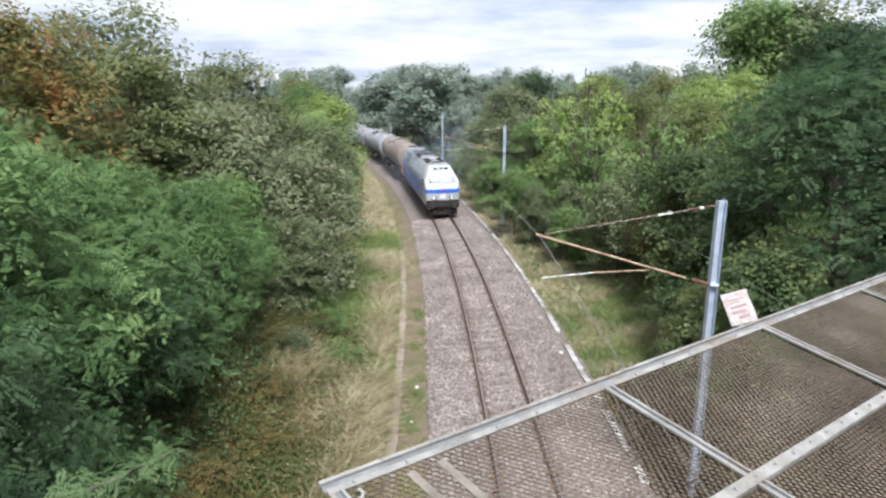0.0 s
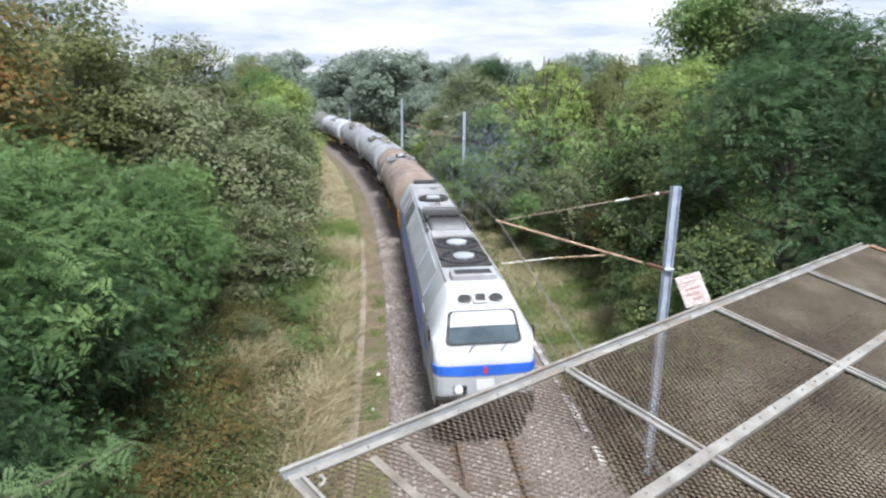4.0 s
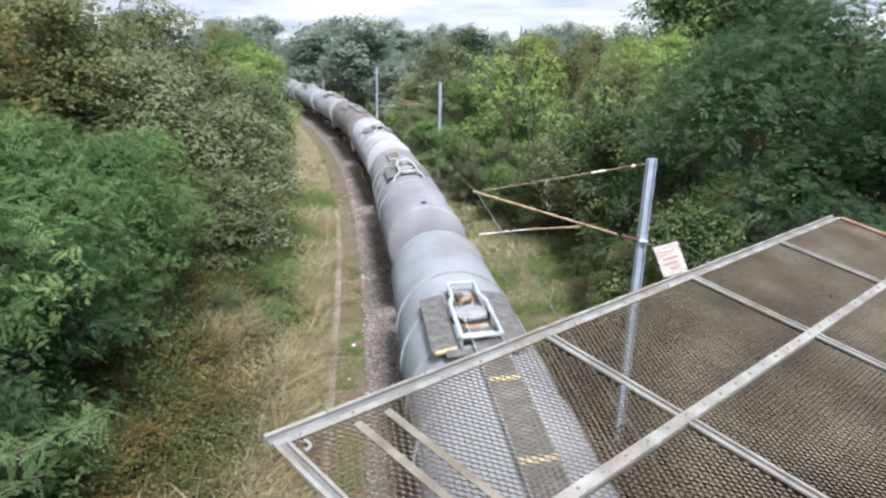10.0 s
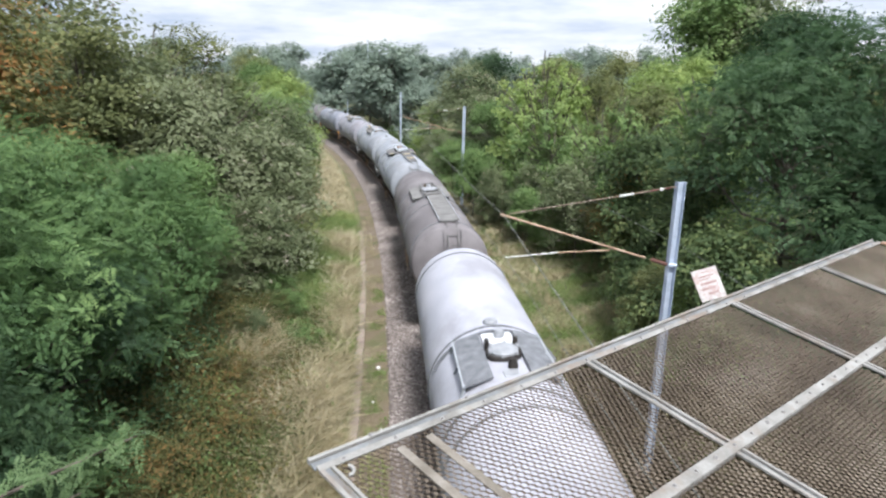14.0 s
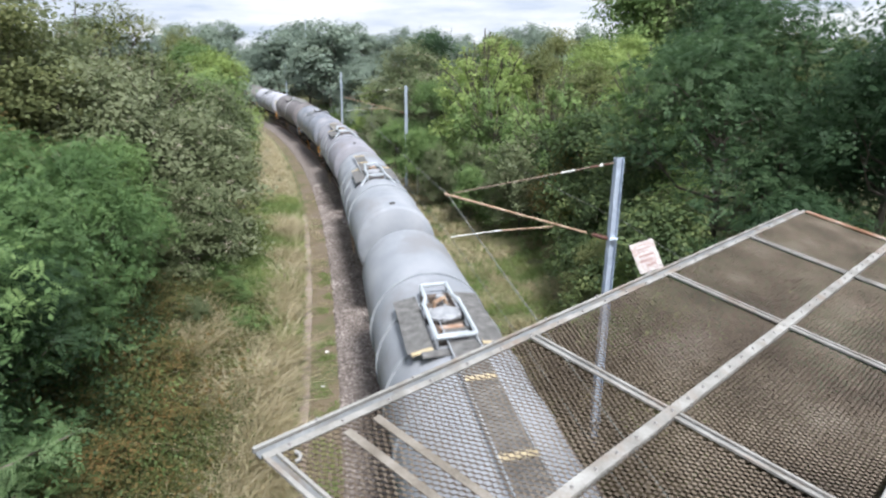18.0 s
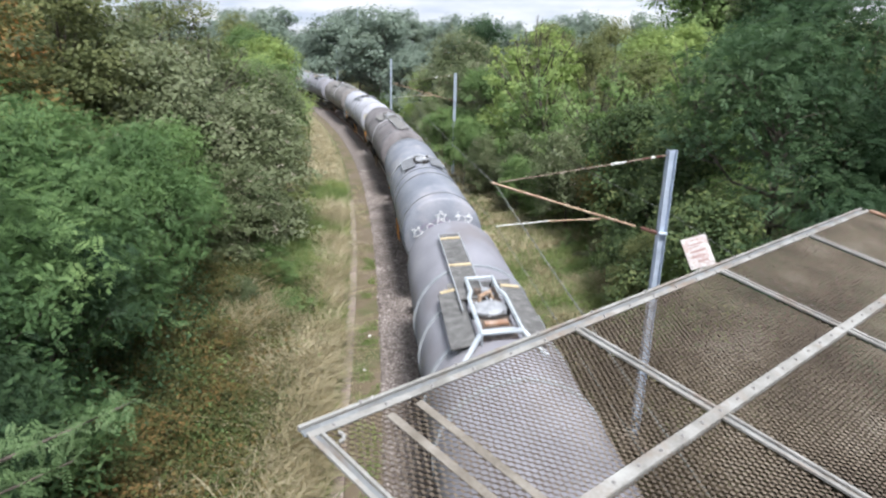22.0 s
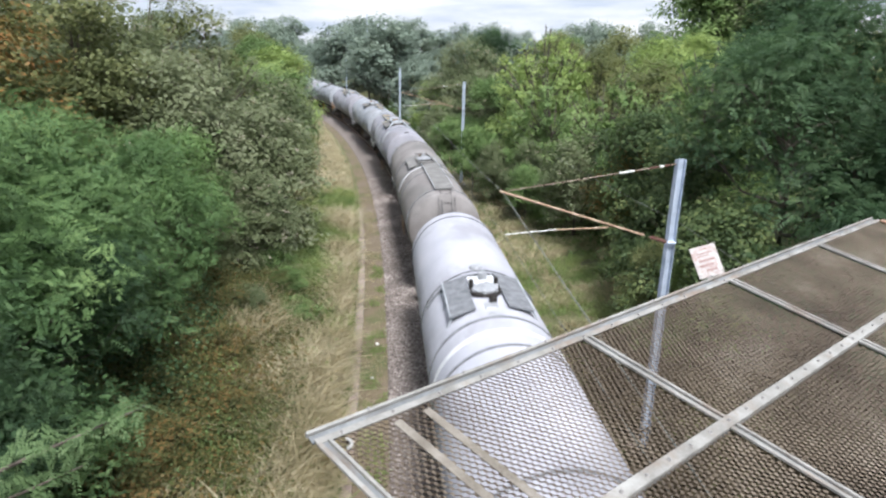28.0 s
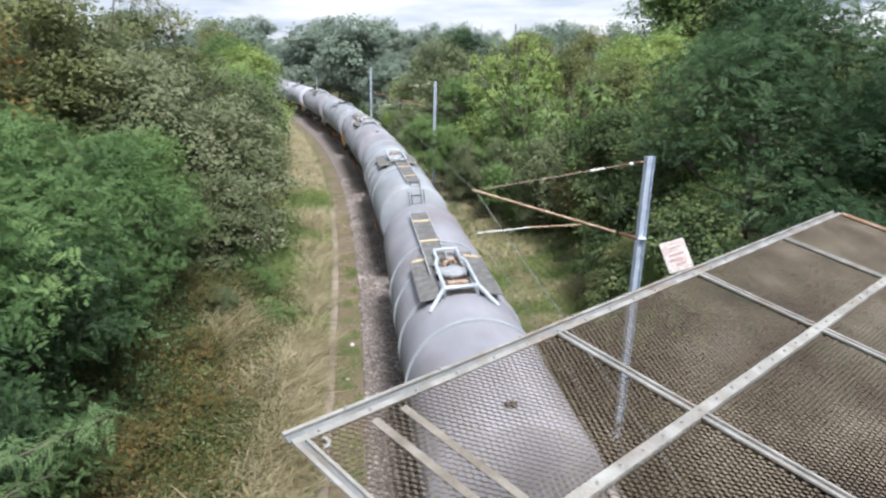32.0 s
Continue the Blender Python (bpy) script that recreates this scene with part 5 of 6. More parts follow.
def cream_square(top, y0):
    patch(top, [(-0.8, 2.1), (-0.8, 3.45), (0.0, 3.45), (0.75, 3.45), (0.75, 2.1), (0.0, 2.1)], y0, M_CREAM, "cream_square")
    stroke(top, [(0.0, 2.6), (-0.06, 2.9), (0.0, 3.1), (0.1, 3.0)], y0, 0.02, M_BLACK, "black_mark")
    stroke(top, [(0.42, 3.12), (0.5, 3.2), (0.62, 3.1), (0.7, 3.2)], y0, 0.015, M_BLACK, "black_mark")


def hazard_one(top, y0):
    patch(top, [(0.47, 3.05), (0.47, 3.35), (0.77, 3.35), (0.77, 3.05)], y0 - 0.01, M_ORANGE, "hazard_plate")
    stroke(top, [(0.56, 3.15), (0.68, 3.25)], y0 - 0.02, 0.014, M_BLACK, "hazard_mark")


def hazard(top, y0):
    for z, r in ((3.62, 0.13), (3.34, 0.15)):
        patch(top, [(0.62 - r, z), (0.62, z + r), (0.62 + r, z), (0.62, z - r)], y0 - 0.01, M_ORANGE, "hazard_plate")
        stroke(top, [(0.62, z - 0.04), (0.62, z + 0.05)], y0 - 0.02, 0.012, M_BLACK, "hazard_mark")


# wagons in their order; X is the way of the leading buffers behind the zero of the train
BOUNDS = [73.7, 92.2, 110.2, 128.1, 146.4, 164.1, 181.9, 199.5, 217.1, 235.4, 254.1, 272.7, 291.5, 309.6, 327.7, 345.8, 363.9, 382.0, 400.1, 418.2, 436.3]
SPEC = [
    (M_T_BROWN, "p", "rust brown tank wagon with a white band and dark platforms", 83.6, None, 1.15),
    (M_T_LIGHT, "f", "pale grey tank wagon with an end ladder and orange hazard plates", 101.5, hazard, None),
    (M_T_GREY, "r", "grey tank wagon with a long grated walkway", 119.3, None, None),
    (M_T_WHITE, "p", "white tank wagon with a cream square on its end", 136.4, cream_square, None),
    (M_T_DARK, "d", "sooty dark grey tank wagon with an end ladder", 155.4, None, None),
    (M_T_LIGHT, "f", "pale grey tank wagon with an end ladder and an orange plate", 172.8, hazard_one, None),
    (M_T_LIGHT, "r", "pale grey tank wagon with a walkway and a guard frame", 190.6, None, None),
    (M_T_GREY, "r", "grey tank wagon with a walkway and a guard frame", 208.1, None, None),
    (M_T_BLUE, "p", "streaked blue grey tank wagon with white sprayed stars", 225.9, stars, 1.7),
    (M_T_DARK, "d", "dark grey tank wagon with a white band and an end ladder", 245.2, None, -1.6),
    (M_T_WHITE, "p", "white tank wagon with yellow spray paint on its end", 263.2, yellow_tag, -2.2),
    (M_T_DUST, "d", "dusty brown tank wagon with a white band and end ladder", 282.2, None, -1.7),
    (M_T_GREY, "r", "grey tank wagon with a walkway and a guard frame", 299.9, None, None),
    (M_T_LIGHT, "f", "pale grey tank wagon with an end ladder", 318.2, None, None),
    (M_T_GREY, "r", "grey tank wagon with a walkway", 336.0, None, None),
    (M_T_LIGHT, "p", "pale grey tank wagon with platforms", 354.5, None, None),
    (M_T_GREY, "r", "grey tank wagon with a walkway", 372.5, None, None),
    (M_T_WHITE, "p", "white tank wagon with platforms", 391.0, None, None),
    (M_T_GREY, "r", "grey tank wagon with a walkway", 409.0, None, None),
    (M_T_DUST, "d", "dusty tank wagon with an end ladder", 427.0, None, None),
]
TRAIN = []
for i, (mat_, style, label, hx, extra, wr) in enumerate(SPEC):
    L = BOUNDS[i + 1] - BOUNDS[i]
    hy = hx - BOUNDS[i]
    rings = [hy - 2.9, hy - 0.95, hy + 0.95, hy + 2.9] if style in "fr" else [2.3, 2.3 + (L - 4.6) * 0.28, hy - 1.5, hy + 1.5, L - 2.3]
    rings = [r for r in rings if 2.0 < r < L - 2.0]
    w = wagon(L, mat_, style, hy, label, rings, extra, hy + wr if wr else None)
    TRAIN.append((w, BOUNDS[i], L, 2.9))

# ---------------------------------------------------------------- the locomotive
M_L_SILVER = paint("silver grey locomotive paint", (0.262, 0.281, 0.310), (0.338, 0.364, 0.392), (0.407, 0.431, 0.455), 0.45, (0.307, 0.307, 0.307))
M_L_PALE = paint("pale silver locomotive paint", (0.330, 0.345, 0.370), (0.400, 0.416, 0.440), (0.455, 0.470, 0.490), 0.42)
M_L_ROOF = paint("dirty roof paint", (0.233, 0.236, 0.248), (0.302, 0.304, 0.318), (0.357, 0.357, 0.372), 0.55, (0.233, 0.220, 0.217))
M_L_WHITE = paint("white locomotive paint", (0.385, 0.398, 0.418), (0.446, 0.458, 0.478), (0.492, 0.504, 0.518), 0.4)
M_L_BLUE = paint("deep blue locomotive paint", (0.025, 0.097, 0.431), (0.035, 0.138, 0.604), (0.063, 0.193, 0.719), 0.35)
M_L_SOOT = surf("soot", [(0.3, (0.02, 0.02, 0.02)), (0.55, (0.045, 0.043, 0.04)), (0.75, (0.1, 0.095, 0.09))], 2, 0.9, bump=0.2)
M_L_SMUT = paint("sooted roof paint", (0.240, 0.240, 0.25), (0.312, 0.315, 0.325), (0.368, 0.37, 0.38), 0.6, (0.240, 0.232, 0.224))


def soot_along(mt, stops):
    """Soot that thins out along the roof, away from the exhaust, in streaks."""
    n, l = mt.node_tree.nodes, mt.node_tree.links
    bs = n["Principled BSDF"]
    src = bs.inputs["Base Color"].links[0].from_socket
    co, xyz, mp = n.new("ShaderNodeTexCoord"), n.new("ShaderNodeSeparateXYZ"), n.new("ShaderNodeMapRange")
    mp.inputs["From Min"].default_value, mp.inputs["From Max"].default_value = 8.0, 14.0
    l.new(co.outputs["Object"], xyz.inputs["Vector"])
    nz, add = n.new("ShaderNodeTexNoise"), n.new("ShaderNodeMath")
    nz.inputs["Scale"].default_value, nz.inputs["Detail"].default_value = 3.5, 5
    l.new(co.outputs["Object"], nz.inputs["Vector"])
    add.operation = "MULTIPLY_ADD"
    add.inputs[1].default_value, l_ = 1.0, l.new(nz.outputs["Fac"], add.inputs[0])
    l.new(xyz.outputs["Y"], add.inputs[2])
    l.new(add.outputs["Value"], mp.inputs["Value"])
    rp, mx = n.new("ShaderNodeValToRGB"), n.new("ShaderNodeMix")
    mx.data_type = "RGBA"
    for k, (pos, v) in enumerate(stops):
        e = rp.color_ramp.elements[k] if k < 2 else rp.color_ramp.elements.new(pos)
        e.position, e.color = pos, (v, v, v, 1)
    l.new(mp.outputs["Result"], rp.inputs["Fac"])
    l.new(rp.outputs["Color"], mx.inputs["Factor"])
    l.new(src, mx.inputs["A"])
    mx.inputs["B"].default_value = (0.018, 0.017, 0.016, 1)
    l.new(mx.outputs["Result"], bs.inputs["Base Color"])


soot_along(M_L_SMUT, [(0.12, 0.1), (0.95, 0.0), (0.34, 0.8), (0.46, 1.0), (0.62, 1.0), (0.74, 0.85), (0.86, 0.4)])
M_FLANK = surf("grey flank mesh", [(0.3, (0.09, 0.1, 0.105)), (0.7, (0.13, 0.14, 0.15))], 4, 0.5, 0.2, bump=0.2)
M_GRILLE = surf("dark grille", [(0.3, (0.025, 0.025, 0.027)), (0.7, (0.06, 0.06, 0.063))], 5, 0.7, 0.3, bump=0.4, fine=120)
M_SCREEN = surf("dark windscreen", [(0.3, (0.05, 0.07, 0.085)), (0.7, (0.09, 0.12, 0.14))], 2, 0.15, bump=0.0, spec=0.35)
M_LAMP = surf("headlamp glass", [(0.3, (0.7, 0.7, 0.68)), (0.7, (0.85, 0.85, 0.82))], 6, 0.15, bump=0.0, spec=0.8)
M_RED = surf("red badge", [(0.3, (0.5, 0.03, 0.03)), (0.7, (0.65, 0.06, 0.05))], 4, 0.5, bump=0.0)


def make_loco():
    L = 23.0
    top = thing("diesel_locomotive", "silver and white diesel locomotive with blue bands and sooty roof", "locomotive")
    # body: sections from front to back
    st = [(0.42, 1.16, 2.28, 0.9), (0.47, 1.3, 2.4, 0.98), (0.6, 1.39, 2.62, 1.0), (0.8, 1.42, 3.0, 1.0), (1.0, 1.44, 3.38, 1.0), (1.2, 1.45, 3.68, 1.0), (1.5, 1.45, 3.9, 1.0), (1.9, 1.45, 4.02, 1.0), (2.5, 1.45, 4.06, 1.0)]

    def section(y, w, h, lo):
        sh = min(2.98, h - 0.12)
        k = max(0.0, min(1.0, (h - 2.6) / 1.4))
        tw = w - 0.14 - 0.5 * k
        return [(-w * 0.97, y, lo), (w * 0.97, y, lo), (w, y, lo + 0.3), (w, y, sh - 0.3), (w - 0.015, y, sh), (tw + 0.1, y, h - 0.07), (tw, y, h), (-tw, y, h), (-tw - 0.1, y, h - 0.07), (-w + 0.015, y, sh), (-w, y, sh - 0.3), (-w, y, lo + 0.3)]

    g = Geo().loft([section(*s)[::-1] for s in st])
    part("cab", g, M_L_WHITE, top, "white rounded cab", smooth=True)
    g = Geo().loft([section(y, 1.45, 4.06, 1.0)[::-1] for y in (2.52, 6, 12, 17, 20.2)])
    part("body", g, M_L_SILVER, top, smooth=True)
    back = [(0.42 + 23.0 - 0.84 - (s[0] - 0.42), *s[1:]) for s in st[::-1]]
    g = Geo().loft([section(*s)[::-1] for s in back])
    part("rear_cab", g, M_L_SILVER, top, "silver rear cab", smooth=True)
    # windscreen on the raked face
    def face(y, z, x, lift=0.0):
        return (x, y - lift, z)

    a = [(-0.9, 0.685, 2.78), (0.9, 0.685, 2.78), (1.03, 0.71, 2.82), (1.05, 0.74, 2.88), (0.95, 1.12, 3.51), (0.9, 1.155, 3.57), (0.8, 1.17, 3.6), (-0.8, 1.17, 3.6), (-0.9, 1.155, 3.57), (-0.95, 1.12, 3.51), (-1.05, 0.74, 2.88), (-1.03, 0.71, 2.82)]
    off = Vector((0, -0.035, 0.02))
    frame_ = [Vector(p) + off * 1.0 for p in a]
    g = Geo()
    g.loft([[p + Vector((0, 0.05, -0.03)) for p in frame_], frame_])
    part("windscreen_frame", g, M_BLACK, top)
    c = sum(frame_, Vector()) / 12
    gl = [c + (p - c) * 0.92 + Vector((0, -0.012, 0.006)) for p in frame_]
    low = [gl[0], gl[1], gl[2], gl[3], gl[3].lerp(gl[4], 0.5), gl[10].lerp(gl[9], 0.5), gl[10], gl[11]]
    g = Geo().loft([[p + Vector((0, 0.03, -0.02)) for p in low], low])
    part("windscreen", g, M_SCREEN, top, "dark curved windscreen")
    up = [gl[10].lerp(gl[9], 0.53), gl[3].lerp(gl[4], 0.53)] + gl[4:10]
    g = Geo().loft([[p + Vector((0, 0.03, -0.02)) for p in up], up])
    part("screen_blind", g, M_L_WHITE, top, "white blind behind the windscreen")
    for x in (-0.45, 0.45):
        part("wiper", Geo().tube([(x, 0.55, 2.62), (x + 0.25, 0.66, 2.86)], 0.012, 5), M_BLACK, top)
    # blue band round the front and along the sides
    ring = []
    for y, w in ((2.5, 1.455), (0.8, 1.43), (0.6, 1.4), (0.47, 1.31), (0.405, 1.17)):
        ring.append((-w, y))
    ring += [(-0.5, 0.392), (0.5, 0.392)] + [(-x, y) for x, y in ring[::-1]]
    g = Geo()
    rows = [[(x * 1.006, y - 0.006, 1.97 + 0.07 * (x / 1.4) ** 2), (x * 1.006, y - 0.006, 2.29), (x * 0.97, y + 0.04, 2.29), (x * 0.97, y + 0.04, 1.97 + 0.07 * (x / 1.4) ** 2)] for x, y in ring]
    g.loft(rows)
    part("blue_band", g, M_L_BLUE, top, "deep blue band")
    rows = [[(x * 1.004, y - 0.004, 1.40 + 0.1 * (x / 1.4) ** 2), (x * 1.004, y - 0.004, 1.965), (x * 0.97, y + 0.04, 1.965), (x * 0.97, y + 0.04, 1.40 + 0.1 * (x / 1.4) ** 2)] for x, y in ring]
    part("front_skirt", Geo().loft(rows), M_L_PALE, top, "pale silver lower front")
    for sx in (-1, 1):
        part("lamp_recess", Geo().box((sx * 0.86, 0.425, 1.6), (0.7, 0.07, 0.26), Matrix.Rotation(sx * 0.16, 3, "Z"), 0.03), M_GRILLE, top, "dark lamp recess")
    for sx in (-1, 1):
        lo = [(1.442, 2.5, 1.15), (1.462, 2.5, 1.15), (1.462, 2.5, 2.5), (1.442, 2.5, 2.5)]
        hi = [(1.442, 20.1, 1.15), (1.462, 20.1, 1.15), (1.462, 20.1, 2.92), (1.442, 20.1, 2.92)]
        part("side_band", Geo().loft([[(sx * x, y, z) for x, y, z in q] for q in (lo, hi)]), M_L_BLUE, top, "deep blue side band")
        lo = [(1.446, 7.5, 1.75), (1.468, 7.5, 1.75), (1.468, 7.5, 1.8), (1.446, 7.5, 1.8)]
        hi = [(1.446, 20.1, 2.3), (1.468, 20.1, 2.3), (1.468, 20.1, 2.55), (1.446, 20.1, 2.55)]
        part("side_stripe", Geo().loft([[(sx * x, y, z) for x, y, z in q] for q in (lo, hi)]), M_L_WHITE, top, "white side stripe")
        for y in (3.4, 20.9):
            g = Geo().box((sx * 1.455, y, 2.0), (0.03, 0.75, 1.9), bev=0.01)
            door = part("cab_door", g, M_L_SILVER, top)
            part("door_window", Geo().box((sx * 1.475, y, 2.6), (0.012, 0.45, 0.5), bev=0.004), M_SCREEN, door)
        part("cab_window", Geo().box((sx * 1.445, 1.75, 2.75), (0.03, 0.9, 0.55), bev=0.01), M_SCREEN, top)
        # sloping roof flanks with hatches and grilles
        for y, ln, mt in ((5.4, 2.6, M_L_SILVER), (9.6, 5.0, M_L_SILVER), (13.2, 1.7, M_L_SILVER), (15.5, 1.9, M_FLANK)):
            m = Matrix.Rotation(sx * radians(62.5), 3, "Y")
            part("flank_hatch", Geo().box((sx * 1.186, y, 3.492), (0.98, ln, 0.03), m, 0.008), mt, top)
        m = Matrix.Rotation(sx * radians(62.5), 3, "Y")
        part("louvre_back", Geo().box((sx * 1.186, 18.6, 3.492), (0.98, 2.7, 0.03), m, 0.008), M_GRILLE, top, "dark louvre backing")
        for k in range(7):
            part("louvre", Geo().box((sx * 1.196, 17.42 + k * 0.4, 3.497), (0.98, 0.25, 0.03), m, 0.012), M_L_SILVER, top)
        part("roof_gutter", Geo().tube([(sx * 0.84, 2.4, 4.07), (sx * 0.84, 20.3, 4.07)], 0.03, 6), M_L_ROOF, top)
    # number and lamp panel below the band
    part("front_panel", Geo().box((0, 0.40, 1.72), (0.5, 0.03, 0.34), bev=0.008), M_WHITE, top, "white panel")
    part("badge", Geo().box((0, 0.378, 2.14), (0.1, 0.012, 0.2), bev=0.004), M_RED, top, "small red badge")
    for sx in (-1, 1):
        hl = part("headlight", Geo().lathe([(0.001, -0.03), (0.1, -0.025), (0.13, 0.0), (0.13, 0.12)], 16, (sx * 0.72, 0.37, 1.6), "y"), M_LAMP, top, "clear round headlight")
        part("headlight_ring", Geo().lathe([(0.13, -0.005), (0.15, -0.02), (0.165, 0.0), (0.165, 0.1)], 16, (sx * 0.72, 0.38, 1.6), "y"), M_L_SILVER, hl)
        part("marker_light", Geo().lathe([(0.001, -0.02), (0.07, -0.015), (0.08, 0.0), (0.08, 0.1)], 12, (sx * 1.02, 0.42, 1.6), "y"), M_LAMP, top)
        part("roof_vent_oval", Geo().lathe([(0.001, 0.03), (0.1, 0.03), (0.19, 0.02), (0.2, 0.0)], 16), M_GRILLE, top, "dark oval vent", m=pose(sx * 0.44, 1.4, 3.845, 36, 0, 0) @ Matrix.Diagonal((1.0, 0.75, 1.0, 1)))
        part("oval_rim", Geo().lathe([(0.2, 0.0), (0.21, 0.04), (0.25, 0.03), (0.27, 0.0)], 16), M_L_WHITE, top, m=pose(sx * 0.44, 1.4, 3.842, 36, 0, 0) @ Matrix.Diagonal((1.0, 0.75, 1.0, 1)))
        part("mirror", Geo().box((sx * 1.47, 1.1, 2.95), (0.06, 0.1, 0.34), bev=0.015), M_BLACK, top)
    part("centre_lamp", Geo().box((0, 1.4, 3.86), (0.4, 0.36, 0.12), Matrix.Rotation(radians(36), 3, "X"), 0.03), M_L_WHITE, top)
    part("centre_lamp_glass", Geo().box((0, 1.37, 3.91), (0.28, 0.24, 0.03), Matrix.Rotation(radians(36), 3, "X"), 0.01), M_GRILLE, top)
    # front beam, plough, couplings
    part("buffer_beam", Geo().box((0, 0.6, 1.1), (2.74, 0.5, 0.62), bev=0.05), M_UNDER, top)
    part("plough", Geo().loft([[(-1.25, 0.75, 0.2), (1.25, 0.75, 0.2), (1.25, 0.75, 0.8), (-1.25, 0.75, 0.8)], [(-1.1, 0.5, 0.2), (1.1, 0.5, 0.2), (1.1, 0.55, 0.8), (-1.1, 0.55, 0.8)]]), M_UNDER, top)
    for x in (-0.875, 0.875):
        part("buffer_face", Geo().lathe([(0.001, -0.012), (0.14, -0.01), (0.17, -0.004), (0.17, 0.004)], 18, (x, 0, 1.04), "y"), M_GRILLE, top, "greasy dark buffer face")
    part("coupling", Geo().tube([(0, 0.5, 1.0), (0, 0.2, 1.0), (0, 0.12, 0.7), (0, 0.2, 0.5)], 0.05, 8), M_UNDER, top)
    for x in (-0.45, -0.3, 0.3, 0.45):
        part("air_hose", Geo().tube([(x, 0.45, 0.95), (x, 0.25, 0.9), (x, 0.22, 0.6), (x, 0.35, 0.45)], 0.025, 6), M_BLACK, top)
    for x in (-1.0, 1.0):
        part("beam_step", Geo().box((x, 0.5, 0.75), (0.5, 0.3, 0.05), bev=0.01), M_WALK, top)
    buffers(L, top)
    # roof furniture from front to back
    zr = 4.06
    ac = part("air_conditioner", Geo().box((0, 2.75, zr + 0.08), (1.35, 0.6, 0.2), bev=0.03), M_L_ROOF, top)
    part("ac_grille", Geo().box((0, 2.75, zr + 0.185), (1.1, 0.42, 0.02), bev=0.005), M_GRILLE, ac)
    def fan(y, r, hub=True):
        f = part("roof_fan", Geo().lathe([(r + 0.1, zr), (r + 0.08, zr + 0.12), (r, zr + 0.14), (r - 0.03, zr + 0.07), (0.001, zr + 0.07)][::-1], 28, (0, y, 0)), M_GRILLE, top, "dark round roof fan")
        for k in range(10):
            a = k * math.pi / 5
            part("fan_bar", Geo().beam((0.25 * math.cos(a), y + 0.25 * math.sin(a), zr + 0.12), (r * math.cos(a), y + r * math.sin(a), zr + 0.12), 0.03, 0.02), M_L_SOOT, f)
        part("fan_hub", Geo().lathe([(0.001, zr + 0.2), (0.27, zr + 0.19), (0.36, zr + 0.15), (0.36, zr + 0.08)], 18, (0, y, 0)), M_L_SILVER, f, "pale fan hub", smooth=True)
    part("fan_deck", Geo().box((0, 5.7, zr + 0.03), (1.6, 3.7, 0.06), bev=0.015), M_L_SOOT, top, "sooty fan deck")
    fan(4.75, 0.72)
    fan(6.6, 0.72)
    part("roof_hatch", Geo().box((0, 8.1, zr + 0.06), (1.55, 0.8, 0.13), bev=0.03), M_L_ROOF, top)
    # exhaust: two hoods with a black outlet between them, sooted by the smoke
    part("front_hood", Geo().loft([[(-x, y, zr), (x, y, zr), (x, y, zr + h), (x - 0.12, y, zr + h + 0.09), (-x + 0.12, y, zr + h + 0.09), (-x, y, zr + h)] for y, x, h in ((8.65, 0.62, 0.02), (8.85, 0.7, 0.1), (10.25, 0.74, 0.13), (10.36, 0.72, 0.1))]), M_L_SMUT, top, "sooted exhaust hood")
    part("rear_hood", Geo().loft([[(-x, y, zr), (x, y, zr), (x, y, zr + h), (x - 0.12, y, zr + h + 0.09), (-x + 0.12, y, zr + h + 0.09), (-x, y, zr + h)] for y, x, h in ((10.92, 0.76, 0.12), (11.4, 0.78, 0.14), (12.1, 0.78, 0.14), (13.1, 0.76, 0.12), (13.3, 0.7, 0.04))]), M_L_SMUT, top, "sooted exhaust hood")
    for y in (11.75, 12.45):
        part("hood_seam", Geo().box((0, y, zr + 0.235), (1.3, 0.03, 0.012), bev=0.003), M_L_SOOT, top)
    part("outlet", Geo().box((0, 10.64, zr + 0.06), (1.5, 0.54, 0.12), bev=0.02), M_BLACK, top, "black exhaust outlet")
    for x in (-0.72, 0.72):
        part("outlet_cheek", Geo().box((x, 10.64, zr + 0.13), (0.14, 0.6, 0.22), bev=0.03), M_L_SOOT, top)
    part("outlet_bar", Geo().box((0, 10.64, zr + 0.15), (0.06, 0.54, 0.06), bev=0.01), M_L_SOOT, top)
    for x in (-0.86, 0.86):
        part("roof_trunking", Geo().tube([(x, 8.6, zr + 0.03), (x, 13.4, zr + 0.03)], 0.04, 6), M_L_SOOT, top)
        for k in range(6):
            part("roof_clamp", Geo().box((x, 9.0 + 0.8 * k, zr + 0.05), (0.12, 0.14, 0.09), bev=0.015), M_GRILLE, top)
    part("roof_step", Geo().box((0, 14.3, zr + 0.04), (0.5, 0.5, 0.06), bev=0.015), M_L_ROOF, top)
    fan(15.75, 0.66)
    for y, ln in ((17.1, 0.4), (18.2, 1.4), (19.8, 1.2)):
        part("roof_panel", Geo().box((0, y, zr + 0.03), (1.5, ln, 0.05), bev=0.012), M_L_ROOF, top)
    part("roof_vent", Geo().box((0.25, 18.5, zr + 0.08), (0.35, 0.16, 0.05), bev=0.01), M_GRILLE, top)
    part("rear_resistor", Geo().box((0, 20.85, zr + 0.06), (1.3, 0.6, 0.24), bev=0.04), M_GRILLE, top, "dark box at the roof end")
    part("lifting_eye", Geo().tube([(-0.1, 13.6, zr + 0.1), (-0.1, 13.6, zr + 0.22), (0.1, 13.6, zr + 0.22), (0.1, 13.6, zr + 0.1)], 0.02, 6), M_L_SOOT, top)
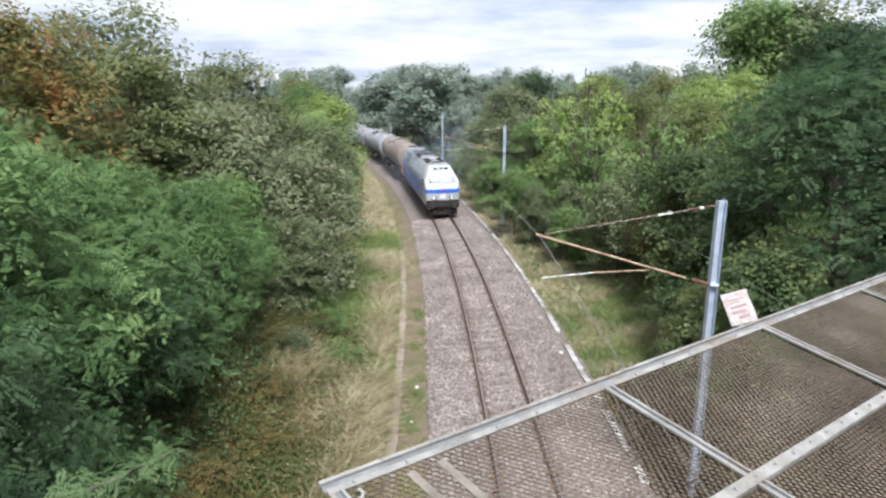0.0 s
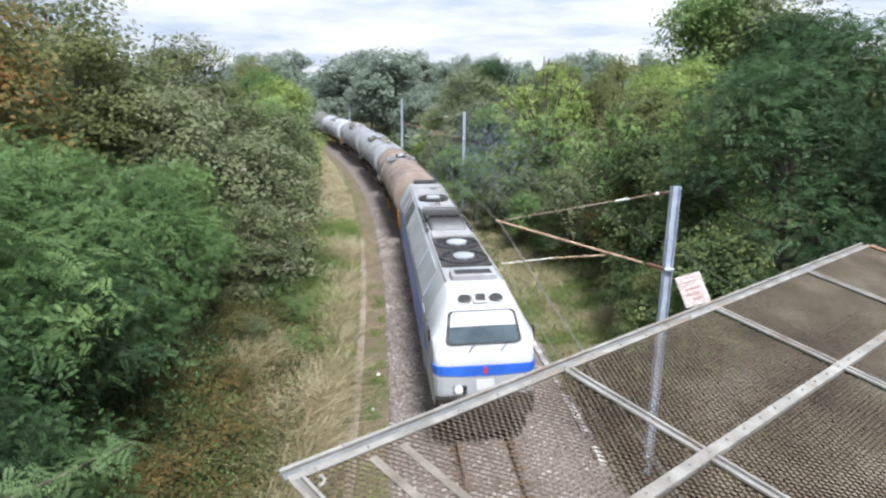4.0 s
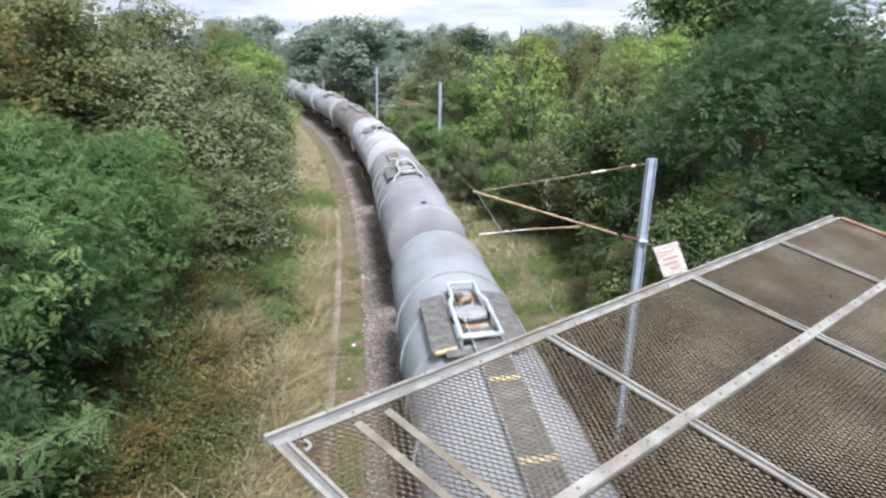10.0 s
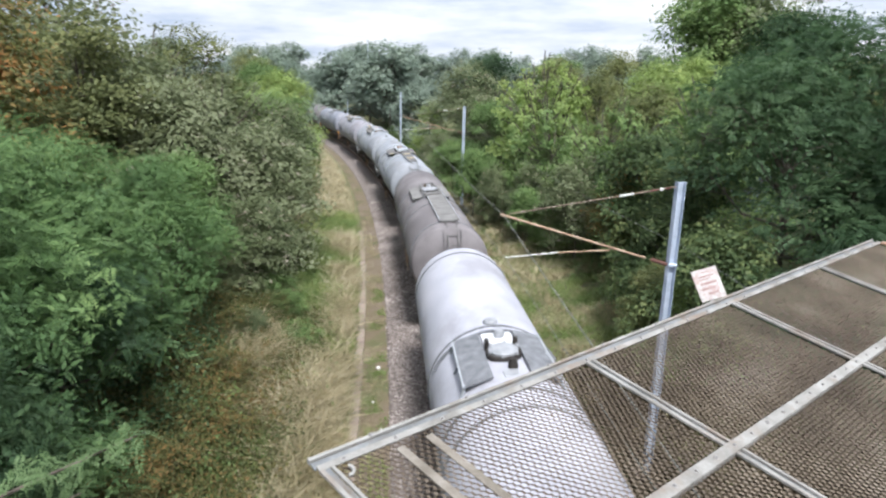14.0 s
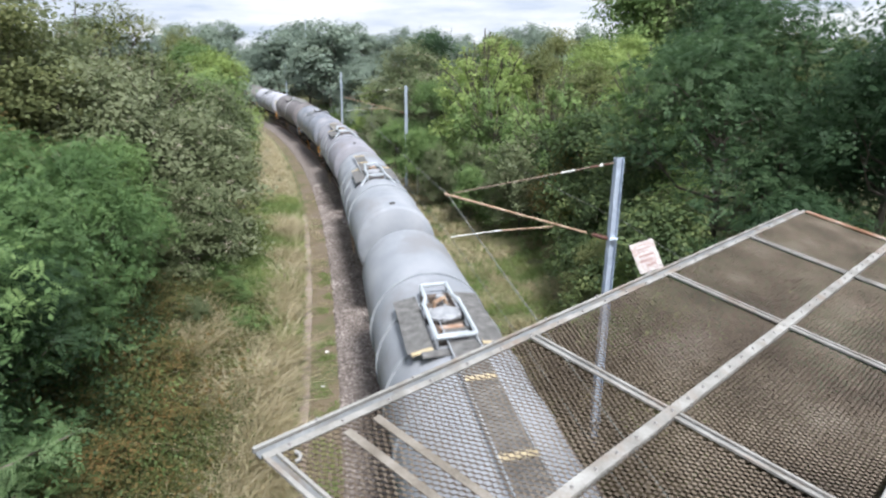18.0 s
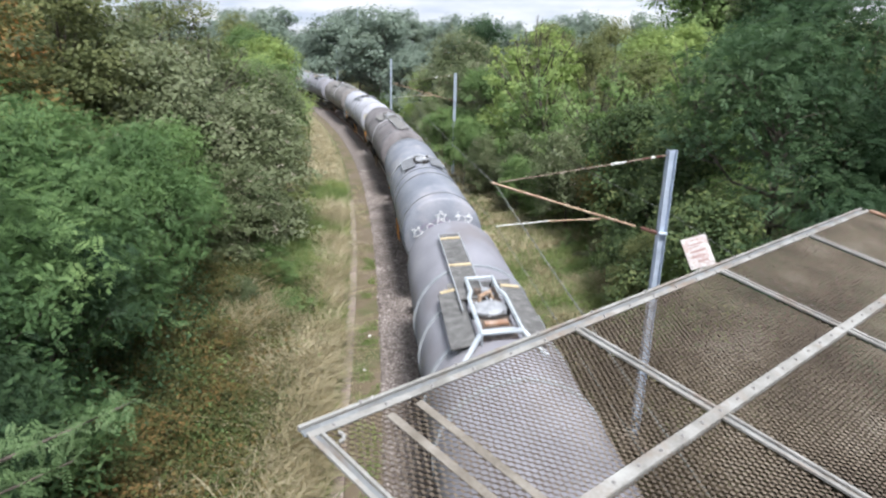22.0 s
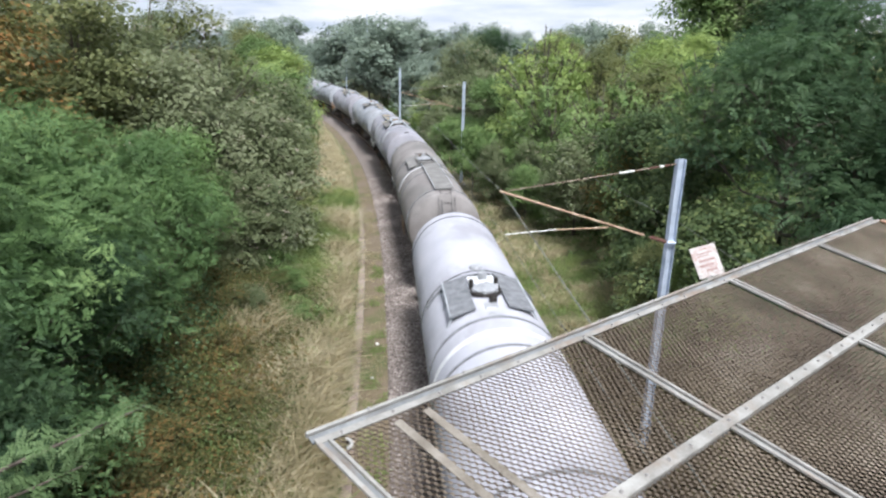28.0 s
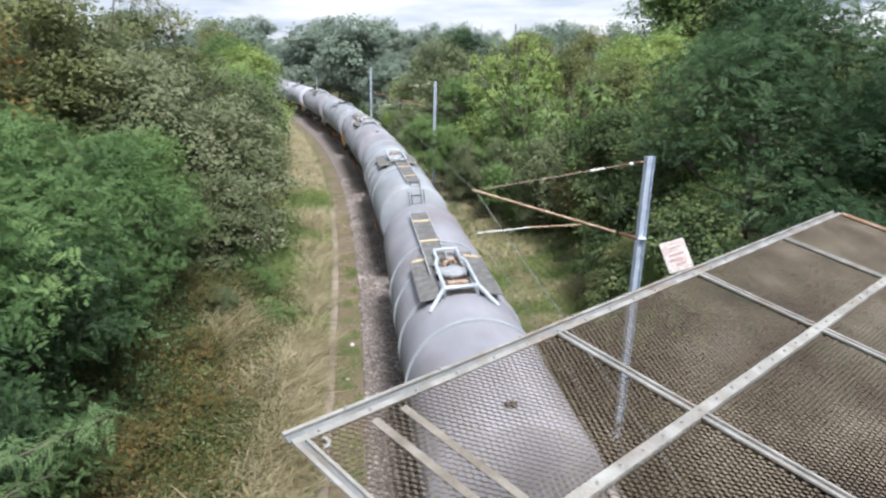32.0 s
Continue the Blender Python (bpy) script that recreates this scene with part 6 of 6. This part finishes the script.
    # under the floor
    part("fuel_tank", Geo().box((0, L / 2, 0.75), (2.5, 5.0, 0.7), bev=0.1), M_UNDER, top)
    part("frame", Geo().box((0, L / 2, 1.08), (2.6, L - 1.4, 0.26), bev=0.03), M_UNDER, top)
    for y in (4.4, L - 4.4):
        bogie(y, top, 3.4, 0.5)
    part("rear_rail", Geo().tube([(-1.46, 22.3, 1.1), (-1.58, 22.3, 1.5), (-1.35, 22.7, 1.55), (-1.5, 22.7, 1.2)], 0.035, 6), M_ORANGE, top)
    return top


TRAIN.insert(0, (make_loco(), 50.85, 23.0, 4.4))
SPEED = 8.9


def vehicle_pose(s, L, pivot):
    """A vehicle with its leading buffers at s, its pivots on the track."""
    a, b = line(s + pivot, 0, 0), line(s + L - pivot, 0, 0)
    d = (b - a).normalized()
    o = a - d * pivot
    c = cant(s + L / 2) - (3.0 if pivot < 4.5 and L > 22 else 0.0)
    return pose(o.x, o.y, o.z, 0, -c, math.degrees(math.atan2(-d.x, d.y)))



# ---------------------------------------------------------------- low growth, stones and sleepers
def scatter(rng, n, s0, s1, a0, a1, keep=None):
    out = []
    for _ in range(n):
        s, a = rng.uniform(s0, s1), rng.uniform(a0, a1)
        p = line(s, a, 0, False)
        if keep is None or keep(p.x, p.y, s, a):
            out.append((p.x, p.y, ground_z(p.x, p.y)))
    return np.array(out)


def grass_mesh(name, base, blades, height, width, material, rng, lean=(0.0, 0.0), spread=0.1):
    """Tufts of blades, each blade a bent pair of triangles."""
    n = len(base)
    b = np.repeat(base, blades, 0)
    m = len(b)
    b = b + np.concatenate([rng.normal(size=(m, 2)) * spread, np.full((m, 1), -0.03)], 1)
    h = height * rng.uniform(0.5, 1.25, (m, 1)) * np.repeat(rng.uniform(0.7, 1.2, (n, 1)), blades, 0)
    lie = rng.normal(size=(m, 2)) * 0.75 + np.array(lean) + np.repeat(rng.normal(size=(n, 2)) * 0.3, blades, 0)
    tip = b + np.concatenate([lie * h, h], 1)
    mid = b + np.concatenate([lie * h * 0.35, h * 0.62], 1)
    side = np.concatenate([rng.normal(size=(m, 2)), np.zeros((m, 1))], 1)
    side = unit(side) * width * rng.uniform(0.6, 1.3, (m, 1))
    return mesh_quads(name, np.stack([b - side * 0.6, mid + side, tip, mid - side], 1).reshape(-1, 3), material)


def field(x, y, f, seed):
    return noise.noise(Vector((x * f, y * f, seed)))


def low_growth():
    rng = np.random.default_rng(41)
    left = lambda x, y, s, a: field(x, y, 0.55, 3) > -0.3 and (s > 23 or a > -6.3)
    dry = lambda x, y, s, a: field(x, y, 0.4, 9) > 0.16
    green = scatter(rng, 11000, 5, 46, -7.6, -4.0, left)
    tagged(part("grass_bank", grass_mesh("grass", green, 8, 0.42, 0.014, L_GRASS, rng), L_GRASS), "long green grass on the bank beside the edging", "grass", kind="stuff")
    base = scatter(rng, 12000, 0, 46, -8.0, -3.98)
    tagged(part("grass_turf", grass_mesh("turf", base, 7, 0.2, 0.012, L_GRASS, rng, spread=0.14), L_GRASS), "short green turf on the bank", "grass", kind="stuff")
    straw = scatter(rng, 8500, 5, 46, -7.8, -4.25, dry)
    tagged(part("dry_grass", grass_mesh("dry grass", straw, 9, 0.5, 0.014, L_STRAW, rng, lean=(0.15, -0.3)), L_STRAW), "tall dry straw-coloured grass leaning on the bank", "dry grass", kind="stuff")
    for cs, ca, n in ((20.6, -7.0, 330), (19.4, -4.6, 380), (17.0, -4.7, 260), (14.2, -4.5, 340), (12.0, -4.7, 260), (24.5, -4.5, 140), (30.0, -4.4, 200), (36.5, -4.7, 200)):
        pts = []
        for _ in range(n):
            p = line(cs + rng.normal() * 1.1, min(-4.3, ca + rng.normal() * 0.5), 0, False)
            pts.append((p.x, p.y, ground_z(p.x, p.y)))
        tagged(part("dry_tussock", grass_mesh("dry grass", np.array(pts), 12, 0.7, 0.017, L_STRAW, rng, lean=(0.05, -0.25)), L_STRAW), "clump of tall bleached grass bent to one side", "dry grass", "dry tussocks", "stuff")
    far = np.concatenate([scatter(rng, 2600, 46, 95, -7.5, -4.2), scatter(rng, 1800, 30, 95, 3.4, 6.5)])
    tagged(part("grass_far", grass_mesh("grass", far, 6, 0.4, 0.03, L_STRAW, rng, spread=0.2), L_STRAW), "dry grass along the line farther off", "grass", kind="stuff")
    right = scatter(rng, 4600, 18, 44, 3.5, 9.0, lambda x, y, s, a: field(x, y, 0.6, 5) > -0.1)
    tagged(part("grass_right", grass_mesh("grass", right, 7, 0.32, 0.014, L_GRASS, rng), L_GRASS), "green grass in the shallow ditch", "grass", kind="stuff")
    right = scatter(rng, 6000, 16, 44, 3.5, 9.0, lambda x, y, s, a: field(x, y, 0.5, 15) > 0.0)
    tagged(part("dry_grass_right", grass_mesh("dry grass", right, 7, 0.36, 0.012, L_STRAW, rng), L_STRAW), "dry grass in the shallow ditch", "dry grass", kind="stuff")
    # short growth on the mossy strips and over the edging
    strip = np.concatenate([scatter(rng, 2000, 6, 30, -3.45, -2.7, lambda x, y, s, a: field(x, y, 0.9, 21) > (-0.05 if s < 22 else 0.2)), scatter(rng, 500, 10, 60, 2.85, 3.15)])
    strip[:, 2] = -0.54
    tagged(part("moss_growth", grass_mesh("moss", strip, 9, 0.09, 0.012, L_GRASS, rng, spread=0.08), L_GRASS), "short moss and weeds beside the ballast", "weeds", kind="stuff")
    tuft = scatter(rng, 900, 6, 46, -3.5, -2.9, lambda x, y, s, a: field(x, y, 0.7, 33) > 0.0)
    tuft[:, 2] = -0.54
    tagged(part("verge_tufts", grass_mesh("dry grass", tuft, 6, 0.12, 0.01, L_STRAW, rng), L_STRAW), "sparse dry tufts on the verge", "dry grass", kind="stuff")
    over = scatter(rng, 700, 5, 60, -4.0, -3.8)
    tagged(part("grass_edge", grass_mesh("dry grass", over, 7, 0.12, 0.01, L_STRAW, rng, lean=(0.3, 0)), L_STRAW), "dry grass hanging over the concrete edging", "dry grass", kind="stuff")
    # brambles: mounds of small leaves
    for name, n, region, tall, leaf, mat_, seed, label in (
        ("brambles", 5200, (0, 25, -11.5, -5.3), 0.55, 0.06, L_BRAMBLE, 51, "low brambles turning brown and red on the bank"),
        ("undergrowth", 1900, (0, 32, -13.0, -4.7), 0.42, 0.06, L_GREEN, 52, "low green undergrowth on the bank"),
        # added for the dark hollow under the trees; its shade is in the leaf colour
        ("undergrowth_shade", 1100, (1, 22, -15.0, -8.2), 1.0, 0.085, L_DARK, 57, "undergrowth below the trees, their shade put into its dark green"),
        ("undergrowth_right", 1000, (17, 48, 7.4, 20.0), 1.1, 0.11, L_GREEN, 53, "green undergrowth below the trees"),
        ("brambles_right", 3000, (0, 20.5, 3.7, 17.0), 0.9, 0.085, L_BROWN_SHADED, 54, "brown brambles under the canopy, shade put into their colour"),
        ("undergrowth_far", 900, (30, 100, -13.0, -6.5), 1.3, 0.16, L_OLIVE, 55, "dense undergrowth below the bushes"),
        ("undergrowth_line", 700, (44, 110, 5.6, 12.0), 1.4, 0.16, L_GREEN, 56, "dense undergrowth beside the line"),
    ):
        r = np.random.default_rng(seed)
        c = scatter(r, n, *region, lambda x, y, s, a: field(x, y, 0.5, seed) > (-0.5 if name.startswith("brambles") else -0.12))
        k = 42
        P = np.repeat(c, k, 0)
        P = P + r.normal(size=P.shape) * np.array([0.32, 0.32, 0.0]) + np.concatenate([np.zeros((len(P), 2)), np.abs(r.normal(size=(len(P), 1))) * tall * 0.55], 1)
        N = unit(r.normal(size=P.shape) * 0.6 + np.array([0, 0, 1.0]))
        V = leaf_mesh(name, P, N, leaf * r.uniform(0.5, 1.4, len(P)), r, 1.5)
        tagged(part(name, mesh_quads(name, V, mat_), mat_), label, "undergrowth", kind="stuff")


low_growth()
plant("elder", -6.6, 24.2, 1.2, 1.3, label="low dark green bush in the grass")
for kind, ps, pa, ph, pw in (("bramble", 24.0, -6.9, 1.0, 1.2), ("bramble", 21.5, -8.0, 1.1, 1.3), ("bramble", 18.5, -7.6, 0.9, 1.4), ("bramble", 15.5, -7.0, 0.7, 1.5), ("bramble", 13.0, -7.8, 0.9, 1.5), ("bramble", 10.5, -6.8, 0.7, 1.5), ("bramble", 8.5, -7.8, 0.8, 1.5), ("bramble", 7.0, -6.3, 0.6, 1.5), ("low_green", 22.0, -5.9, 1.0, 1.3), ("bramble", 19.6, -6.2, 0.6, 1.6), ("bramble", 11.8, -8.4, 0.9, 1.6), ("low_green", 26.5, -7.4, 1.2, 1.2)):
    q = line(ps, pa, 0, False)
    plant(kind, q.x, q.y, ph, pw, group="low bushes on the bank")
plant("grey", -7.6, 21.5, 1.3, 1.1, label="small dry bush in the grass")


def stones():
    """Loose ballast: rough six-cornered stones over the bed."""
    rng = np.random.default_rng(77)
    n = 34000
    s = 7 + 45 * rng.random(n) ** 1.25
    a = rng.uniform(-3.35, 2.9, n)
    top = np.interp(a, [-3.4, -2.78, -2.6, -1.6, 1.6, 2.3, 3.05], [-0.52, -0.54, -0.33, -0.235, -0.235, -0.3, -0.6])
    ok = (np.abs(np.abs(a) - 0.7525) > 0.1) & ((a > -2.78) | (rng.random(n) < 0.5 * (a + 3.4)))
    s, a, top = s[ok], a[ok], top[ok]
    c = np.array([line(p, q, r) for p, q, r in zip(s, a, top)])
    n = len(c)
    size = rng.uniform(0.024, 0.06, (n, 1, 1))
    ax = np.array([[1, 0, 0], [0, 1, 0], [-1, 0, 0], [0, -1, 0], [0, 0, 1], [0, 0, -1.0]])
    v = ax[None] * size * rng.uniform(0.6, 1.4, (n, 6, 1)) + rng.normal(size=(n, 6, 3)) * size * 0.18
    t = rng.uniform(0, math.pi, n)
    cs, sn = np.cos(t)[:, None], np.sin(t)[:, None]
    v = np.stack([v[..., 0] * cs - v[..., 1] * sn, v[..., 0] * sn + v[..., 1] * cs, v[..., 2]], -1) + c[:, None]
    f = np.array([[0, 1, 4], [1, 2, 4], [2, 3, 4], [3, 0, 4], [1, 0, 5], [2, 1, 5], [3, 2, 5], [0, 3, 5]])
    faces = (f[None] + 6 * np.arange(n)[:, None, None]).reshape(-1, 3)
    me = bpy.data.meshes.new("ballast_stones")
    me.from_pydata(v.reshape(-1, 3).tolist(), [], faces.tolist())
    tagged(part("ballast_stones", me, M_BALLAST, track), kind="stuff")


stones()

sleeper_me = Geo().box((0, 0, -0.302), (2.45, 0.25, 0.17), bev=0.02).mesh("sleeper")
sleeper_me.materials.append(M_SLEEPER)
clip_me = Geo().box((0, 0, 0), (0.12, 0.1, 0.05), bev=0.015).mesh("rail_clip")
clip_me.materials.append(M_RAIL)
for k in range(150):
    sl = part("sleeper", sleeper_me, M_SLEEPER, track, m=track_pose(-6 + 0.6 * k))
    if k < 75:
        for x in (-0.86, -0.645, 0.645, 0.86):
            part("rail_clip", clip_me, M_RAIL, sl, m=pose(x, 0, -0.155))

# two pale stones that lie in the verge
def stone(x, y, z, r, seed):
    rng = random.Random(seed)
    g = Geo()
    prof = [(0.001, r * 0.6), (r * 0.5, r * 0.52), (r * 0.95, r * 0.2), (r, -0.1 * r), (r * 0.7, -r * 0.5)]
    g.lathe(prof, 8)
    g.v = [(a * rng.uniform(0.85, 1.15) + x, b * rng.uniform(0.85, 1.15) + y, c * rng.uniform(0.9, 1.1) + z) for a, b, c in g.v]
    tagged(part("stone", g, M_STONEWHITE), "pale round stone lying in the verge", "stone", "loose stones")


stone(-3.03, 21.0, -0.5, 0.07, 1)
stone(2.64, 23.36, -0.2, 0.07, 2)
stone(-3.16, 18.5, -0.5, 0.05, 3)
stone(-2.9, 16.9, -0.52, 0.04, 4)


def warning_sign():
    tl, tr, br, bl = Vector((0.234, 5.583, 7.902)), Vector((0.456, 5.552, 7.979)), Vector((0.517, 5.393, 7.78)), Vector((0.296, 5.408, 7.656))
    x, y = (tr - tl).normalized(), (tl - bl).normalized()
    nrm = x.cross(y).normalized()
    y = nrm.cross(x)
    c = (tl + tr + br + bl) / 4
    m = Matrix.Translation(c) @ Matrix((x, y, nrm)).transposed().to_4x4()
    w, h = (tr - tl).length, (tl - bl).length
    top = thing("warning_sign", "faded white enamel warning sign stained with rust", "sign", m=m)
    part("plate", Geo().box((0, 0, 0), (w, h, 0.006), bev=0.002), M_SIGN, top)
    for k, (cx, cy, bw, bh) in enumerate(((0.0, 0.12, 0.07, 0.01), (0.0, 0.08, 0.14, 0.014), (-0.02, 0.055, 0.11, 0.01), (0.0, 0.01, 0.15, 0.02), (-0.01, -0.04, 0.13, 0.024), (0.02, -0.09, 0.1, 0.02))):
        part("text_bar", Geo().box((cx, cy, 0.0045), (bw, bh, 0.002)), M_SIGNRED, top)
    for cx in (-w / 2 + 0.02, w / 2 - 0.02):
        part("fixing", Geo().lathe([(0.001, 0.008), (0.008, 0.006), (0.009, 0.0)], 8, (cx, -h / 2 + 0.03, 0.003)), M_BOLT, top)
    inv = m.inverted()
    part("bracket", Geo().tube([inv @ cp(4.02, -0.06, -0.02), inv @ (br.lerp(bl, 0.5) - nrm * 0.03), (0, h / 2 - 0.08, -0.012)], 0.012, 6), M_BOLT, top)


warning_sign()


# ---------------------------------------------------------------- exhaust smoke: drifting clouds of soot flakes
PUFFS = []


def make_puffs():
    rng = np.random.default_rng(91)
    for k in range(7):
        n = 4200
        size = 1.1 + 0.32 * k
        P = rng.normal(size=(n, 3)) * np.array([0.55, 0.8, 0.42]) * size + np.array([1, 0, 0]) * rng.normal(size=(n, 1)) * 0.3
        N = unit(rng.normal(size=(n, 3)))
        me = mesh_quads("smoke_puff", leaf_mesh("flakes", P, N, (0.032 + 0.004 * k) * rng.uniform(0.6, 1.4, n), rng, 1.0), M_SMOKE)
        ob = tagged(part("smoke_puff", me, M_SMOKE), "thin blue grey cloud of diesel exhaust above the train", "smoke", "exhaust smoke", "stuff")
        PUFFS.append((ob, k))


make_puffs()


def puff_pose(k, t):
    """Each cloud leaves the exhaust in turn, slows, rises and drifts to the right into the trees."""
    t0 = 1.3 * (k - 4)
    s0 = 61.8 - 8.9 * max(t0, 0) + max(0, -t0) * 6.0
    a = max(0.0, t - t0)
    if t < t0:
        p = line(61.8 - 8.9 * t, 0.0, 3.2)
    else:
        p = line(s0 - 5.0 * (1 - math.exp(-a / 1.2)), 0.0, 3.2 if a < 0.01 else 4.6, False) + Vector((0, 0, min(1.6, 0.5 * a)))
        p += Vector((1, -0.1, 0)) * (24.0 * (1 - math.exp(-a / 9.0))) - Vector((0, 0, min(3.5, max(0.0, 0.45 * (a - 5)))))
        if a < 0.01:
            p = line(61.8 - 8.9 * t, 0.0, 3.2)
    return pose(p.x, p.y, p.z, 0, 0, 20 * k + 3 * t)


def motions():
    for ob, x0, L, pivot in TRAIN:
        walk(ob, [(t, vehicle_pose(x0 - SPEED * t, L, pivot)) for t in range(0, 33)])
    for ob, k in PUFFS:
        walk(ob, [(t * 0.5, puff_pose(k, t * 0.5)) for t in range(0, 65)])


motions()
